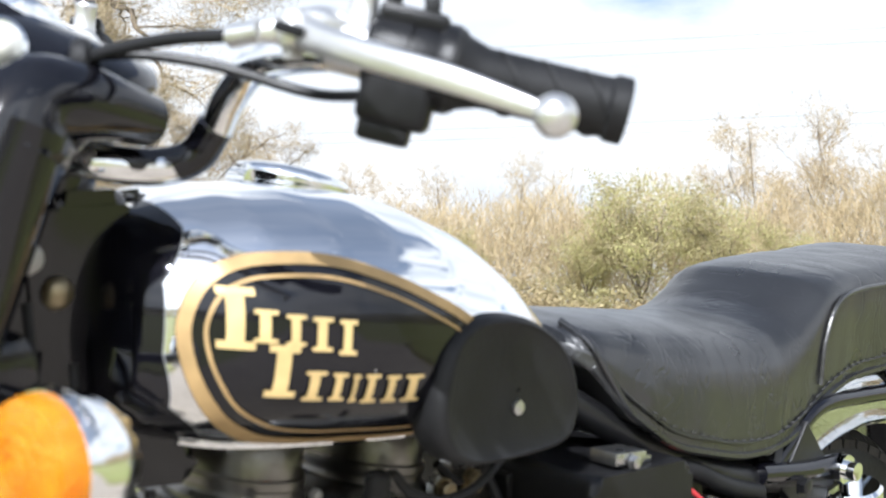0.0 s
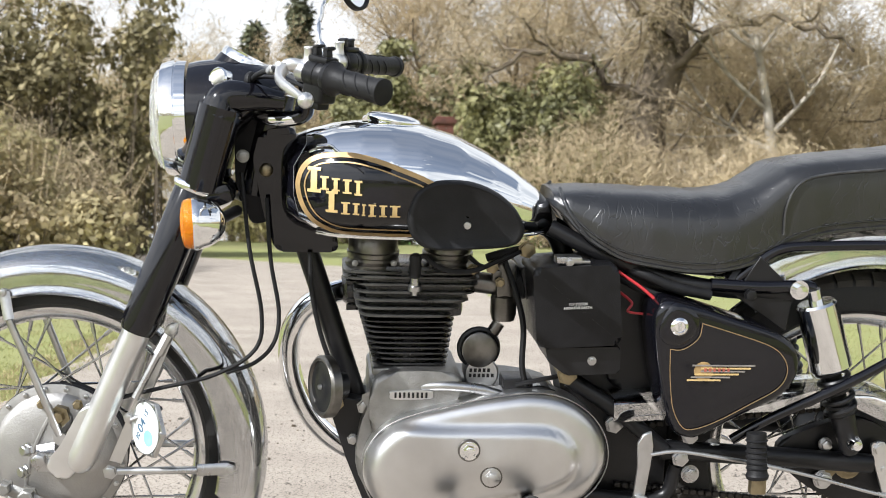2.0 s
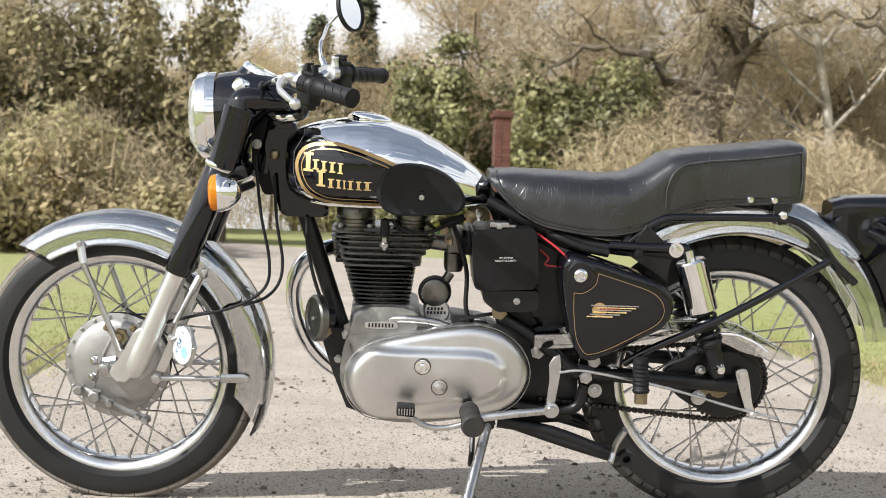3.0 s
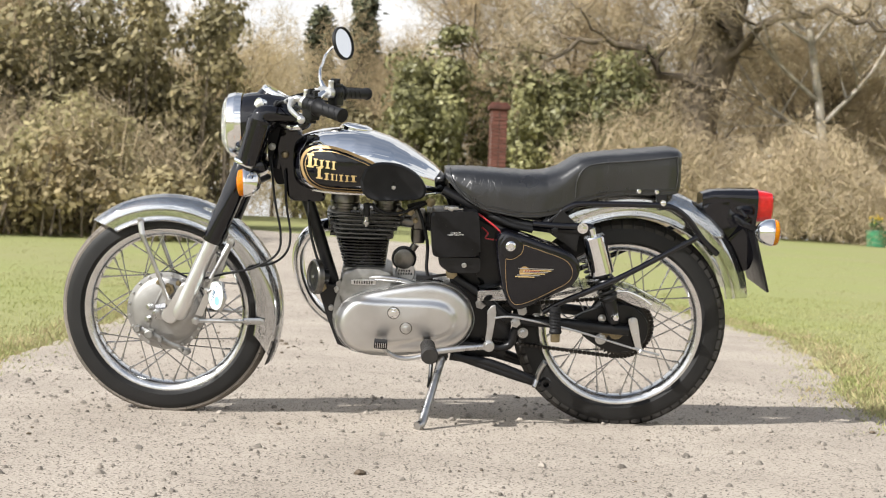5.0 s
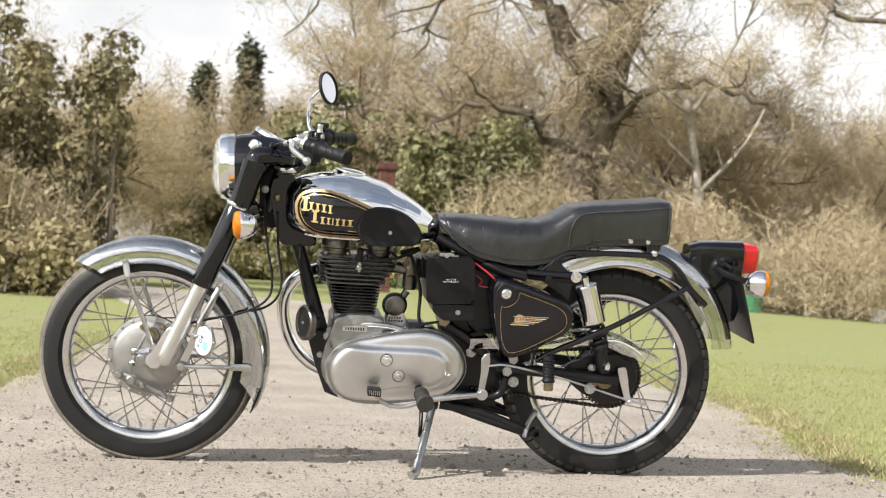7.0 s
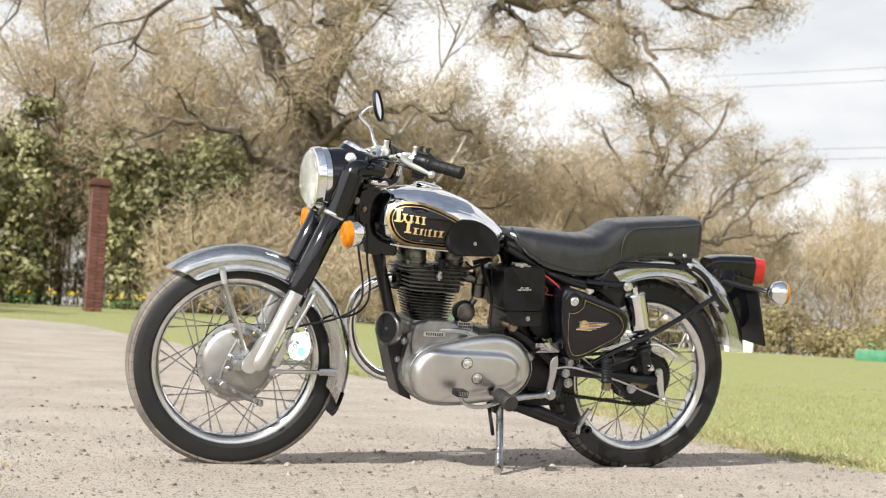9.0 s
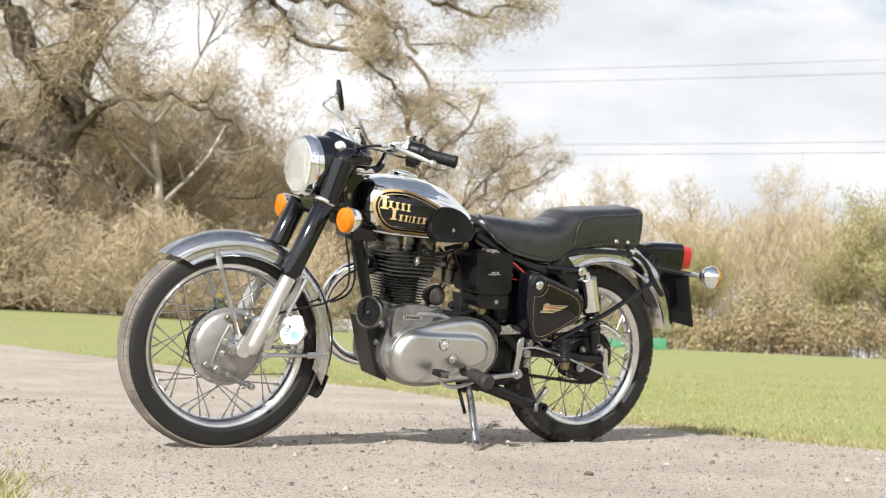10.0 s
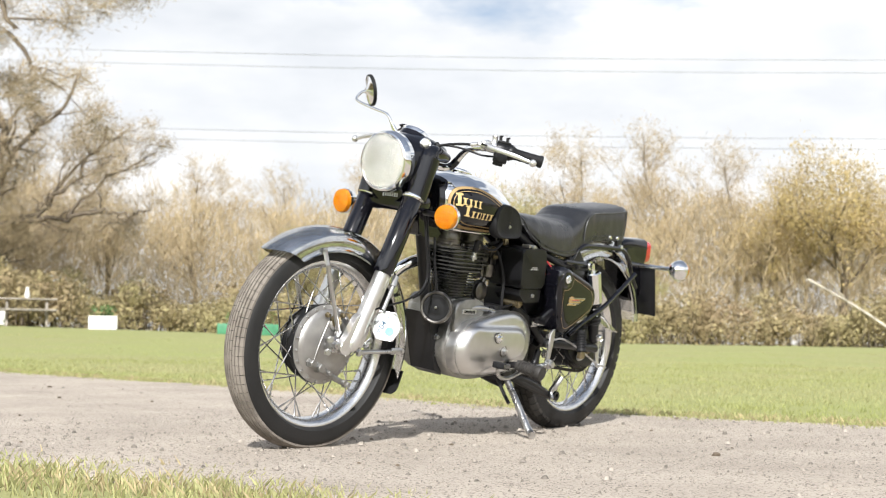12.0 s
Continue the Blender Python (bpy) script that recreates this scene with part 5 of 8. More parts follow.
# swing arm, shocks, frame tubes
for s in (-1, 1):
    bm = bmesh.new()
    tube(bm, [(0.30, s * 0.09, 0.33), (0.45, s * 0.105, 0.325), (0.66, s * 0.105, 0.31)], 0.017, 12)
    part("swing_arm", bm, SATIN, bike, "satin black swing arm tube")
    T_, B_, N_ = Vector((0.530, s * 0.124, 0.612)), Vector((0.612, s * 0.127, 0.345)), Vector((0.503, s * 0.122, 0.613))
    d = (B_ - T_).normalized()
    n = (B_ - T_).length
    bm = bmesh.new()
    lathe(bm, [(0.0, 0.0), (0.0, 0.012), (0.022, 0.012), (0.022, 0.03), (0.026, 0.0335), (0.135, 0.035), (0.138, 0.0325), (0.138, 0.02)], T_, d, 28)
    sh = part("shock_absorber", bm, CHROME, bike, "shock absorber with a chrome shroud and black spring")
    bm = bmesh.new()
    tube(bm, [T_ + d * (0.13 + 0.085 * k / 40) + 0.0245 * (math.cos(k * 0.785) * Vector((0, 1, 0)) + math.sin(k * 0.785) * d.cross(Vector((0, 1, 0)))) for k in range(41)], 0.0048, 8, n=2)
    part("spring", bm, SATIN, sh)
    bm = bmesh.new()
    lathe(bm, [(0.13, 0.014), (0.2, 0.014), (0.2, 0.023), (0.215, 0.026), (0.22, 0.021), (n, 0.017), (n + 0.01, 0.012), (n + 0.01, 0)], T_, d, 20)
    part("damper", bm, SATIN, sh)
    bm = bmesh.new()
    lathe(bm, [(0, 0.0), (0, 0.016), (0.008, 0.016), (0.008, 0.01), (0.02, 0.010), (0.022, 0)], N_ + Vector((0, s * 0.006, 0.0)), (0, s, 0), 12)
    part("shock_nut", bm, CHROME, sh)
    bm = bmesh.new()
    lathe(bm, [(0, 0.0), (0, 0.013), (0.008, 0.013), (0.018, 0.008), (0.02, 0)], B_ + Vector((0, s * 0.014, 0.012)), (0, s, 0), 12)
    part("shock_nut", bm, CHROME, sh)
    bm = bmesh.new()
    tube(bm, [(0.36, s * 0.118, 0.617), (0.44, s * 0.12, 0.614), (0.512, s * 0.12, 0.616), (0.532, s * 0.12, 0.612)], 0.011, 10)
    tube(bm, [(0.39, s * 0.11, 0.61), (0.43, s * 0.11, 0.645), (0.478, s * 0.11, 0.676), (0.56, s * 0.108, 0.682), (0.68, s * 0.107, 0.684), (0.76, s * 0.106, 0.68), (0.815, s * 0.104, 0.645), (0.86, s * 0.1, 0.59), (0.91, s * 0.096, 0.545)], 0.0085, 10)
    part("rear_loop", bm, BLACK, bike, "black tubular rear frame loop")
    bm = bmesh.new()
    tube(bm, [(0.40, s * 0.15, 0.365), (0.46, s * 0.155, 0.402), (0.62, s * 0.15, 0.477), (0.84, s * 0.125, 0.597)], 0.0085, 10)
    part("carrier_strut", bm, BLACK, bike, "black stay up to the mudguard")
    bm = bmesh.new()
    tube(bm, [(0.10, s * 0.07, 0.70), (0.2, s * 0.09, 0.655), (0.33, s * 0.105, 0.615), (0.5, s * 0.11, 0.60)], 0.014, 10)
    tube(bm, [(0.14, s * 0.085, 0.45), (0.22, s * 0.10, 0.40), (0.30, s * 0.11, 0.335)], 0.014, 10)
    tube(bm, [(0.14, s * 0.085, 0.21), (0.26, s * 0.10, 0.195), (0.40, s * 0.105, 0.145)], 0.013, 10)
    part("frame_rail", bm, SATIN, bike, "satin black frame rail")
bm = bmesh.new()
tube(bm, [(-0.335, 0, 0.74), (-0.30, 0, 0.66), (-0.235, 0, 0.47), (-0.205, 0, 0.38)], 0.0185, 14)
part("down_tube", bm, SATIN, bike, "satin black front down tube")
bm = bmesh.new()
tube(bm, [(-0.31, 0, 0.735), (-0.1, 0, 0.69), (0.08, 0, 0.70), (0.14, 0, 0.64), (0.17, 0, 0.45), (0.2, 0, 0.3)], 0.017, 12)
part("top_tube", bm, SATIN, bike)
bm = bmesh.new()
slab(bm, [(-0.258, 0.405), (-0.235, 0.408), (-0.185, 0.40), (-0.165, 0.36), (-0.17, 0.25), (-0.155, 0.21), (-0.195, 0.225), (-0.225, 0.30), (-0.262, 0.41)], -0.05, 0.05, 0.003)
part("engine_plate", bm, SATIN, bike, "black engine mounting plate")
for x, z, r in ((-0.246, 0.398, 0.013), (-0.196, 0.392, 0.011), (-0.215, 0.336, 0.008), (-0.198, 0.278, 0.006)):
    bm = bmesh.new()
    bolt(bm, (x, -0.05, z), r, 0.012)
    part("plate_bolt", bm, STEEL if r < 0.012 else BRASS, bike)
bm = bmesh.new()
slab(bm, [(0.115, 0.50), (0.22, 0.47), (0.32, 0.36), (0.32, 0.24), (0.20, 0.18), (0.15, 0.22), (0.14, 0.4)], -0.05, 0.05, 0.003)
part("rear_engine_plate", bm, SATIN, bike, "black rear engine plate")
for x, z, y, r in ((0.132, 0.462, -0.105, 0.014), (0.225, 0.365, -0.06, 0.013), (0.325, 0.325, -0.12, 0.012), (0.345, 0.357, -0.10, 0.012)):
    bm = bmesh.new()
    lathe(bm, [(0, 0), (0, r * 0.9), (abs(y) - 0.05, r * 0.9), (abs(y) - 0.05, 0)], (x, -0.05, z), (0, -1, 0), 12)
    bolt(bm, (x, y, z), r, 0.012)
    part("frame_bolt", bm, STEEL if r < 0.014 else BRASS, bike)


# ---- engine ----
bm = bmesh.new()                                       # crankcase
slab(bm, rounded([(-0.178, 0.452), (-0.05, 0.455), (-0.03, 0.43), (0.06, 0.425), (0.14, 0.40), (0.16, 0.30), (0.12, 0.235), (-0.02, 0.205), (-0.14, 0.215), (-0.205, 0.28), (-0.205, 0.36), (-0.188, 0.41)], 4), -0.085, 0.10, 0.014)
slab(bm, rounded([(-0.170, 0.458), (-0.052, 0.46), (-0.045, 0.42), (-0.08, 0.36), (-0.17, 0.345), (-0.19, 0.40)], 4), -0.098, 0.10, 0.01)
crank = part("crankcase", bm, CAST, bike, "grey cast alloy crankcase")
bm = bmesh.new()
slab(bm, rounded([(-0.152, 0.432), (-0.092, 0.433), (-0.088, 0.426), (-0.092, 0.419), (-0.152, 0.418), (-0.156, 0.425)], 4), -0.102, -0.097, 0.0015)
tag = part("number_pad", bm, ALLOY, crank, "raised number pad with plain strokes")
for k in range(8):
    bm = bmesh.new()
    box(bm, (-0.148 + 0.0072 * k, -0.1025, 0.4255), (0.0035, 0.0012, 0.009), 0)
    part("stroke", bm, SATIN, tag)
OUT = rounded([(-0.197, 0.297), (-0.192, 0.333), (-0.170, 0.367), (-0.130, 0.391), (-0.05, 0.413), (0.03, 0.428), (0.09, 0.433), (0.145, 0.418), (0.187, 0.382), (0.205, 0.337), (0.198, 0.293), (0.166, 0.253), (0.11, 0.233),
               (0.02, 0.222), (-0.08, 0.218), (-0.145, 0.225), (-0.182, 0.256)], 5)
PCC = (0.005, 0.325)


def dome(bm, outline, c, levels):
    rr = [[bm.verts.new((c[0] + (x - c[0]) * k, y, c[1] + (z - c[1]) * k)) for x, z in outline] for k, y in levels]
    ring_faces(bm, rr, True, True)
    return bm


# the clutch side stands proud; its step runs round the rear and fades out forwards
BUL = rounded([(-0.26, 0.33), (-0.20, 0.388), (-0.113, 0.381), (-0.03, 0.380), (0.07, 0.380), (0.115, 0.373), (0.142, 0.353), (0.150, 0.328), (0.143, 0.30), (0.12, 0.283), (0.09, 0.273), (0.052, 0.270), (-0.016, 0.255), (-0.08, 0.236), (-0.13, 0.20), (-0.25, 0.20)], 4)


def depth_in(poly, x, z):
    """Distance inside an outline, negative outside."""
    best, inside = 9.0, False
    for (x0, z0), (x1, z1) in zip(poly, poly[1:] + poly[:1]):
        dx, dz = x1 - x0, z1 - z0
        k = max(0.0, min(1.0, ((x - x0) * dx + (z - z0) * dz) / (dx * dx + dz * dz + 1e-12)))
        best = min(best, math.hypot(x - x0 - k * dx, z - z0 - k * dz))
        if (z0 > z) != (z1 > z) and x < x0 + (z - z0) / (z1 - z0) * dx:
            inside = not inside
    return best if inside else -best


bm = bmesh.new()
rr = []
for k, y in [(1.0, -0.07), (1.0, -0.122), (0.992, -0.130), (0.98, -0.136), (0.96, -0.1415), (0.935, -0.1455), (0.90, -0.149), (0.86, -0.1512)] + [(0.82 - 0.05 * j, -0.1525 - 0.0007 * j) for j in range(17)]:
    ring = []
    for x, z in OUT:
        qx, qz = PCC[0] + (x - PCC[0]) * k, PCC[1] + (z - PCC[1]) * k
        f = max(0.0, min(1.0, (depth_in(BUL, qx, qz) + 0.006) / 0.016)) * max(0.0, min(1.0, (1.0 - k) / 0.12))
        ring.append(bm.verts.new((qx - 0.003, y + 0.011 - 0.0145 * f * f * (3 - 2 * f), qz + 0.003)))
    rr.append(ring)
ring_faces(bm, rr, True, True)
pc = part("primary_cover", bm, ALLOY, bike, "polished alloy primary chaincase cover with a stepped clutch bulge", 70)
bm = bmesh.new()
tube(bm, [(x - 0.003, -0.126, z + 0.003) for x, z in [(PCC[0] + (x - PCC[0]) * 1.003, PCC[1] + (z - PCC[1]) * 1.003) for x, z in OUT[::3]] + [(PCC[0] + (OUT[0][0] - PCC[0]) * 1.003, OUT[0][1])]], 0.0012, 5)
part("joint_line", bm, CAST, pc)
for x, z, m_ in ((-0.032, 0.352, CHROME), (0.005, 0.308, ALLOY)):
    bm = bmesh.new()
    lathe(bm, [(0, 0), (0, 0.0155), (0.004, 0.0155), (0.005, 0.0125), (0.005, 0.0)], (x, -0.164, z), (0, -1, 0), 24)
    bolt(bm, (x, -0.168, z), 0.0095, 0.010)
    washer = part("cover_bolt", bm, m_, pc, "bright cover bolt")
    bm = bmesh.new()
    lathe(bm, [(0, 0.0145), (0, 0.0185), (0.0035, 0.018), (0.0035, 0.0145)], (x, -0.1635, z), (0, -1, 0), 24)
    part("bolt_seat", bm, DARKCAST, washer)

# cylinder: a stack of fins round a dark barrel
CX = -0.123


def fin(z, x0, x1, yw, t=0.0032, r=0.03):
    bm = bmesh.new()
    pts = []
    for cx, cy, a0 in ((x1 - r, yw - r, 0), (x0 + r, yw - r, 90), (x0 + r, -yw + r, 180), (x1 - r, -yw + r, 270)):
        for k in range(5):
            a = radians(a0 + 22.5 * k)
            pts.append((cx + r * math.cos(a), cy + r * math.sin(a)))
    rings = []
    for dz, s in ((-t / 2, 0.985), (-t * 0.3, 1.0), (t * 0.3, 1.0), (t / 2, 0.985)):
        rings.append([bm.verts.new(((x - (x0 + x1) / 2) * s + (x0 + x1) / 2, y * s, z + dz)) for x, y in pts])
    ring_faces(bm, rings)
    return bm


bm = bmesh.new()
lathe(bm, [(0, 0.0), (0, 0.058), (0.08, 0.058), (0.10, 0.062), (0.17, 0.062), (0.17, 0)], (CX, 0, 0.448), (0, 0, 1), 28)
cyl = part("cylinder", bm, FIN, bike, "black finned engine cylinder")
bm = bmesh.new()
box(bm, (CX, 0, 0.456), (0.125, 0.14, 0.012), 0.004)
part("cylinder_base", bm, CAST, cyl, "grey cylinder base flange")
for k in range(9):
    z = 0.468 + 0.0092 * k
    grow = 0.0035 * min(k, 8)
    part("fin", fin(z, CX - 0.062 - grow * 0.75, CX + 0.064 + grow * 0.3, 0.066 + grow * 0.4), FIN, cyl)
for k, (a, b) in enumerate(((-0.086, 0.068), (-0.091, 0.082), (-0.094, 0.096), (-0.095, 0.108), (-0.094, 0.112), (-0.092, 0.106))):
    z = 0.553 + 0.0125 * k
    part("fin", fin(z, CX + a, CX + b * 0.98, 0.088 if k < 3 else 0.082, 0.0042), HEADFIN, cyl)
bm = bmesh.new()
box(bm, (CX + 0.005, 0, 0.59), (0.16, 0.13, 0.085), 0.01)
part("cylinder_head", bm, FIN, cyl, "dark cylinder head")
for cx, w in ((-0.185, 0.088), (-0.06, 0.085)):
    bm = bmesh.new()                                   # rocker boxes: drum-shaped turrets on a flange
    h = w * 0.5
    lathe(bm, [(0, 0.0), (0, h * 1.05), (0.006, h * 1.06), (0.009, h * 1.0), (0.011, h * 0.97), (0.016, h * 0.97), (0.018, h * 1.0), (0.024, h * 1.0), (0.026, h * 0.95), (0.05, h * 0.95), (0.054, h * 0.9), (0.056, 0)], (cx, 0, 0.624), (0, 0, 1), 32)
    bmesh.ops.scale(bm, vec=(1.0, 1.5, 1.0), verts=bm.verts)
    rb = part("rocker_box", bm, DARKCAST, cyl, "oily dark cast rocker box")
    for dx in (-0.36, 0.36):
        bm = bmesh.new()
        bolt(bm, (cx + dx * w, -0.058, 0.635), 0.0045, 0.006)
        part("rocker_nut", bm, CAST, rb)
    for k in (0, 1):
        part("fin", fin(0.612 + 0.0105 * k, cx - w * 0.58, cx + w * 0.58, 0.078, 0.0038), HEADFIN, cyl)
bm = bmesh.new()                                       # spark plug, its cap and lead
lathe(bm, [(0, 0.005), (0.008, 0.005), (0.008, 0.0115), (0.016, 0.0115), (0.017, 0.008), (0.03, 0.007), (0.031, 0.0055), (0.045, 0.0055)], (-0.12, -0.083, 0.588), (0, -0.12, 1), 12)
part("spark_plug", bm, STEEL, bike, "steel spark plug")
bm = bmesh.new()
lathe(bm, [(0, 0.007), (0.002, 0.0095), (0.022, 0.010), (0.026, 0.009), (0.032, 0.0105), (0.038, 0.009), (0.041, 0.004), (0.0415, 0)], (-0.12, -0.0865, 0.617), (0, -0.12, 1), 16)
tube(bm, [(-0.12, -0.0905, 0.649), (-0.105, -0.091, 0.653), (-0.09, -0.092, 0.640), (-0.06, -0.094, 0.630), (-0.02, -0.09, 0.632), (0.02, -0.08, 0.648), (0.06, -0.06, 0.66)], 0.0042, 8)
part("spark_plug_cap", bm, RUBBER, bike, "black spark plug cap and lead")
bm = bmesh.new()
lathe(bm, [(-0.02, 0.026), (0.0, 0.03), (0.004, 0.034), (0.022, 0.034), (0.026, 0.026), (0.03, 0.022)], (-0.205, 0.03, 0.578), (-1, 0, -0.1), 18)
nut = part("exhaust_nut", bm, FIN, bike, "finned black exhaust collar")
for k in range(14):
    bm = bmesh.new()
    a = 2 * math.pi * k / 14
    box(bm, (-0.218, 0.03 + 0.0345 * math.cos(a), 0.577 + 0.0345 * math.sin(a)), (0.02, 0.006, 0.006), 0.001)
    part("lug", bm, FIN, nut)
bm = bmesh.new()
tube(bm, [(-0.21, 0.03, 0.578), (-0.255, 0.045, 0.563), (-0.30, 0.07, 0.53), (-0.325, 0.10, 0.47), (-0.318, 0.125, 0.39), (-0.28, 0.14, 0.31), (-0.21, 0.145, 0.255), (-0.1, 0.148, 0.24), (0.1, 0.15, 0.235), (0.25, 0.15, 0.25)], 0.019, 16)
part("exhaust_pipe", bm, CHROME, bike, "bowed chrome exhaust pipe")
bm = bmesh.new()
slab(bm, rounded([(-0.12, 0.43), (0.0, 0.40), (0.1, 0.38), (0.1, 0.26), (-0.02, 0.215), (-0.14, 0.24), (-0.17, 0.33)], 4), 0.09, 0.135, 0.008)
part("timing_cover", bm, ALLOY, bike, "alloy timing cover")

# breather hose, distributor, dynamo
bm = bmesh.new()
tube(bm, [(-0.105, -0.09, 0.437), (-0.06, -0.098, 0.44), (0.0, -0.098, 0.433), (0.05, -0.09, 0.412), (0.075, -0.085, 0.40)], 0.0085, 10)
part("breather_hose", bm, STEEL, bike, "grey breather hose")
bm = bmesh.new()
lathe(bm, [(0, 0), (0, 0.030), (0.045, 0.030), (0.047, 0.027), (0.047, 0.0)], (-0.006, -0.005, 0.489), (0, -1, 0), 28)
lathe(bm, [(0, 0), (0, 0.011), (0.02, 0.011), (0.02, 0)], (0.017, -0.028, 0.514), (0.6, 0, 1), 12)
part("dynamo", bm, DARKCAST, bike, "grey dynamo body")
bm = bmesh.new()
tube(bm, [(-0.006 + 0.0315 * math.cos(a), -0.034, 0.489 + 0.0315 * math.sin(a)) for a in [2 * math.pi * k / 24 for k in range(25)]], 0.0055, 8, n=2)
part("dynamo_band", bm, SATIN, bike)
bm = bmesh.new()
lathe(bm, [(-0.02, 0), (-0.02, 0.029), (0.022, 0.029), (0.026, 0.0265), (0.0265, 0.0)], (-0.001, -0.019, 0.447), (0, -1, 0.0), 32)
dist = part("distributor_cover", bm, ALLOY, bike, "round alloy distributor cover")
for z, x0, n in ((0.4535, -0.0195, 5), (0.4445, -0.0205, 6)):
    for k in range(n):
        bm = bmesh.new()
        box(bm, (x0 + 0.0075 * k, -0.0462, z), (0.0045, 0.0012, 0.006), 0)
        part("badge_stroke", bm, SATIN, dist)
for z in (0.467, 0.425):
    bm = bmesh.new()
    bolt(bm, (-0.001, -0.045, z), 0.005, 0.004, seg=10)
    part("screw", bm, STEEL, dist)
bm = bmesh.new()
box(bm, (0.055, -0.06, 0.435), (0.05, 0.06, 0.03), 0.006)
box(bm, (0.09, -0.05, 0.425), (0.04, 0.08, 0.02), 0.005)
tube(bm, [(0.05, -0.09, 0.44), (0.09, -0.1, 0.452), (0.12, -0.09, 0.455)], 0.004, 6)
tube(bm, [(0.055, -0.088, 0.428), (0.09, -0.095, 0.437), (0.12, -0.09, 0.425)], 0.004, 6)
part("gearbox_top", bm, SATIN, bike, "dark gearbox top with cables")

# carburettor
bm = bmesh.new()
tube(bm, [(-0.02, -0.02, 0.60), (0.03, -0.025, 0.595)], 0.018, 14, False)
box(bm, (0.035, -0.03, 0.60), (0.034, 0.045, 0.075), 0.008)
lathe(bm, [(0, 0), (0, 0.019), (0.012, 0.022), (0.04, 0.022), (0.045, 0.016), (0.052, 0.016), (0.052, 0)], (0.033, -0.035, 0.538), (0, 0, 1), 18)
box(bm, (0.018, -0.045, 0.615), (0.016, 0.02, 0.02), 0.004)
carb = part("carburettor", bm, DARKCAST, bike, "dark grey carburettor")
for x, z, r in ((0.008, 0.632, 0.009), (0.022, 0.607, 0.007), (-0.024, 0.628, 0.008), (0.065, 0.662, 0.012)):
    bm = bmesh.new()
    bolt(bm, (x, -0.062, z), r, 0.012)
    part("carb_nut", bm, BRASS, carb)
bm = bmesh.new()
tube(bm, [(0.03, -0.055, 0.64), (0.045, -0.07, 0.60), (0.06, -0.085, 0.54), (0.06, -0.09, 0.47), (0.075, -0.085, 0.42)], 0.005, 8)
tube(bm, [(0.0, -0.05, 0.645), (0.03, -0.055, 0.655), (0.07, -0.04, 0.66)], 0.007, 8)
tube(bm, [(-0.03, -0.06, 0.648), (-0.005, -0.062, 0.632), (0.03, -0.06, 0.645), (0.07, -0.06, 0.668)], 0.004, 8)
part("fuel_hose", bm, RUBBER, bike, "black fuel and cable hoses")
bm = bmesh.new()
lathe(bm, [(0, 0.028), (0.09, 0.03), (0.10, 0.034)], (0.05, -0.02, 0.6), (1, 0, -0.02), 20)
part("intake_hose", bm, RUBBER, bike)

# battery box
bm = bmesh.new()
slab(bm, cornered([(0.062, 0.646), (0.201, 0.653), (0.212, 0.522), (0.074, 0.515)], 0.014, 5), -0.148, -0.02, 0.010, 4)
slab(bm, cornered([(0.056, 0.632), (0.19, 0.644), (0.2, 0.53), (0.08, 0.524)], 0.008), -0.06, 0.06, 0.004)
batt = part("battery_box", bm, PLASTIC, bike, "black battery case with white lettering")
bm = bmesh.new()
box(bm, (0.122, -0.125, 0.657), (0.042, 0.03, 0.012), 0.003)
bolt(bm, (0.122, -0.141, 0.655), 0.006, 0.006)
box(bm, (0.148, -0.125, 0.654), (0.018, 0.02, 0.006), 0.002)
part("battery_clip", bm, STEEL, batt, "metal battery clip")


def lettering(text, x, z, size, y, parent, material):
    cu = bpy.data.curves.new("lettering", "FONT")
    cu.body, cu.size, cu.align_x, cu.align_y, cu.extrude, cu.offset = text, size, "CENTER", "CENTER", 0.0003, 0.00012
    tmp = bpy.data.objects.new("lettering", cu)
    scene.collection.objects.link(tmp)
    bpy.context.view_layer.update()
    me = bpy.data.meshes.new_from_object(tmp.evaluated_get(bpy.context.evaluated_depsgraph_get()))
    bpy.data.objects.remove(tmp)
    me.materials.clear()
    me.materials.append(material)
    ob = new("lettering", me)
    ob.parent = parent
    ob.matrix_basis = pose(x, y, z, 90, -2.5, 0)
    return ob


lettering("12V SYSTEM", 0.137, 0.5886, 0.0057, -0.1492, batt, WHITE)
lettering("NEGATIVE EARTH", 0.137, 0.5826, 0.0057, -0.1492, batt, WHITE)
bm = bmesh.new()
slab(bm, cornered([(0.090, 0.513), (0.213, 0.516), (0.213, 0.472), (0.125, 0.468), (0.095, 0.49)], 0.006), -0.135, -0.03, 0.004)
tray = part("battery_tray", bm, SATIN, bike, "black battery tray")
bm = bmesh.new()
bolt(bm, (0.166, -0.135, 0.493), 0.006, 0.006, seg=12)
part("tray_bolt", bm, STEEL, tray)
bm = bmesh.new()
tube(bm, [(0.2, -0.10, 0.64), (0.24, -0.12, 0.615), (0.265, -0.13, 0.595), (0.28, -0.14, 0.58)], 0.0026, 8)
tube(bm, [(0.215, -0.10, 0.60), (0.232, -0.115, 0.585), (0.225, -0.12, 0.572), (0.25, -0.12, 0.568)], 0.0022, 8)
part("red_wire", bm, REDWIRE, bike, "red battery wire")
bm = bmesh.new()
tube(bm, [(0.21, -0.08, 0.645), (0.25, -0.11, 0.632), (0.30, -0.12, 0.612), (0.36, -0.12, 0.60)], 0.009, 10)
tube(bm, [(0.205, -0.08, 0.625), (0.25, -0.10, 0.605), (0.29, -0.11, 0.595)], 0.006, 8)
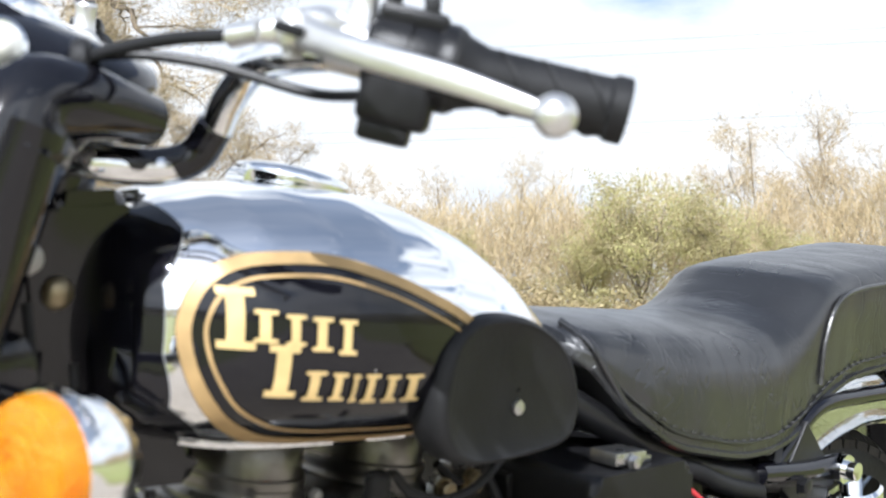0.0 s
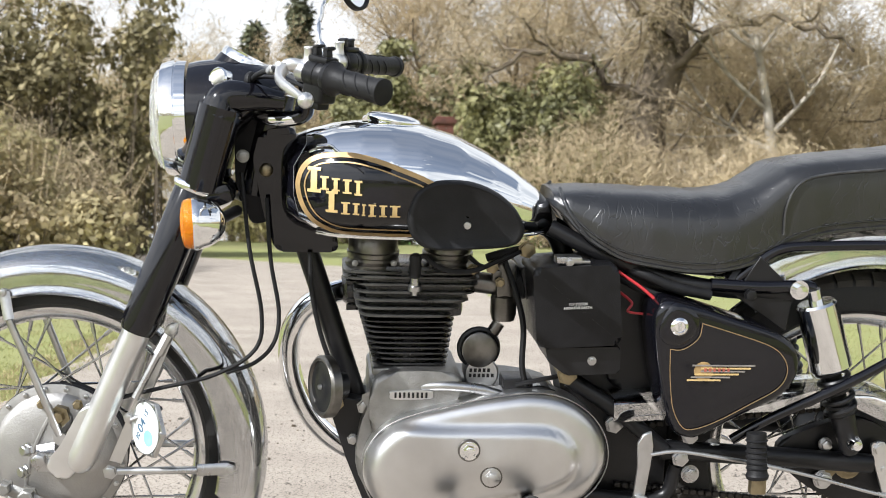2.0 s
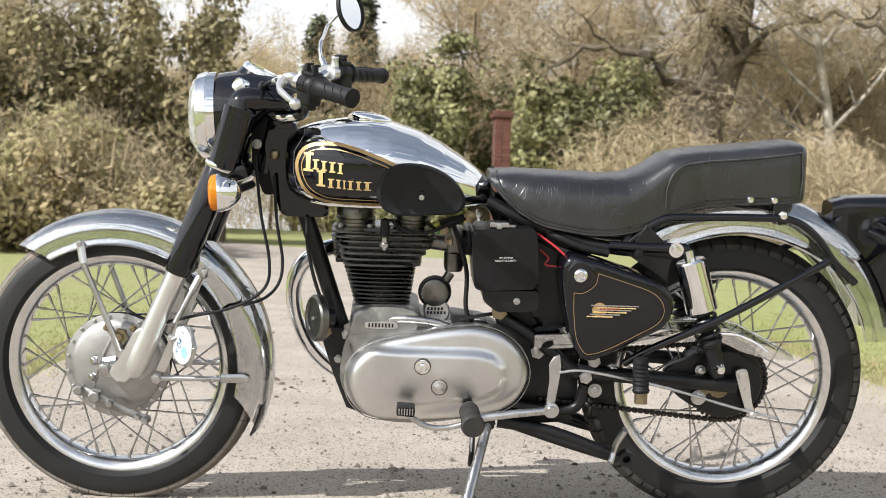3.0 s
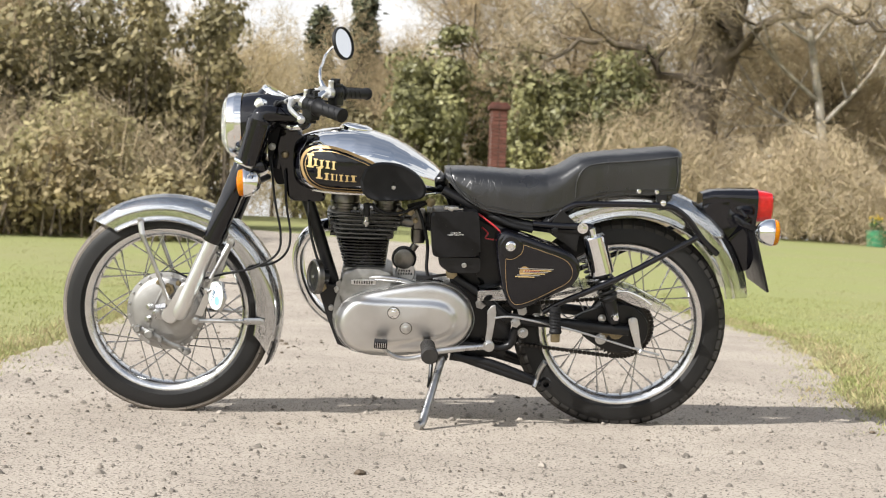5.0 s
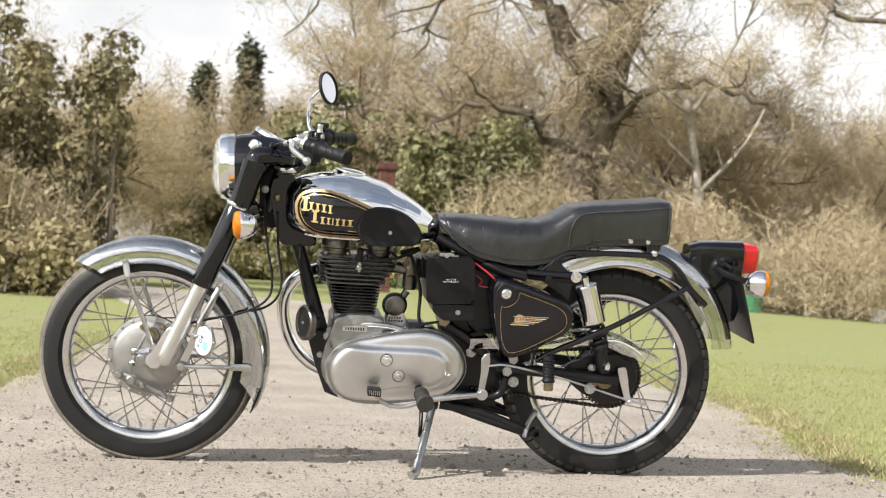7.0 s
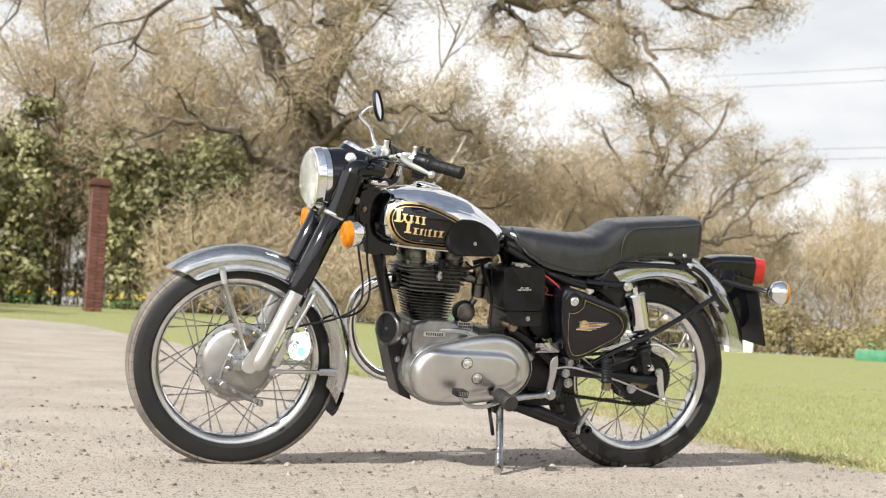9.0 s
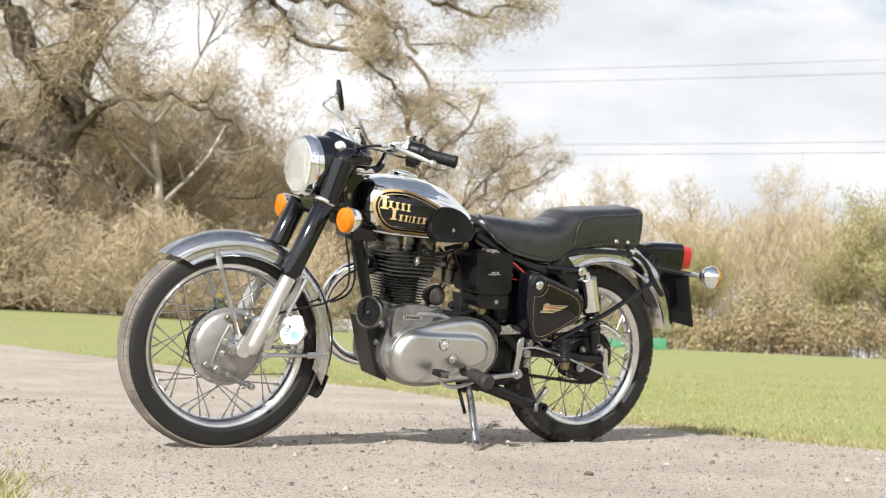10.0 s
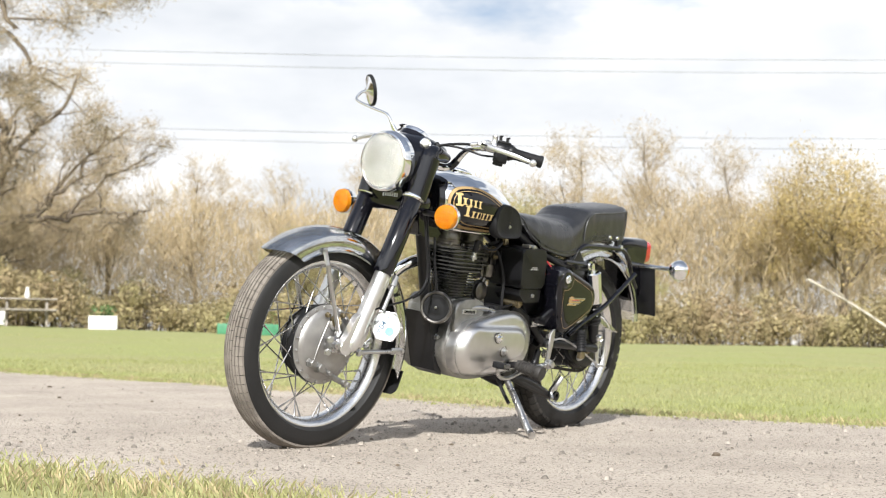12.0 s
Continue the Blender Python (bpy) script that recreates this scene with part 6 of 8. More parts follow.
part("wiring_loom", bm, RUBBER, bike, "black wiring loom")
bm = bmesh.new()
slab(bm, cornered([(0.195, 0.625), (0.325, 0.625), (0.335, 0.56), (0.318, 0.47), (0.29, 0.42), (0.215, 0.43), (0.195, 0.50)], 0.018), -0.075, 0.075, 0.014, 4)
part("air_filter_box", bm, SATIN, bike, "satin black air filter box")

# toolbox
TB = rounded([(0.254, 0.575), (0.262, 0.594), (0.280, 0.602), (0.325, 0.592), (0.390, 0.572), (0.450, 0.553), (0.485, 0.532), (0.498, 0.502), (0.490, 0.470), (0.468, 0.445), (0.41, 0.415), (0.345, 0.381), (0.322, 0.375), (0.300, 0.384), (0.288, 0.405), (0.274, 0.445), (0.262, 0.50), (0.255, 0.545)], 4)
TC = (0.355, 0.50)
bm = bmesh.new()
dome(bm, TB, TC, [(1.0, -0.09), (1.0, -0.165), (0.985, -0.174), (0.95, -0.180), (0.9, -0.182), (0.6, -0.183), (0.02, -0.183)])
tool = part("toolbox", bm, BLACK, bike, "gloss black triangular toolbox with gold pinstripe", 60)
bm = bmesh.new()
dome(bm, rounded([(0.262, 0.56), (0.27, 0.535), (0.295, 0.53), (0.318, 0.545), (0.326, 0.572), (0.31, 0.592), (0.28, 0.597)], 5), (0.295, 0.565), [(1.0, -0.17), (1.0, -0.181), (0.95, -0.1845), (0.6, -0.186), (0.02, -0.186)])
part("lock_boss", bm, BLACK, tool, "", 60)
bm = bmesh.new()
lathe(bm, [(0, 0), (0, 0.014), (0.003, 0.0145), (0.006, 0.012), (0.007, 0.009), (0.0045, 0.008), (0.0045, 0)], (0.293, -0.185, 0.562), (0, -1, 0), 24)
box(bm, (0.293, -0.191, 0.562), (0.004, 0.004, 0.012), 0.001)
part("lock", bm, CHROME, tool, "chrome toolbox lock")
STR = [(0.281, 0.525), (0.283, 0.48), (0.29, 0.43), (0.305, 0.40), (0.322, 0.393), (0.36, 0.405), (0.42, 0.437), (0.46, 0.461), (0.474, 0.485), (0.468, 0.51), (0.445, 0.53), (0.39, 0.549), (0.33, 0.567)]
bm = bmesh.new()
line = spline([(x, -0.1842, z) for x, z in STR], 6)
rr = []
for i, q in enumerate(line):
    d = (line[min(i + 1, len(line) - 1)] - line[max(i - 1, 0)]).normalized()
    nrm = Vector((-d.z, 0, d.x)) * 0.00065
    rr.append([bm.verts.new(q + nrm), bm.verts.new(q - nrm)])
ring_faces(bm, rr, False)
line = spline([(0.33, -0.1872, 0.567), (0.326, -0.1872, 0.545), (0.31, -0.1872, 0.53), (0.295, -0.1872, 0.524), (0.281, -0.186, 0.525)], 6)
rr = []
for i, q in enumerate(line):
    d = (line[min(i + 1, len(line) - 1)] - line[max(i - 1, 0)]).normalized()
    nrm = Vector((-d.z, 0, d.x)) * 0.00065
    rr.append([bm.verts.new(q + nrm), bm.verts.new(q - nrm)])
ring_faces(bm, rr, False)
part("pinstripe", bm, DULLGOLD, tool, "fine gold pinstripe")
bm = bmesh.new()
slab(bm, [(0.337 + 0.0155 * math.cos(a), 0.489 + 0.0155 * math.sin(a)) for a in [2 * math.pi * k / 20 for k in range(20)]], -0.1852, -0.182, 0)
part("badge_disc", bm, GOLD, tool, "gold winged badge disc")
for k, (x0, x1) in enumerate(((0.318, 0.42), (0.332, 0.413), (0.332, 0.404), (0.322, 0.394), (0.316, 0.38), (0.31, 0.365))):
    bm = bmesh.new()
    box(bm, ((x0 + x1) / 2, -0.1858, 0.499 - 0.0048 * k), (x1 - x0, 0.0012, 0.0026), 0)
    part("badge_bar", bm, GOLDPALE if k % 2 else STEEL, tool, "pale badge bar")
for k in range(6):
    bm = bmesh.new()
    box(bm, (0.339 + 0.0075 * k, -0.187, 0.492), (0.0042, 0.0012, 0.0052), 0)
    part("badge_stroke", bm, MAROON, tool)

# chainguard
bm = bmesh.new()
rr = []
for x, zt, zb in ((0.21, 0.425, 0.385), (0.3, 0.432, 0.39), (0.4, 0.440, 0.40), (0.5, 0.446, 0.405), (0.58, 0.452, 0.413), (0.625, 0.452, 0.408), (0.665, 0.440, 0.39), (0.71, 0.418, 0.378), (0.75, 0.398, 0.374), (0.782, 0.379, 0.372)):
    rr.append([bm.verts.new((x, -0.118, zb)), bm.verts.new((x, -0.122, zb + 0.3 * (zt - zb))), bm.verts.new((x, -0.12, zb + 0.75 * (zt - zb))), bm.verts.new((x, -0.108, zt)), bm.verts.new((x, -0.085, zt + 0.004)), bm.verts.new((x, -0.04, zt))])
ring_faces(bm, rr, False)
bmesh.ops.solidify(bm, geom=bm.faces[:], thickness=0.002)
cg = part("chain_guard", bm, CHROME, bike, "long chrome chain guard")
bm = bmesh.new()
tube(bm, [(0.615, -0.121, 0.43), (0.65, -0.121, 0.428), (0.69, -0.121, 0.412), (0.72, -0.12, 0.392)], 0.0035, 8)
part("guard_rib", bm, CHROME, cg)

# pedals, pegs, stands
bm = bmesh.new()
tube(bm, [(0.245, -0.185, 0.268), (0.16, -0.187, 0.258), (0.075, -0.188, 0.245)], 0.009, 10)
tube(bm, [(0.09, -0.188, 0.246), (0.03, -0.186, 0.226), (-0.015, -0.186, 0.226), (-0.045, -0.19, 0.242), (-0.062, -0.20, 0.262)], 0.0065, 10)
part("gear_and_brake_lever", bm, STEEL, bike, "polished steel foot lever")
bm = bmesh.new()
box(bm, (0, 0, 0), (0.038, 0.045, 0.02), 0.004, pose(-0.066, -0.215, 0.272, 0, 4))
pedal = part("pedal_pad", bm, RUBBER, bike, "worn ridged pedal pad")
for k in range(6):
    bm = bmesh.new()
    box(bm, (-0.08 + 0.0056 * k, -0.2385, 0.273), (0.0026, 0.002, 0.014), 0.0005)
    part("ridge", bm, STEEL, pedal)
bm = bmesh.new()
lathe(bm, [(0, 0.0), (0.0, 0.017), (0.01, 0.0185), (0.075, 0.0195), (0.082, 0.0245), (0.094, 0.0245), (0.098, 0.022), (0.098, 0)], (0.068, -0.185, 0.268), (0.05, -1, -0.12), 24)
peg = part("foot_peg", bm, GREYRUBBER, bike, "dusty ribbed rubber foot peg")
for k in range(7):
    bm = bmesh.new()
    lathe(bm, [(-0.0025, 0.018), (0, 0.0215), (0.0025, 0.018)], Vector((0.068, -0.185, 0.268)) + Vector((0.05, -1, -0.12)).normalized() * (0.015 + 0.01 * k), (0.05, -1, -0.12), 20)
    part("rib", bm, GREYRUBBER, peg)
bm = bmesh.new()
tube(bm, [(0.07, -0.10, 0.255), (0.068, -0.19, 0.268)], 0.011, 10, False)
part("peg_bar", bm, SATIN, bike)
bm = bmesh.new()                                       # brake pivot plate and arm
slab(bm, [(0.232, 0.268), (0.25, 0.27), (0.258, 0.33), (0.262, 0.365), (0.258, 0.39), (0.245, 0.385), (0.236, 0.37), (0.238, 0.33)], -0.187, -0.181, 0.002)
lathe(bm, [(0, 0.0), (0, 0.0165), (0.012, 0.0165), (0.014, 0.011), (0.024, 0.011), (0.026, 0)], (0.244, -0.183, 0.27), (0, -1, 0), 18)
part("brake_pivot_arm", bm, STEEL, bike, "perforated steel pivot arm")
bm = bmesh.new()
lathe(bm, [(0, 0), (0, 0.016), (0.012, 0.016), (0.065, 0.0165), (0.069, 0.019), (0.075, 0.017), (0.075, 0)], (0.43, -0.185, 0.388), (0.05, -0.1, -1), 20)
pp = part("pillion_peg", bm, RUBBER, bike, "folded black rubber pillion peg")
for k in range(6):
    bm = bmesh.new()
    lathe(bm, [(-0.0018, 0.016), (0, 0.0185), (0.0018, 0.016)], Vector((0.43, -0.185, 0.388)) + Vector((0.05, -0.1, -1)).normalized() * (0.012 + 0.009 * k), (0.05, -0.1, -1), 18)
    part("rib", bm, RUBBER, pp)
bm = bmesh.new()
box(bm, (0.434, -0.193, 0.303), (0.026, 0.018, 0.028), 0.004)
part("peg_clevis", bm, BRASS, pp)
bm = bmesh.new()                                       # side stand
tube(bm, [(0.118, -0.105, 0.215), (0.098, -0.165, 0.165), (0.062, -0.268, 0.068)], 0.0115, 12, False)
tube(bm, [(0.066, -0.257, 0.078), (0.058, -0.280, 0.062), (0.044, -0.296, 0.058)], 0.0125, 12)
part("side_stand", bm, STEEL, bike, "worn steel side stand")
bm = bmesh.new()
tube(bm, [(0.112, -0.10, 0.225), (0.118, -0.105, 0.205)], 0.018, 10, False)
slab(bm, [(0.085, 0.24), (0.135, 0.245), (0.13, 0.205), (0.1, 0.19), (0.09, 0.21)], -0.12, -0.085, 0.003)
part("stand_bracket", bm, SATIN, bike, "black stand bracket")
bm = bmesh.new()
tube(bm, [(0.085, -0.09, 0.22), (0.083, -0.13, 0.17), (0.078, -0.165, 0.135)], 0.006, 8)
part("stand_spring", bm, SATIN, bike)
bm = bmesh.new()                                       # centre stand, folded up
tube(bm, [(0.15, -0.09, 0.215), (0.28, -0.10, 0.175), (0.385, -0.105, 0.145), (0.41, -0.11, 0.14)], 0.0125, 10)
tube(bm, [(0.15, 0.09, 0.215), (0.28, 0.10, 0.175), (0.385, 0.105, 0.145), (0.41, 0.11, 0.14)], 0.0125, 10)
tube(bm, [(0.16, -0.09, 0.21), (0.16, 0.09, 0.21)], 0.011, 10, False)
lathe(bm, [(0, 0.0), (0, 0.017), (0.025, 0.017), (0.025, 0.009), (0.004, 0.008), (0.004, 0)], (0.425, -0.10, 0.142), (0, -1, 0), 14)
part("centre_stand", bm, SATIN, bike, "black centre stand folded up")
bm = bmesh.new()
tube(bm, [(0.398, -0.115, 0.158), (0.402, -0.13, 0.185), (0.415, -0.14, 0.215)], 0.007, 10, flat=1.6)
tube(bm, [(0.398, -0.115, 0.158), (0.388, -0.13, 0.135)], 0.007, 8, False)
part("stand_tang", bm, STEEL, bike)
bm = bmesh.new()
tube(bm, [(0.14, -0.07, 0.25), (0.3, -0.08, 0.24), (0.33, -0.085, 0.30)], 0.012, 10)
slab(bm, [(0.16, 0.235), (0.30, 0.245), (0.31, 0.21), (0.18, 0.20)], -0.07, 0.07, 0.003)
part("cradle", bm, SATIN, bike)

# horn
bm = bmesh.new()
HC, HD = Vector((-0.262, -0.075, 0.432)), Vector((-1, -0.45, 0.05))
lathe(bm, [(-0.035, 0), (-0.035, 0.022), (-0.012, 0.024), (-0.006, 0.048), (0.004, 0.050), (0.007, 0.046), (0.005, 0.044), (0.006, 0.035), (0.005, 0.032), (0.007, 0.02), (0.007, 0.005), (0.01, 0.004), (0.01, 0)], HC, HD, 32)
horn = part("horn", bm, SATIN, bike, "round black horn")
bm = bmesh.new()
lathe(bm, [(0.003, 0.041), (0.009, 0.043), (0.010, 0.047), (0.006, 0.0515), (-0.008, 0.0515), (-0.008, 0.047)], HC, HD, 40)
part("horn_rim", bm, DARKCAST, horn, "dull grey horn rim")
bm = bmesh.new()
lathe(bm, [(0.008, 0), (0.008, 0.005), (0.012, 0.004), (0.012, 0)], HC, HD, 10)
part("horn_bolt", bm, STEEL, horn)

# licence disc holder: pale disc in a hexagonal steel frame
DC, DN = Vector((-0.535, -0.118, 0.372)), Vector((-0.75, -0.66, 0.05)).normalized()
dm = Matrix.Translation(DC) @ DN.to_track_quat("Z", "Y").to_matrix().to_4x4()
bm = bmesh.new()
rr = []
for z_, r_ in ((-0.004, 0.050), (0.003, 0.050), (0.004, 0.047), (0.003, 0.045)):
    rr.append([bm.verts.new(dm @ Vector((r_ * math.cos(math.pi * k / 3), r_ * math.sin(math.pi * k / 3), z_))) for k in range(6)])
ring_faces(bm, rr)
disc = part("licence_disc_holder", bm, STEEL, bike, "hexagonal steel holder with a pale disc")
bm = bmesh.new()
rr = [[bm.verts.new(dm @ Vector((r_ * math.cos(math.pi * k / 18), r_ * math.sin(math.pi * k / 18), z_))) for k in range(36)] for z_, r_ in ((0.004, 0.041), (0.0052, 0.041))]
ring_faces(bm, rr)
part("disc_paper", bm, PAPER, disc, "pale paper disc")
bm = bmesh.new()
lathe(bm, [(0, 0), (0, 0.013), (0.0006, 0.013), (0.0006, 0)], dm @ Vector((0.012, -0.014, 0.0055)), DN, 20)
part("print_patch", bm, TEAL, disc)
for text, u, size in (("04", -0.002, 0.024), ("15", 0.022, 0.013), ("30", -0.024, 0.013)):
    number = lettering(text, 0, 0, size, 0, disc, INK)
    number.matrix_basis = dm @ pose(0, 0, 0.0056, 0, 0, 62) @ pose(u, 0.009, 0)
for k in range(6):
    bm = bmesh.new()
    bolt(bm, dm @ Vector((0.045 * math.cos(math.pi * k / 3), 0.045 * math.sin(math.pi * k / 3), 0.003)), 0.003, 0.003, DN, 8)
    part("screw", bm, STEEL, disc)
bm = bmesh.new()
tube(bm, [DC + Vector((0.02, 0.01, 0.03)), (-0.565, -0.10, 0.38)], 0.004, 8, False)
part("disc_bracket", bm, STEEL, disc)

# tail lamp, number plate and rear indicators
bm = bmesh.new()
rr = []
for x, zc, hy, hz in ((0.868, 0.683, 0.038, 0.030), (0.90, 0.690, 0.046, 0.034), (0.96, 0.686, 0.05, 0.043), (1.02, 0.682, 0.053, 0.049), (1.03, 0.682, 0.053, 0.050)):
    rr.append([bm.verts.new((x, hy * math.copysign(abs(math.cos(a)) ** 0.5, math.cos(a)), zc + hz * math.copysign(abs(math.sin(a)) ** 0.5, math.sin(a)))) for a in [2 * math.pi * k / 28 for k in range(28)]])
ring_faces(bm, rr)
tail = part("tail_lamp", bm, BLACK, bike, "black tail lamp housing with a red lens")
bm = bmesh.new()
rr = []
for x, hy, hz in ((1.03, 0.050, 0.0475), (1.04, 0.049, 0.047), (1.075, 0.044, 0.043), (1.082, 0.036, 0.036)):
    rr.append([bm.verts.new((x, hy * math.copysign(abs(math.cos(a)) ** 0.45, math.cos(a)), 0.681 + hz * math.copysign(abs(math.sin(a)) ** 0.45, math.sin(a)))) for a in [2 * math.pi * k / 28 for k in range(28)]])
ring_faces(bm, rr)
part("red_lens", bm, RED, tail, "red tail lamp lens")
bm = bmesh.new()
slab(bm, rounded([(0.868, 0.672), (0.90, 0.69), (1.015, 0.70), (1.028, 0.66), (1.03, 0.56), (1.024, 0.497), (0.985, 0.487), (0.955, 0.502), (0.925, 0.56), (0.895, 0.62)], 4), -0.049, 0.049, 0.012)
part("plate_bracket", bm, BLACK, bike, "black rear bracket")
bm = bmesh.new()
box(bm, (0, 0, 0), (0.008, 0.225, 0.20), 0.003, pose(1.035, 0, 0.535, 0, -17))
plate2 = part("number_plate", bm, SATIN, bike, "blank dark number plate back")
for s in (-1, 1):
    indicator((1.035, s * 0.205, 0.632), (1, 0.1 * s, -0.02), (1.0, s * 0.05, 0.628), "chrome rear indicator with an orange lens")

# loose cables and the speedo drive
bm = bmesh.new()
tube(bm, [(-0.40, -0.07, 0.78), (-0.385, -0.09, 0.66), (-0.365, -0.10, 0.56), (-0.375, -0.105, 0.50), (-0.44, -0.105, 0.458), (-0.53, -0.105, 0.435), (-0.60, -0.09, 0.41), (-0.655, -0.085, 0.36)], 0.0034, 8)
part("speedo_cable", bm, RUBBER, bike, "looped black cable to the front hub")
bm = bmesh.new()
tube(bm, [(-0.36, -0.06, 0.74), (-0.352, -0.075, 0.64), (-0.338, -0.085, 0.56), (-0.345, -0.095, 0.51), (-0.375, -0.1, 0.478), (-0.42, -0.105, 0.462)], 0.0034, 8)
tube(bm, [(-0.29, -0.05, 0.65), (-0.285, -0.06, 0.58), (-0.265, -0.065, 0.50), (-0.235, -0.07, 0.43)], 0.004, 8)
part("clutch_cable", bm, RUBBER, bike, "black cable down the frame")
bm = bmesh.new()
tube(bm, [(-0.52, -0.112, 0.49), (-0.555, -0.118, 0.42)], 0.006, 8, False)
tube(bm, [(-0.505, -0.105, 0.52), (-0.52, -0.112, 0.49)], 0.009, 8, False)
part("cable_adjuster", bm, STEEL, bike)
bm = bmesh.new()
tube(bm, [(0.41, -0.10, 0.64), (0.395, -0.108, 0.62)], 0.012, 8, False)
slab(bm, [(0.44, 0.665), (0.50, 0.61), (0.49, 0.54), (0.46, 0.56), (0.40, 0.60)], -0.12, -0.11, 0.002)
bolt(bm, (0.423, -0.13, 0.603), 0.009, 0.009)
part("seat_frame_plate", bm, SATIN, bike)

# the front end is turned a little towards the far side
A0, A1 = Vector((-0.345, 0, 0.905)), Vector((0.366, 0, 0.931))
STEER = Matrix.Translation(A0) @ Matrix.Rotation(radians(-4.0), 4, A1) @ Matrix.Translation(-A0)
TURNS = ("front_wheel", "brake_plate", "brake_lever_arm", "axle_nut", "brake_cam", "front_fender", "mudflap", "fender_stay", "fender_brace", "fork_shroud", "fork_slider", "axle_clamp", "licence_disc_holder", "fork_ring", "cable_adjuster")
for ob in bike.children:
    if ob.name.split(".")[0] in TURNS:
        ob.matrix_basis = STEER


# ---- trees, hedge and park furniture ----
BARK = mat("bark", (0.175, 0.142, 0.105), 0.95, 0, 0.2, 3, 1.0, 12, color2=(0.095, 0.078, 0.059), spec=0.1)
BIRCH = mat("birch_bark", (0.55, 0.5, 0.42), 0.85, 0, 0.2, 4, 0.5, 20, color2=(0.28, 0.25, 0.2), spec=0.15)
TWIG = mat("twig_bark", (0.48, 0.39, 0.255), 0.9, 0, 0.2, 0.6, 0, color2=(0.32, 0.255, 0.165), island=0.3, spec=0.1)
BUDS = leafy(mat("spring_buds", (0.58, 0.475, 0.30), 0.8, 0, 0.2, 0.25, 0, color2=(0.43, 0.345, 0.215), island=0.35, spec=0.1))
OAKTWIG = mat("oak_twig", (0.44, 0.36, 0.245), 0.9, 0, 0.2, 0.6, 0, color2=(0.30, 0.245, 0.165), island=0.3, spec=0.1)
YELLOW = leafy(mat("yellow_green_leaf", (0.56, 0.44, 0.20), 0.7, 0, 0.2, 0.5, 0, color2=(0.42, 0.34, 0.16), island=0.35, spec=0.1))
PALEGREEN = leafy(mat("pale_spring_leaf", (0.44, 0.43, 0.19), 0.7, 0, 0.2, 0.5, 0, color2=(0.40, 0.35, 0.19), island=0.3, spec=0.1))
BRAMBLE = leafy(mat("bramble_leaf", (0.37, 0.345, 0.17), 0.75, 0, 0.2, 0.3, 0, color2=(0.40, 0.32, 0.20), island=0.45, spec=0.15))
FARHEDGE = leafy(mat("hedge_leaf", (0.35, 0.315, 0.155), 0.75, 0, 0.2, 0.22, 0, color2=(0.37, 0.285, 0.175), island=0.3, spec=0.12), 0.35)
HOLLY = leafy(mat("evergreen_leaf", (0.32, 0.305, 0.14), 0.5, 0, 0.2, 0.45, 0, color2=(0.13, 0.13, 0.06), island=0.5, spec=0.35), 0.2)
IVY = leafy(mat("ivy_leaf", (0.31, 0.26, 0.135), 0.6, 0, 0.2, 0.4, 0, color2=(0.15, 0.132, 0.07), island=0.5, spec=0.25), 0.2)
YEW = leafy(mat("conifer_needles", (0.11, 0.115, 0.065), 0.7, 0, 0.2, 0.6, 0, color2=(0.055, 0.06, 0.036), island=0.45, spec=0.2), 0.1)
rnd = random.Random(11)


def limb(V, Fs, pts, r0, r1, seg):
    """A tapering branch along points, appended to the lists."""
    base = len(V)
    n = len(pts)
    for i, p in enumerate(pts):
        d = (pts[min(i + 1, n - 1)] - pts[max(i - 1, 0)])
        d = d.normalized() if d.length > 1e-6 else Vector((0, 0, 1))
        u = d.orthogonal().normalized()
        w = d.cross(u)
        r = r0 + (r1 - r0) * i / (n - 1)
        for k in range(seg):
            a = 6.2832 * k / seg
            V.append(tuple(p + r * (math.cos(a) * u + math.sin(a) * w)))
    for i in range(n - 1):
        for k in range(seg):
            a, b = base + i * seg + k, base + i * seg + (k + 1) % seg
            Fs.append((a, b, b + seg, a + seg))


def sprout(rng, twigs, buds, pts, leaf):
    for _ in range(leaf[0]):
        i = rng.randrange(1, len(pts))
        c = pts[i - 1].lerp(pts[i], rng.random()) + Vector((rng.gauss(0, leaf[2]), rng.gauss(0, leaf[2]), rng.gauss(0, leaf[2])))
        s = leaf[1] * rng.uniform(0.5, 1.3)
        a = Vector((rng.gauss(0, 1), rng.gauss(0, 1), rng.gauss(0.35, 1))).normalized() * s * leaf[3]
        b = Vector((rng.gauss(0, 1), rng.gauss(0, 1), rng.gauss(0, 1))).normalized() * s
        k = len(buds[0])
        buds[0].extend([tuple(c), tuple(c + a), tuple(c + a * 0.6 + b)])
        buds[1].append((k, k + 1, k + 2))


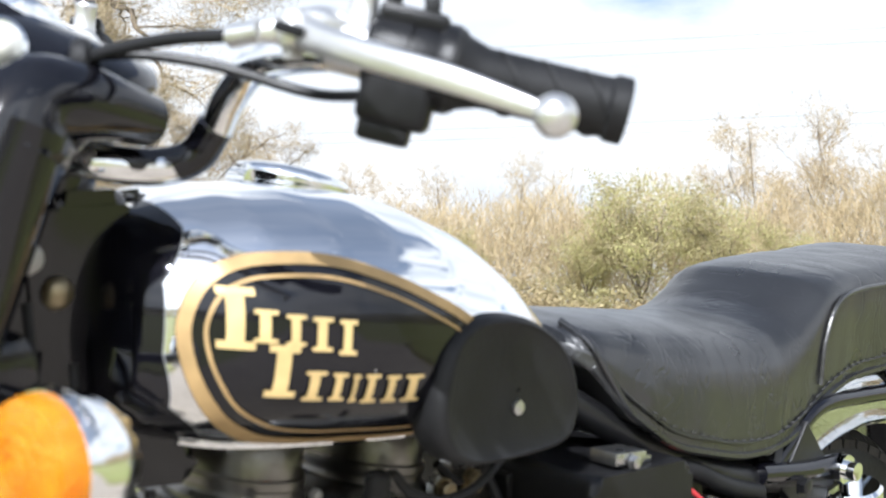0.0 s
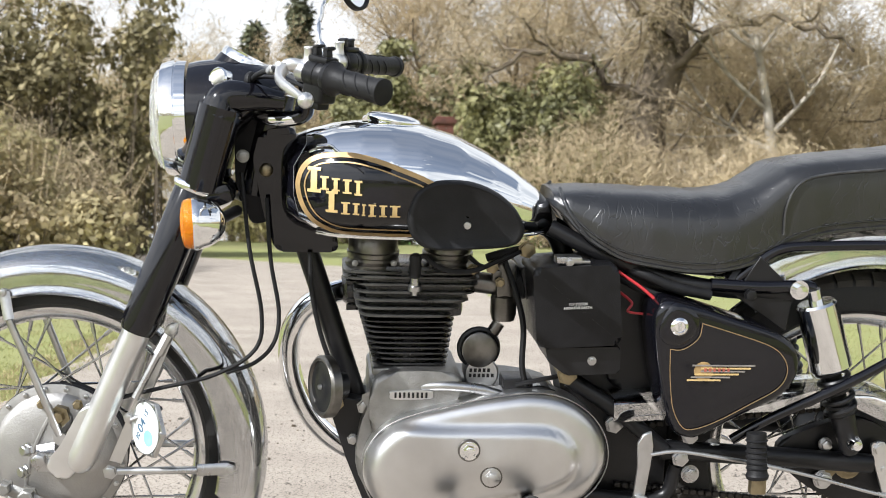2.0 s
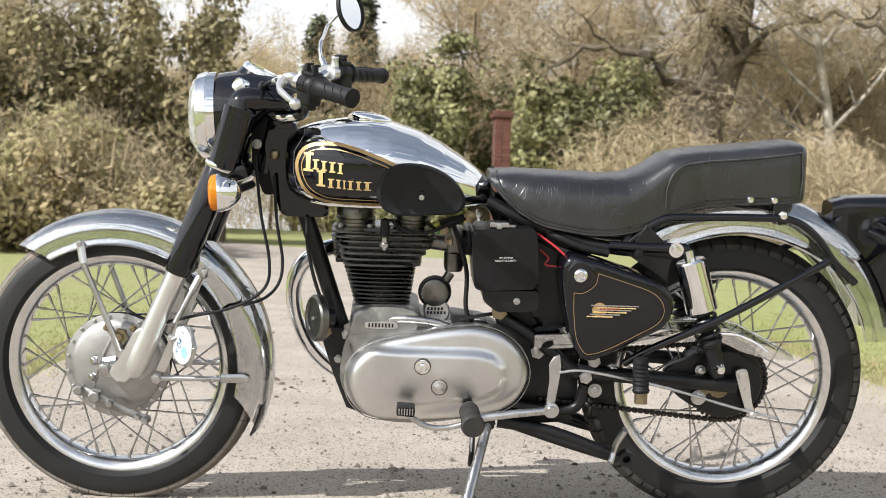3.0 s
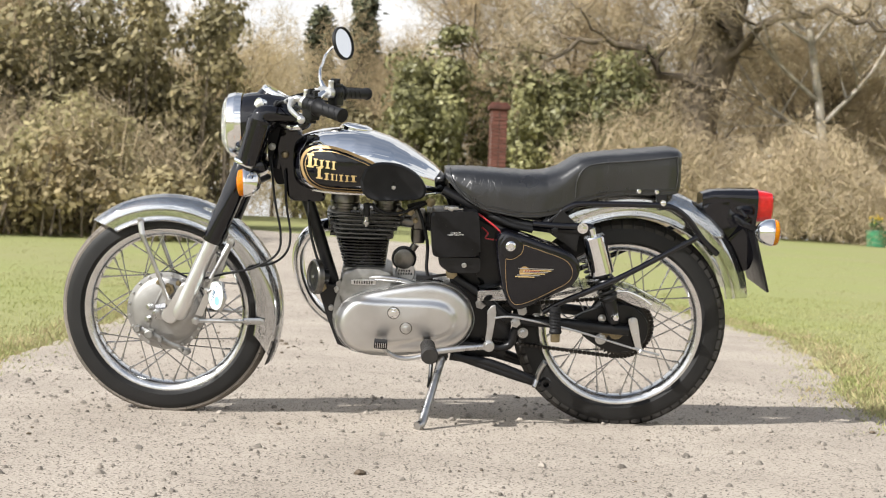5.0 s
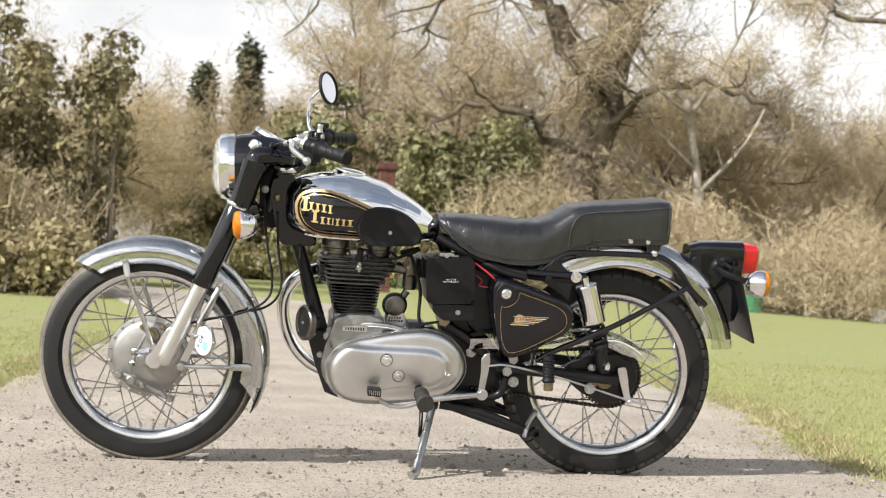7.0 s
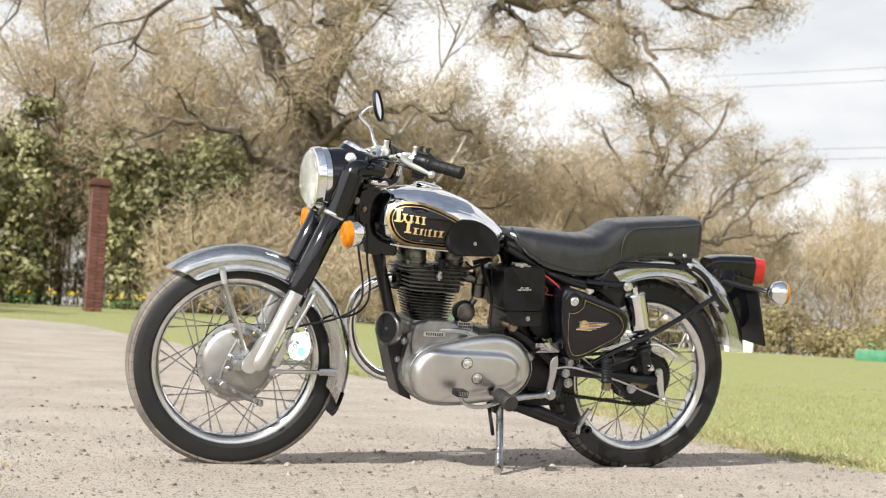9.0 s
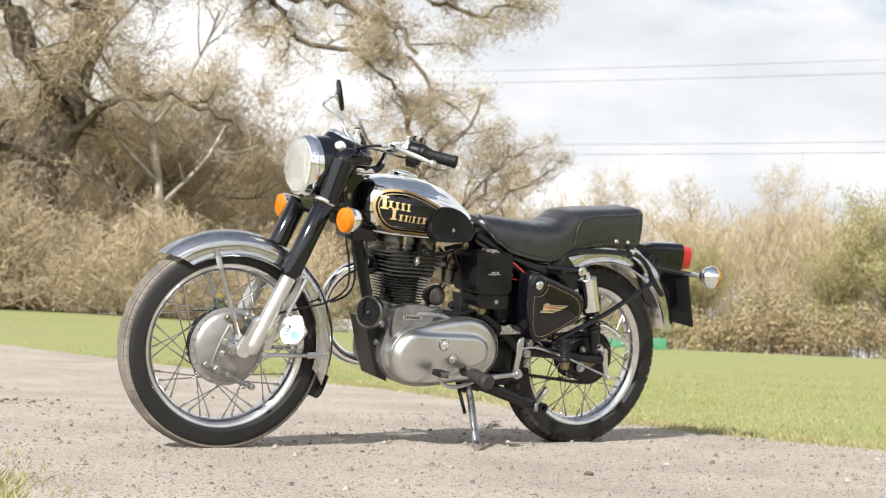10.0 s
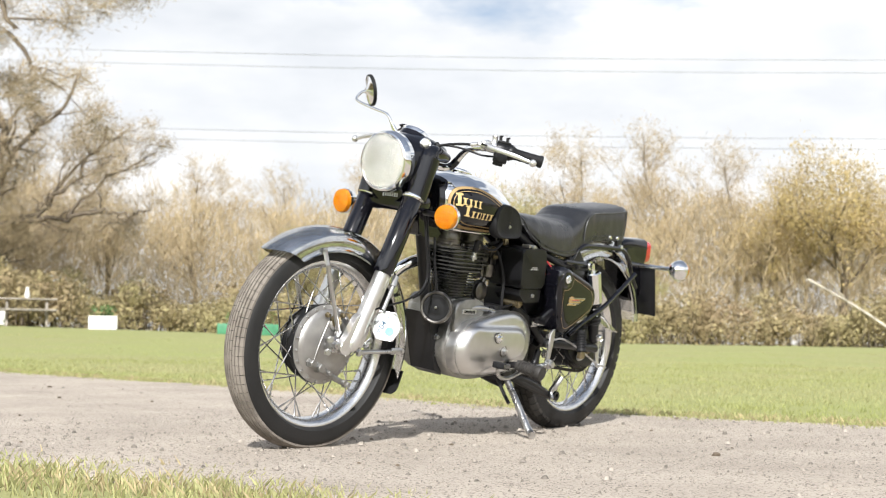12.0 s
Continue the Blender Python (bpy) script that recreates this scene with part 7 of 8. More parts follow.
def grow(rng, wood, twigs, buds, p, d, length, r, level, top, crook, up, leaf, nkids=5):
    """A branch with its side branches, down to the twigs that carry the buds."""
    n = 6 if level < 2 else 4 if level < top - 1 else 2 if level < top else 1
    pts, q, v = [p.copy()], p.copy(), d.normalized()
    for i in range(n):
        v = (v + Vector((rng.gauss(0, crook), rng.gauss(0, crook), rng.gauss(0, crook * 0.8) + up))).normalized()
        q = q + v * length / n
        pts.append(q.copy())
    if level < top - 1:
        limb(wood[0], wood[1], pts, r, r * 0.5, 7 if level == 0 else 5 if level == 1 else 4)
    else:
        limb(twigs[0], twigs[1], pts, max(r, 0.006), max(r * 0.4, 0.003), 3)
        sprout(rng, twigs, buds, pts, leaf)
    if level < top:
        for j in range(nkids if level else nkids + 2):
            t = rng.uniform(0.25 if level else 0.4, 1.0)
            i = min(len(pts) - 2, int(t * (len(pts) - 1)))
            base = pts[i].lerp(pts[i + 1], t * (len(pts) - 1) - i)
            side = Vector((rng.gauss(0, 1), rng.gauss(0, 1), rng.gauss(0, 0.5))).normalized()
            grow(rng, wood, twigs, buds, base, v * 0.55 + side * 0.85, length * rng.uniform(0.45, 0.72), r * (0.48 if level else 0.42) * (1.15 - 0.4 * t), level + 1, top, crook, up, leaf, nkids)


def tree(name, seed, height, r, label, bark=BARK, leafmat=BUDS, top=4, crook=0.16, up=0.05, leaf=(10, 0.05, 0.14, 1), nkids=5, guides=(), every=0.55):
    """Trunk and limbs, a crown of twigs and buds, rooted at its own origin. Guides are limbs with a course of their own."""
    rng = random.Random(seed)
    wood, twigs, buds = ([], []), ([], []), ([], [])
    if not guides:
        grow(rng, wood, twigs, buds, Vector((0, 0, -0.3)), Vector((0, 0, 1)), height * 0.55, r, 0, top, crook, up, leaf, nkids)
    for course, r0, r1, reach in guides:
        course = [Vector(c) for c in course]
        pts = []
        for i in range(len(course) - 1):
            for k in range(5):
                f = k / 5
                a, b = course[max(i - 1, 0)], course[min(i + 2, len(course) - 1)]
                c0, c1 = course[i], course[i + 1]
                pts.append(c0.lerp(c1, f) + (c1 - c0 + (a - b) / 3) * (f * (1 - f) * (0.5 - f)) + Vector((rng.gauss(0, 0.05), rng.gauss(0, 0.05), rng.gauss(0, 0.05))) * (0 if i + k == 0 else 0.6 + reach * 0.5))
        pts.append(course[-1])
        limb(wood[0], wood[1], pts, r0, r1, 9 if r0 > 0.15 else 6)
        run = 0.0
        for i in range(1, len(pts)):
            run += (pts[i] - pts[i - 1]).length
            if reach and run > every and i > 1:
                run = 0.0
                v = (pts[i] - pts[i - 1]).normalized()
                side = Vector((rng.gauss(0, 1), rng.gauss(0, 1), rng.gauss(0.1, 0.8))).normalized()
                rr = r0 + (r1 - r0) * i / len(pts)
                grow(rng, wood, twigs, buds, pts[i], v * 0.5 + side, reach * rng.uniform(0.6, 1.3), min(rr * 0.5, 0.07), 2, top, crook, up, leaf, nkids)
    root = tagged(new(name), label, "tree")
    from_lists("trunk", wood[0], wood[1], bark, root, smooth=True)
    from_lists("branchwork", twigs[0], twigs[1], TWIG, root, kind="stuff")
    tagged(from_lists("crown", buds[0], buds[1], leafmat, root), kind="stuff")
    return root


def stand(root, az, dist, scale=1.0, turn=0.0, squash=1.0):
    grown = 1.7 if az < 92 else 1.16
    dist, scale = dist * grown, scale * grown
    x, y = -1.6 + dist * math.cos(radians(az)), -3.4 + dist * math.sin(radians(az))
    root.location = (x, y, ground_z(x, y))
    root.rotation_euler = (0, 0, turn)
    root.scale = (scale, scale, scale * squash)
    return root


def again(src, az, dist, scale, turn, squash=1.0, label=""):
    ob = copy_thing(src, Matrix.Identity(4))
    stand(ob, az, dist, scale, turn, squash)
    if label:
        tagged(ob, label)
    return ob


# three bare thicket trees, repeated through the wood
kinds = [tree("tree", 21, 8.0, 0.12, "bare brown spring tree at the edge of the wood", top=4, crook=0.12, nkids=5, leaf=(10, 0.019, 0.16, 14)),
         tree("tree", 35, 7.5, 0.10, "bare brown spring tree at the edge of the wood", top=4, crook=0.15, up=0.08, nkids=5, leaf=(10, 0.019, 0.16, 14)),
         tree("tree", 48, 8.5, 0.10, "thin upright bare tree in the wood", top=4, crook=0.08, up=0.16, nkids=5, leaf=(10, 0.018, 0.15, 14))]
first = [True] * 3
for k in range(40):
    az = 57 + 56 * (k + rnd.uniform(-0.3, 0.3)) / 40
    dist = rnd.choice((33, 35, 38, 42))
    if 81.2 < az < 85 and dist < 37:
        dist = 39
    j = rnd.randrange(3)
    sc = rnd.uniform(0.85, 1.25) * (0.62 if az < 69 else 0.78 if 86 < az < 97 else 1.0)
    args = (az, dist + rnd.uniform(-1, 1), sc, rnd.uniform(0, 6.28), rnd.uniform(0.9, 1.15))
    if first[j]:
        first[j] = False
        tagged(stand(kinds[j], *args), group="trees of the wood")
    else:
        again(kinds[j], *args)

# taller trees behind the gap beside the oak
for az, dist, sc, turn in ((61.8, 46, 1.12, 0.7), (64.6, 45, 1.28, 2.1), (67.4, 46, 1.25, 4.4)):
    again(kinds[int(az) % 3], az, dist, sc, turn, 1.0)

# the far treeline, upright and even
for k in range(22):
    again(kinds[rnd.choice((1, 2, 2))], -12 + 70 * (k + rnd.uniform(-0.4, 0.4)) / 22, rnd.uniform(43, 49), rnd.uniform(0.66, 0.98), rnd.uniform(0, 6.28), rnd.uniform(0.9, 1.15))

# the big oak: a leaning trunk, a long limb over the grass, hanging side limbs
oak = tree("oak_tree", 7, 11, 0.6, "large old oak with heavy crooked limbs and bare twigs", leafmat=OAKTWIG, top=5, crook=0.26, up=0.0, leaf=(13, 0.014, 0.14, 14), nkids=4, every=0.5, guides=(
    (((-0.4, 0, -0.4), (-0.1, 0, 2.2), (0.5, 0.1, 4.6), (0.9, 0, 6.6), (1.1, 0.3, 9.0), (0.9, 0.6, 12.0)), 0.58, 0.22, 2.0),
    (((0.9, 0, 6.3), (1.9, -0.5, 7.9), (3.6, -1.0, 7.7), (5.2, -1.2, 7.0), (6.4, -1.5, 7.3), (7.6, -1.6, 7.6), (9.4, -2.0, 8.5), (10.8, -2.4, 8.8)), 0.26, 0.05, 1.5),
    (((4.0, -1.0, 7.5), (4.8, -1.4, 6.6), (5.2, -1.7, 5.9), (6.6, -2.0, 5.7), (7.2, -2.3, 5.0)), 0.10, 0.03, 1.0),
    (((5.6, -1.3, 7.1), (6.7, -1.7, 6.6), (7.4, -2.0, 6.4), (7.9, -2.3, 5.2), (8.6, -2.5, 4.6)), 0.09, 0.025, 1.0),
    (((7.6, -1.6, 7.6), (8.2, -2.1, 6.9), (9.3, -2.3, 6.8), (10.0, -2.6, 7.4)), 0.07, 0.025, 0.8),
    (((0.4, 0, 4.3), (-0.8, -0.6, 6.2), (-2.0, -1.0, 7.4), (-3.4, -1.4, 8.0), (-4.6, -1.9, 9.4)), 0.30, 0.08, 1.8),
    (((-1.6, -0.9, 7.0), (-3.2, -1.4, 6.9), (-4.6, -1.7, 7.2), (-6.4, -2.2, 6.2)), 0.16, 0.04, 1.6),
    (((0.9, 0, 6.8), (0.4, 0.8, 8.6), (-0.8, 1.5, 10.5)), 0.2, 0.08, 1.8),
    (((0.3, 0, 3.6), (1.5, -0.9, 4.6), (2.8, -1.4, 4.5), (4.0, -1.9, 3.8)), 0.12, 0.03, 1.3),
    (((0.0, 0, 2.8), (-1.2, -0.7, 3.9), (-2.5, -1.1, 4.0), (-3.4, -1.5, 3.3)), 0.11, 0.03, 1.3)))
stand(oak, 73.2, 29, 1.0, radians(-17))
oak2 = tree("oak_tree", 19, 8.6, 0.2, "spreading bare oak standing apart on the grass edge", leafmat=OAKTWIG, top=5, crook=0.27, up=0.02, leaf=(8, 0.0105, 0.13, 16), nkids=4, every=0.34, guides=(
    (((0, 0, -0.3), (0.1, 0, 2.0), (0.0, 0, 4.2), (0.3, 0.1, 6.0), (-0.2, 0, 7.8)), 0.2, 0.07, 1.3),
    (((0.0, 0, 3.9), (0.7, 0.3, 5.6), (1.9, 0.3, 6.6), (2.5, 0.4, 8.0)), 0.11, 0.04, 1.2),
    (((0.05, 0, 3.0), (1.3, -0.3, 3.5), (2.6, -0.4, 4.6), (3.3, -0.5, 6.2)), 0.11, 0.035, 1.2),
    (((0.7, -0.2, 3.2), (2.2, -0.6, 3.3), (3.3, -0.8, 3.6), (4.0, -1.0, 3.4), (4.6, -1.2, 3.6)), 0.085, 0.025, 0.9),
    (((0.0, 0, 3.4), (-1.1, -0.4, 4.3), (-2.0, -0.6, 4.6), (-2.7, -0.8, 5.6)), 0.10, 0.03, 1.1),
    (((0.0, 0, 4.4), (-0.9, 0.5, 5.6), (-1.6, 0.8, 7.0)), 0.09, 0.03, 1.2),
    (((0.0, 0, 2.7), (-0.9, -0.7, 3.3), (-1.8, -1.1, 3.2)), 0.06, 0.02, 0.9),
    (((1.3, -0.3, 3.5), (2.6, 0.3, 5.2), (3.9, 0.3, 6.2)), 0.07, 0.03, 1.1),
    (((2.2, -0.6, 3.3), (3.4, -0.2, 4.7), (4.6, -0.3, 5.4)), 0.06, 0.025, 1.0),
    (((0.15, 0, 5.0), (0.5, 0.9, 6.4), (1.0, 1.4, 7.4)), 0.08, 0.03, 1.2)))
stand(oak2, 57.4, 36, 0.86, radians(-34))
birch = tree("birch_tree", 5, 9, 0.15, "pale barked birch at the wood's edge", bark=BIRCH, top=4, crook=0.06, up=0.1, leaf=(11, 0.015, 0.15, 13), nkids=4)
stand(birch, 67.6, 30, 1.0)
for az, d, s, w in ((63.0, 38, 0.75, 2.0), (27.0, 42, 0.62, 1.0), (31.5, 44, 0.7, 3.0), (12.5, 43, 0.66, 5.0)):
    again(birch, az, d, s, w)
willow = tree("willow_tree", 77, 9.5, 0.16, "upright tree in fresh yellow-brown spring leaf", leafmat=YELLOW, top=4, crook=0.12, up=0.12, leaf=(18, 0.06, 0.24, 1.6), nkids=5)
stand(willow, 20.8, 41, 0.88)
again(willow, 23.6, 42, 0.66, 2.1)
again(willow, 11.0, 44, 0.72, 4.0)
sallow = tree("sallow_bush", 83, 6.5, 0.09, "upright sallow bush in pale green spring leaf", leafmat=PALEGREEN, top=4, crook=0.1, up=0.16, leaf=(15, 0.05, 0.2, 1.8), nkids=5)
stand(sallow, 36.3, 39, 0.92)
for az, d, s, w in ((33.6, 38, 0.78, 2.0), (39.0, 40, 0.66, 4.0), (30.0, 39, 0.6, 1.0), (44.6, 40, 0.6, 3.0), (15.0, 39, 0.62, 5.0)):
    again(sallow, az, d, s, w)


def thicket(name, az0, az1, d0, d1, h0, h1, count, leafmat, label, category, size, stems=True, seed=1, sliver=0.0, clumpy=False):
    """A belt of undergrowth: arching stems and many small leaves, uneven at the top."""
    rng = random.Random(seed)
    V, Fs, V2, F2 = [], [], [], []
    far = 1.46 if az1 <= 92 or az0 < 60 else 1.0
    d0, d1, h0, h1, size = d0 * far, d1 * far, h0 * far, h1 * far, size * far
    for k in range(count):
        a = rng.uniform(az0, az1)
        d = rng.uniform(d0, d1)
        x, y = -0.8 + d * math.cos(radians(a)), -3.4 + d * math.sin(radians(a))
        if abs(a - 83.0) < 1.5 and d < 36.5:
            continue
        if edge_l(y) - 0.5 < x < edge_r(y) + 0.5 and y < 24:
            continue
        lump = 0.58 + 0.62 * noise.noise(Vector((a * 0.35, d * 0.12, seed))) + 0.3 * noise.noise(Vector((a * 1.3, d * 0.4, seed + 3)))
        h = (h0 + (h1 - h0) * max(0.0, lump)) * (0.75 + 0.25 * (d - d0) / max(0.1, d1 - d0))
        z0 = ground_z(x, y)
        if stems and k % 2 == 0:
            p = Vector((x + rng.gauss(0, 0.2), y + rng.gauss(0, 0.2), z0 + h * rng.uniform(0.0, 0.75)))
            v = Vector((rng.gauss(0, 0.55), rng.gauss(0, 0.55), rng.uniform(0.1, 1))).normalized() * rng.uniform(0.5, 1.1) * (0.5 + 0.18 * h)
            limb(V2, F2, [p, p + v], 0.004 + 0.0022 * h, 0.002 + 0.001 * h, 3)
        for _ in range(6):
            c = Vector((x + rng.gauss(0, 0.25), y + rng.gauss(0, 0.25), z0 + h * rng.random() ** 0.8))
            if clumpy and noise.noise(c * 0.75) + 0.5 * noise.noise(c * 1.9) < 0.02:
                continue
            s = size * rng.uniform(0.6, 1.4)
            u, w = Vector((rng.gauss(0, 1), rng.gauss(0, 1), rng.gauss(0, 1))).normalized() * s, Vector((rng.gauss(0, 1), rng.gauss(0, 1), rng.gauss(0, 1))).normalized() * s
            if sliver:
                u, w = Vector((rng.gauss(0, sliver), rng.gauss(0, sliver), 1)).normalized() * s * 4.5 * rng.choice((-1, 1)), w * 0.21
            b = len(V)
            V.extend([tuple(c), tuple(c + u), tuple(c + u * 0.7 + w * 0.8), tuple(c + w * 0.5)])
            Fs.append((b, b + 1, b + 2, b + 3))
    root = tagged(new(name), label, category, kind="stuff")
    tagged(from_lists("foliage", V, Fs, leafmat, root), kind="stuff")
    if V2:
        tagged(from_lists("stemwork", V2, F2, TWIG, root), kind="stuff")
    return root


def mass(name, az0, az1, d0, d1, h0, h1, clumps, per, r, size, leafmat, label, category, seed, rise=0.75):
    """Evergreen or bramble growth built up of leafy clumps, hollow and dark between them, with an uneven top."""
    rng = random.Random(seed)
    V, Fs, V2, F2 = [], [], [], []
    for _ in range(clumps):
        a, d = rng.uniform(az0, az1), rng.uniform(d0, d1)
        x, y = -0.8 + d * math.cos(radians(a)), -3.4 + d * math.sin(radians(a))
        if abs(a - 83.2) < 1.3 and d < 51:
            continue
        if edge_l(y) - 0.5 < x < edge_r(y) + 0.5 and y < 24:
            continue
        lump = 0.5 + 0.75 * noise.noise(Vector((a * 0.42, d * 0.1, seed))) + 0.35 * noise.noise(Vector((a * 1.4, d * 0.3, seed + 3)))
        h = (h0 + (h1 - h0) * max(0.0, lump)) * (0.7 + 0.3 * (d - d0) / max(0.1, d1 - d0))
        c = Vector((x, y, ground_z(x, y) + h * rng.random() ** rise))
        rad = r * rng.uniform(0.55, 1.35)
        tall = rng.uniform(0.7, 1.1)
        limb(V2, F2, [Vector((x + rng.gauss(0, 0.2), y + rng.gauss(0, 0.2), ground_z(x, y))), c + Vector((0, 0, 0.2))], 0.02 + 0.01 * rad, 0.008, 4)
        for _ in range(per):
            n = Vector((rng.gauss(0, 1), rng.gauss(0, 1), rng.gauss(0.25, 1))).normalized()
            p = c + Vector((n.x, n.y, n.z * tall)) * rad * rng.uniform(0.72, 1.06)
            n = (n + Vector((rng.gauss(0, 0.45), rng.gauss(0, 0.45), rng.gauss(0.1, 0.45)))).normalized()
            u = n.orthogonal().normalized()
            w = n.cross(u)
            q = rng.uniform(0, 6.28)
            s = size * rng.uniform(0.6, 1.4)
            e, f = (u * math.cos(q) + w * math.sin(q)) * s, (w * math.cos(q) - u * math.sin(q)) * s * 0.55
            b = len(V)
            V.extend([tuple(p - e), tuple(p - f), tuple(p + e), tuple(p + f)])
            Fs.append((b, b + 1, b + 2, b + 3))
    root = tagged(new(name), label, category, kind="stuff")
    tagged(from_lists("foliage", V, Fs, leafmat, root), kind="stuff")
    tagged(from_lists("stemwork", V2, F2, BARK, root), kind="stuff")
    return root


def conifer(seed, height, width, label):
    """A narrow dark evergreen: a trunk with many short drooping sprays."""
    rng = random.Random(seed)
    wood, leaf = ([], []), ([], [])
    limb(wood[0], wood[1], [Vector((0, 0, -0.3)), Vector((0.1, 0, height * 0.5)), Vector((0, 0, height))], 0.16, 0.03, 7)
    for _ in range(1500):
        t = rng.random() ** 1.15
        a = rng.uniform(0, 6.2832)
        reach = width * (1 - t) ** 0.55 * rng.uniform(0.35, 1.05) * (1 + 0.4 * noise.noise(Vector((math.cos(a) * 1.5, math.sin(a) * 1.5, t * 7))))
        p = Vector((reach * math.cos(a), reach * math.sin(a), 0.6 + t * (height - 0.6)))
        for _ in range(4):
            q = p + Vector((rng.gauss(0, 0.12), rng.gauss(0, 0.12), rng.gauss(0, 0.14)))
            e = Vector((math.cos(a) + rng.gauss(0, 0.5), math.sin(a) + rng.gauss(0, 0.5), rng.gauss(-0.2, 0.5))).normalized() * rng.uniform(0.12, 0.26)
            f = e.orthogonal().normalized() * 0.07
            b = len(leaf[0])
            leaf[0].extend([tuple(q - f), tuple(q + e), tuple(q + f)])
            leaf[1].append((b, b + 1, b + 2))
    root = tagged(new("conifer_tree"), label, "tree")
    from_lists("trunk", wood[0], wood[1], BARK, root, smooth=True)
    tagged(from_lists("crown", leaf[0], leaf[1], YEW, root), kind="stuff")
    return root


mass("bramble_hedge", 90, 116, 20.5, 26, 0.7, 3.0, 520, 120, 0.42, 0.062, BRAMBLE, "tangled green and brown bramble bank", "hedge", 2)
thicket("bramble_hedge", 90, 116, 21.5, 26.5, 0.9, 3.6, 5600, TWIG, "dry brown stems over the bramble bank", "hedge", 0.05, seed=22, sliver=1.3)
mass("bramble_hedge", 57, 92, 47, 53, 0.7, 2.6, 620, 120, 0.6, 0.075, FARHEDGE, "low bramble hedge under the oaks", "hedge", 3)
mass("bramble_hedge", -25, 60, 51, 57, 0.6, 2.6, 1300, 120, 0.62, 0.075, FARHEDGE, "low green hedge along the far grass", "hedge", 4)
mass("evergreen_bushes", 75.8, 87.0, 46, 51.5, 4.4, 9.0, 620, 130, 0.62, 0.12, HOLLY, "dark glossy evergreen bushes", "bush", 5, 0.85)
mass("evergreen_bushes", 86.5, 91, 50, 55, 2.6, 6.4, 200, 120, 0.62, 0.12, IVY, "dark ivy-grown bushes at the wood's edge", "bush", 15, 0.85)
mass("evergreen_bushes", 94, 117, 27.5, 31, 2.5, 8.0, 520, 110, 0.5, 0.085, IVY, "ivy-dark evergreen bushes", "bush", 6, 0.85)
stand(conifer(31, 6.4, 0.42, "narrow dark conifer at the wood's edge"), 88.1, 36)
stand(conifer(32, 5.8, 0.5, "narrow dark conifer at the wood's edge"), 90.0, 36.5)
thicket("far_woods", -30, 57, 46, 54, 3.6, 7.2, 26000, BUDS, "bare brown far woodland", "woodland", 0.115, seed=7, sliver=0.6)
thicket("far_woods", 57, 118, 42, 54, 3.5, 8.5, 17500, BUDS, "bare brown woodland behind the oaks", "woodland", 0.11, seed=8, sliver=0.7)
thicket("far_woods", 118, 330, 36, 46, 2.0, 5.5, 9000, BRAMBLE, "woodland round the rest of the park", "woodland", 0.26, seed=9, stems=False)

thicket("dead_brush", 61, 80, 29.5, 33.5, 0.8, 4.4, 7400, TWIG, "tangle of dry brown brushwood round the oak", "brush", 0.06, seed=12, sliver=1.6)

# overhead wires
for e, h in ((12.45, 0), (11.9, 0), (9.05, 0), (8.6, 0)):
    d0 = 95.0
    bm = bmesh.new()
    pts = []
    for k in range(17):
        s = -1 + k / 8
        c = Vector((-0.8, -3.4, 0)) + d0 * Vector((math.cos(radians(34)), math.sin(radians(34)), 0)) + s * 120 * Vector((math.sin(radians(34)), -math.cos(radians(34)), 0))
        pts.append((c.x, c.y, 0.4 + d0 * math.tan(radians(e)) + 3.2 * s * s - 1.1 * s))
    tube(bm, pts, 0.017, 5, False)
    part("overhead_wire", bm, STEEL, None, "thin grey overhead power line")
for ob in [o for o in scene.objects if o.name.startswith("overhead_wire")]:
    tagged(ob, category="power line", group="overhead wires", kind="structure")

# gate pillar of red brick
BRICK = mat("weathered_red_brick", (0.15, 0.062, 0.047), 0.85, 0, 0.2, 6, 0.6, 60, color2=(0.085, 0.042, 0.034), spec=0.2, rand=0.2)
MORTAR = mat("mortar", (0.24, 0.2, 0.17), 0.95, 0, 0.2, 8, 0.5, 60)
px, py = -0.25 + 37 * math.cos(radians(83.3)), -3.6 + 37 * math.sin(radians(83.3))
pz = ground_z(px, py)
pillar = tagged(new("gate_pillar"), "weathered red brick gate pillar with a stone cap", "pillar")
pillar.location, pillar.scale = (px, py, pz), (1.42, 1.42, 1.42)
bm = bmesh.new()
box(bm, (0, 0, 1.2), (0.30, 0.30, 2.4), 0.004)
part("core", bm, MORTAR, pillar)
bm = bmesh.new()
box(bm, (0, 0, 0), (0.15, 0.102, 0.065), 0.004, seg=1)
first_brick = part("brick", bm, BRICK, pillar)
first_brick.matrix_basis = pose(-0.08, -0.115, 0.04)
for c in range(1, 64):
    row, col = divmod(c, 2)
    same("brick", first_brick, pillar, pose(-0.08 + 0.16 * col + (0.0), -0.115, 0.04 + 0.0755 * row))
for row in range(32):
    same("brick", first_brick, pillar, pose(-0.115, -0.02 + 0.12, 0.04 + 0.0755 * row, 0, 0, 90))
    same("brick", first_brick, pillar, pose(0.115, 0.1, 0.04 + 0.0755 * row, 0, 0, 90))
bm = bmesh.new()
box(bm, (0, 0, 2.47), (0.42, 0.42, 0.09), 0.02)
box(bm, (0, 0, 2.54), (0.34, 0.34, 0.06), 0.02)
part("cap", bm, BRICK, pillar, "flat capstone")

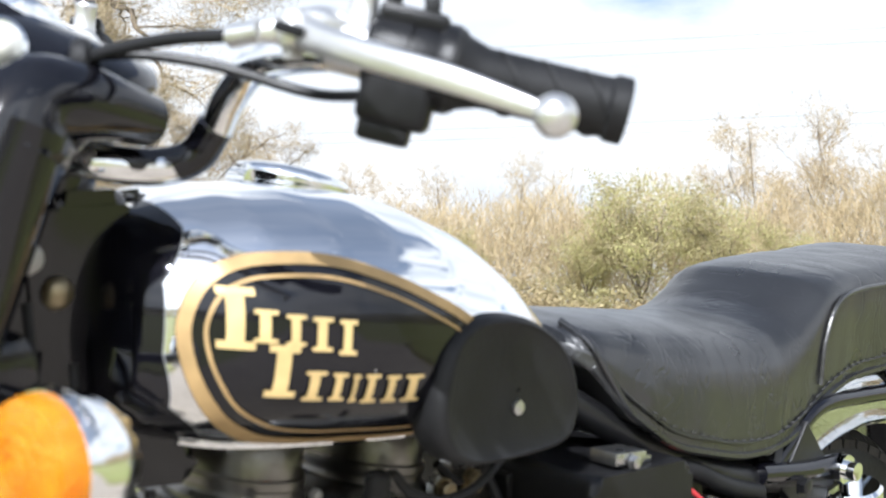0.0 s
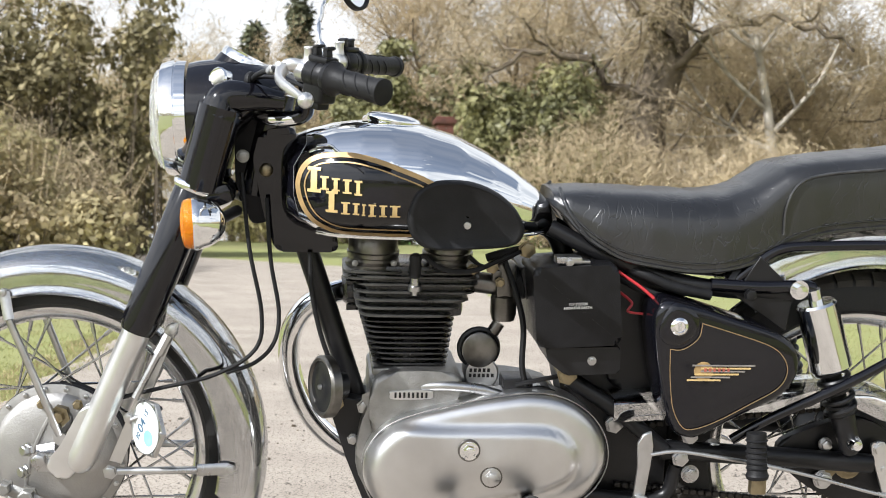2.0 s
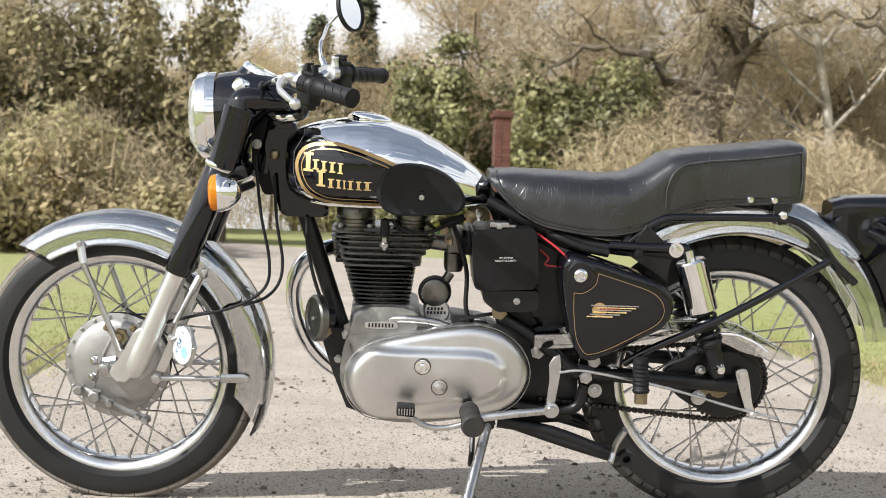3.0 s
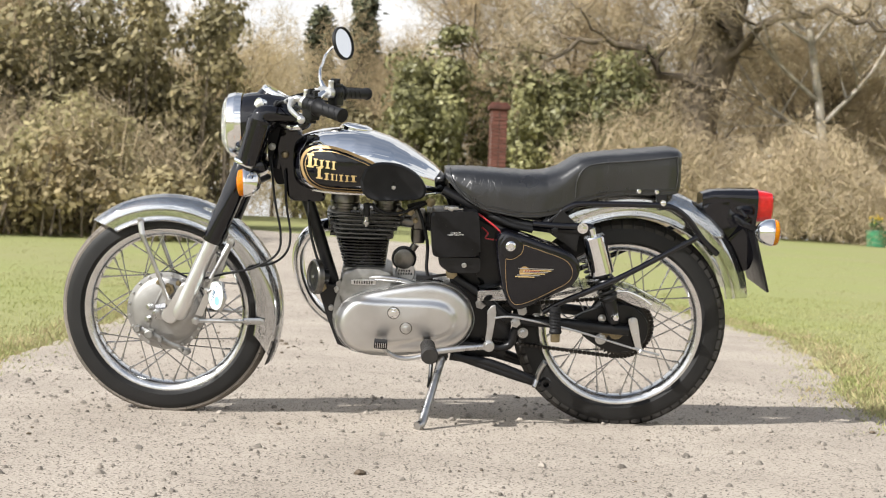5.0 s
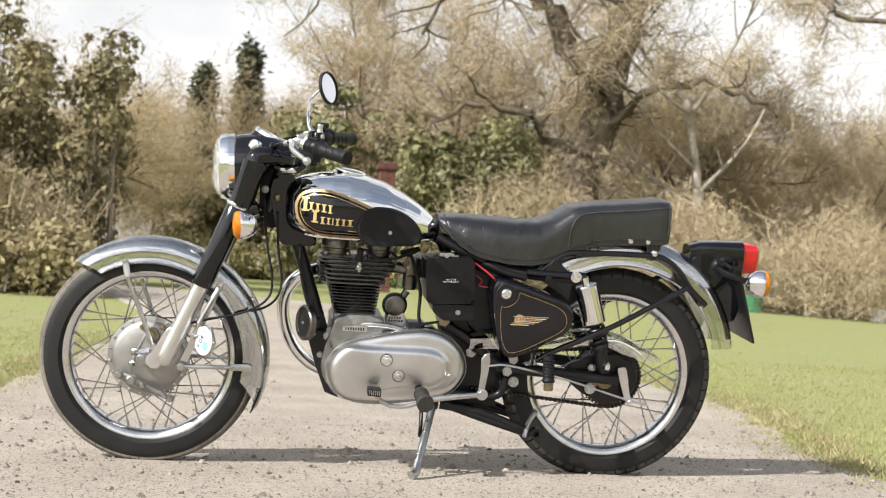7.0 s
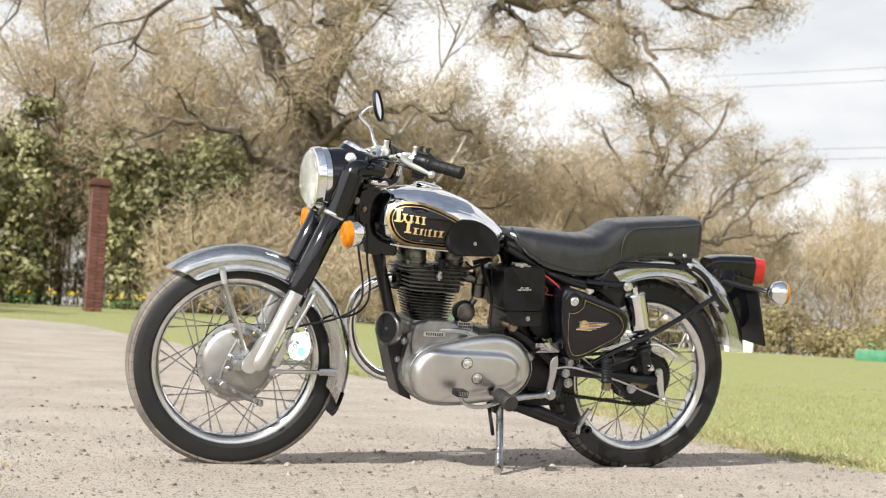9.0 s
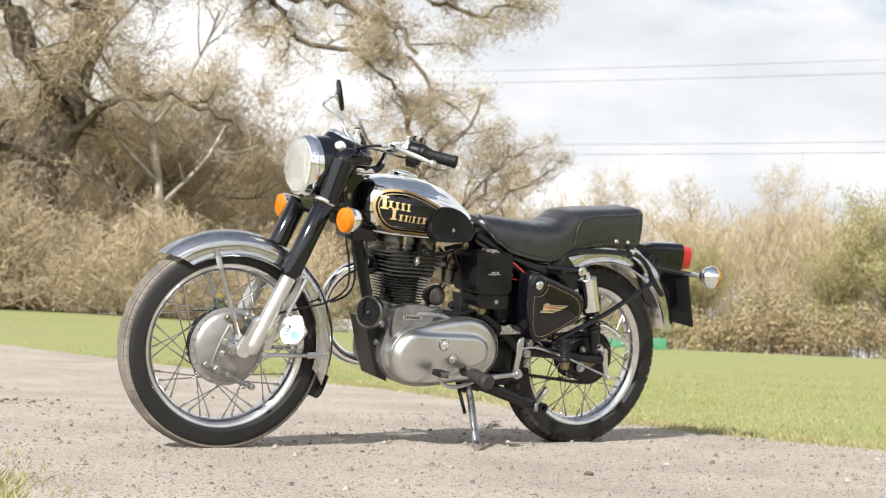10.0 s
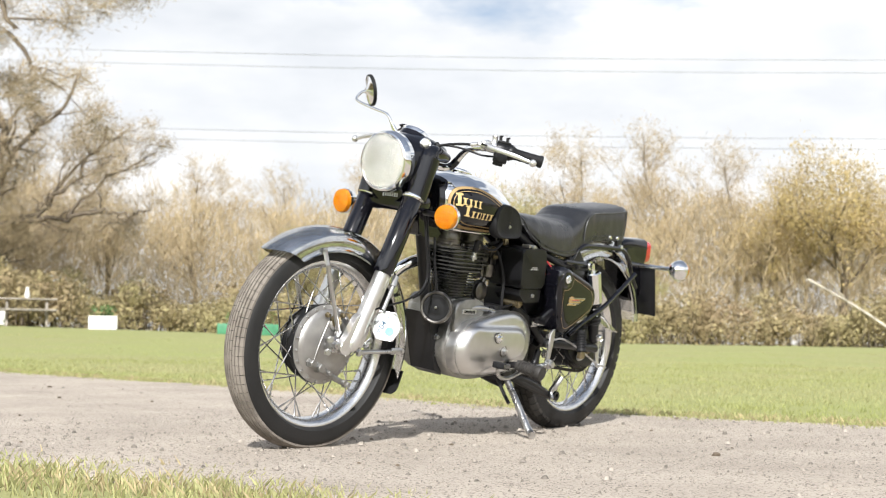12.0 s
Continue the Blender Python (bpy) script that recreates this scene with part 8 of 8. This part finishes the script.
# planters, tub and picnic table on the grass
GREENP = mat("green_paint", (0.06, 0.24, 0.12), 0.5, 0, 0.15, 8)
PALE = mat("white_paint", (0.75, 0.75, 0.72), 0.6, 0, 0.08, 8, 0.1, 60)
WOODP = mat("weathered_timber", (0.36, 0.32, 0.27), 0.85, 0, 0.2, 5, 0.4, 60)
LEAFP = mat("planter_leaf", (0.10, 0.2, 0.05), 0.6, 0, 0.2, 3, island=0.4)
DAFF = mat("daffodil", (0.75, 0.52, 0.02), 0.6, 0, 0.1, 5)


def place(ob, az, dist, turn=0.0):
    x, y = -1.9 + dist * math.cos(radians(az)), -3.2 + dist * math.sin(radians(az))
    ob.location, ob.rotation_euler = (x, y, ground_z(x, y) - 0.02), (0, 0, turn)
    ob.scale = (1.3, 1.3, 1.3)
    return ob


def sprigs(count, w, dpt, z, h, material, name, parent, seed):
    rng = random.Random(seed)
    V, Fs = [], []
    for _ in range(count):
        x, y = rng.uniform(-w, w), rng.uniform(-dpt, dpt)
        for _ in range(4):
            s = 0.05
            c = Vector((x, y, z + h * rng.random()))
            u, v = Vector((rng.gauss(0, 1), rng.gauss(0, 1), rng.gauss(0, 1))).normalized() * s, Vector((rng.gauss(0, 1), rng.gauss(0, 1), rng.gauss(0, 1))).normalized() * s
            b = len(V)
            V.extend([tuple(c), tuple(c + u), tuple(c + u + v), tuple(c + v)])
            Fs.append((b, b + 1, b + 2, b + 3))
    return tagged(from_lists(name, V, Fs, material, parent), kind="stuff")


tub = tagged(new("flower_tub"), "round green tub of yellow daffodils on the grass", "planter")
bm = bmesh.new()
lathe(bm, [(0, 0), (0, 0.24), (0.36, 0.27), (0.38, 0.28), (0.40, 0.27), (0.37, 0.25), (0.34, 0)], (0, 0, 0), (0, 0, 1), 28)
part("tub", bm, GREENP, tub)
sprigs(60, 0.16, 0.16, 0.38, 0.3, LEAFP, "leaves", tub, 1)
sprigs(10, 0.18, 0.18, 0.62, 0.14, DAFF, "flowers", tub, 2)
place(tub, 65.0, 44)


def trough(name, label, material, w, d, h, plant, seed):
    root = tagged(new(name), label, "planter")
    bm = bmesh.new()
    for c, s in (((0, -d / 2, h / 2), (w, 0.03, h)), ((0, d / 2, h / 2), (w, 0.03, h)), ((-w / 2, 0, h / 2), (0.03, d - 0.034, h)), ((w / 2, 0, h / 2), (0.03, d - 0.034, h)), ((0, 0, h * 0.45), (w - 0.04, d - 0.04, h * 0.6))):
        box(bm, c, s, 0.004)
    part("trough", bm, material, root)
    sprigs(plant, w * 0.45, d * 0.35, h, 0.28, LEAFP, "plants", root, seed)
    return root


place(trough("planter", "long white painted planter with green plants", PALE, 2.15, 0.5, 0.36, 110, 4), 58.6, 47, radians(-30))
place(trough("planter", "small white planter with green plants", PALE, 0.72, 0.5, 0.36, 40, 6), 52.9, 47, radians(-38))
place(trough("planter", "long green painted planter on the far grass", GREENP, 1.6, 0.45, 0.30, 20, 5), 46.8, 46, radians(-43))
table = tagged(new("picnic_table"), "weathered timber picnic table with a white pot", "table")
for k in range(5):
    bm = bmesh.new()
    box(bm, (0, -0.3 + 0.15 * k, 0.73), (1.5, 0.13, 0.04), 0.006)
    part("board", bm, WOODP, table)
for y in (-0.7, 0.7):
    bm = bmesh.new()
    box(bm, (0, y, 0.44), (1.5, 0.24, 0.04), 0.006)
    part("bench", bm, WOODP, table)
for x in (-0.5, 0.5):
    bm = bmesh.new()
    box(bm, (x, 0, 0.40), (0.06, 1.5, 0.08), 0.006)
    tube(bm, [(x, -0.55, 0.0), (x, -0.22, 0.7)], 0.035, 6, False)
    tube(bm, [(x, 0.55, 0.0), (x, 0.22, 0.7)], 0.035, 6, False)
    part("leg_frame", bm, WOODP, table)
place(table, 56.0, 47, radians(-35))
bm = bmesh.new()
lathe(bm, [(0, 0), (0, 0.05), (0.06, 0.07), (0.14, 0.07), (0.22, 0.04), (0.30, 0.05), (0.30, 0.0)], (0, 0, 0), (0, 0, 1), 16)
pot = tagged(part("white_pot", bm, PALE, None, "small white pot on the picnic table"), category="pot")
place(pot, 56.0, 47)
pot.location.z = table.location.z + 0.75 * 1.3

# daffodils at the foot of the bushes and a pale fallen branch before the hedge
daffs = tagged(new("daffodils"), "clump of yellow daffodils at the foot of the bushes", "flowers")
sprigs(90, 2.2, 0.3, 0.0, 0.3, LEAFP, "leafage", daffs, 21)
sprigs(26, 2.1, 0.3, 0.3, 0.12, DAFF, "blossom", daffs, 22)
place(daffs, 80.6, 44, radians(-9))
bm = bmesh.new()
tube(bm, [(-1.3, 0, 1.9), (-0.6, 0.1, 1.5), (0.2, 0, 1.0), (1.1, 0.1, 0.35), (1.6, 0.1, -0.05)], (0.025, 0.045), 8)
tube(bm, [(-0.2, 0.05, 1.25), (-0.5, -0.2, 1.6), (-0.7, -0.3, 1.9)], (0.02, 0.01), 6)
fallen = tagged(part("fallen_branch", bm, BIRCH, None, "pale fallen branch propped against the hedge"), category="branch")
place(fallen, 20.3, 48, radians(-70))
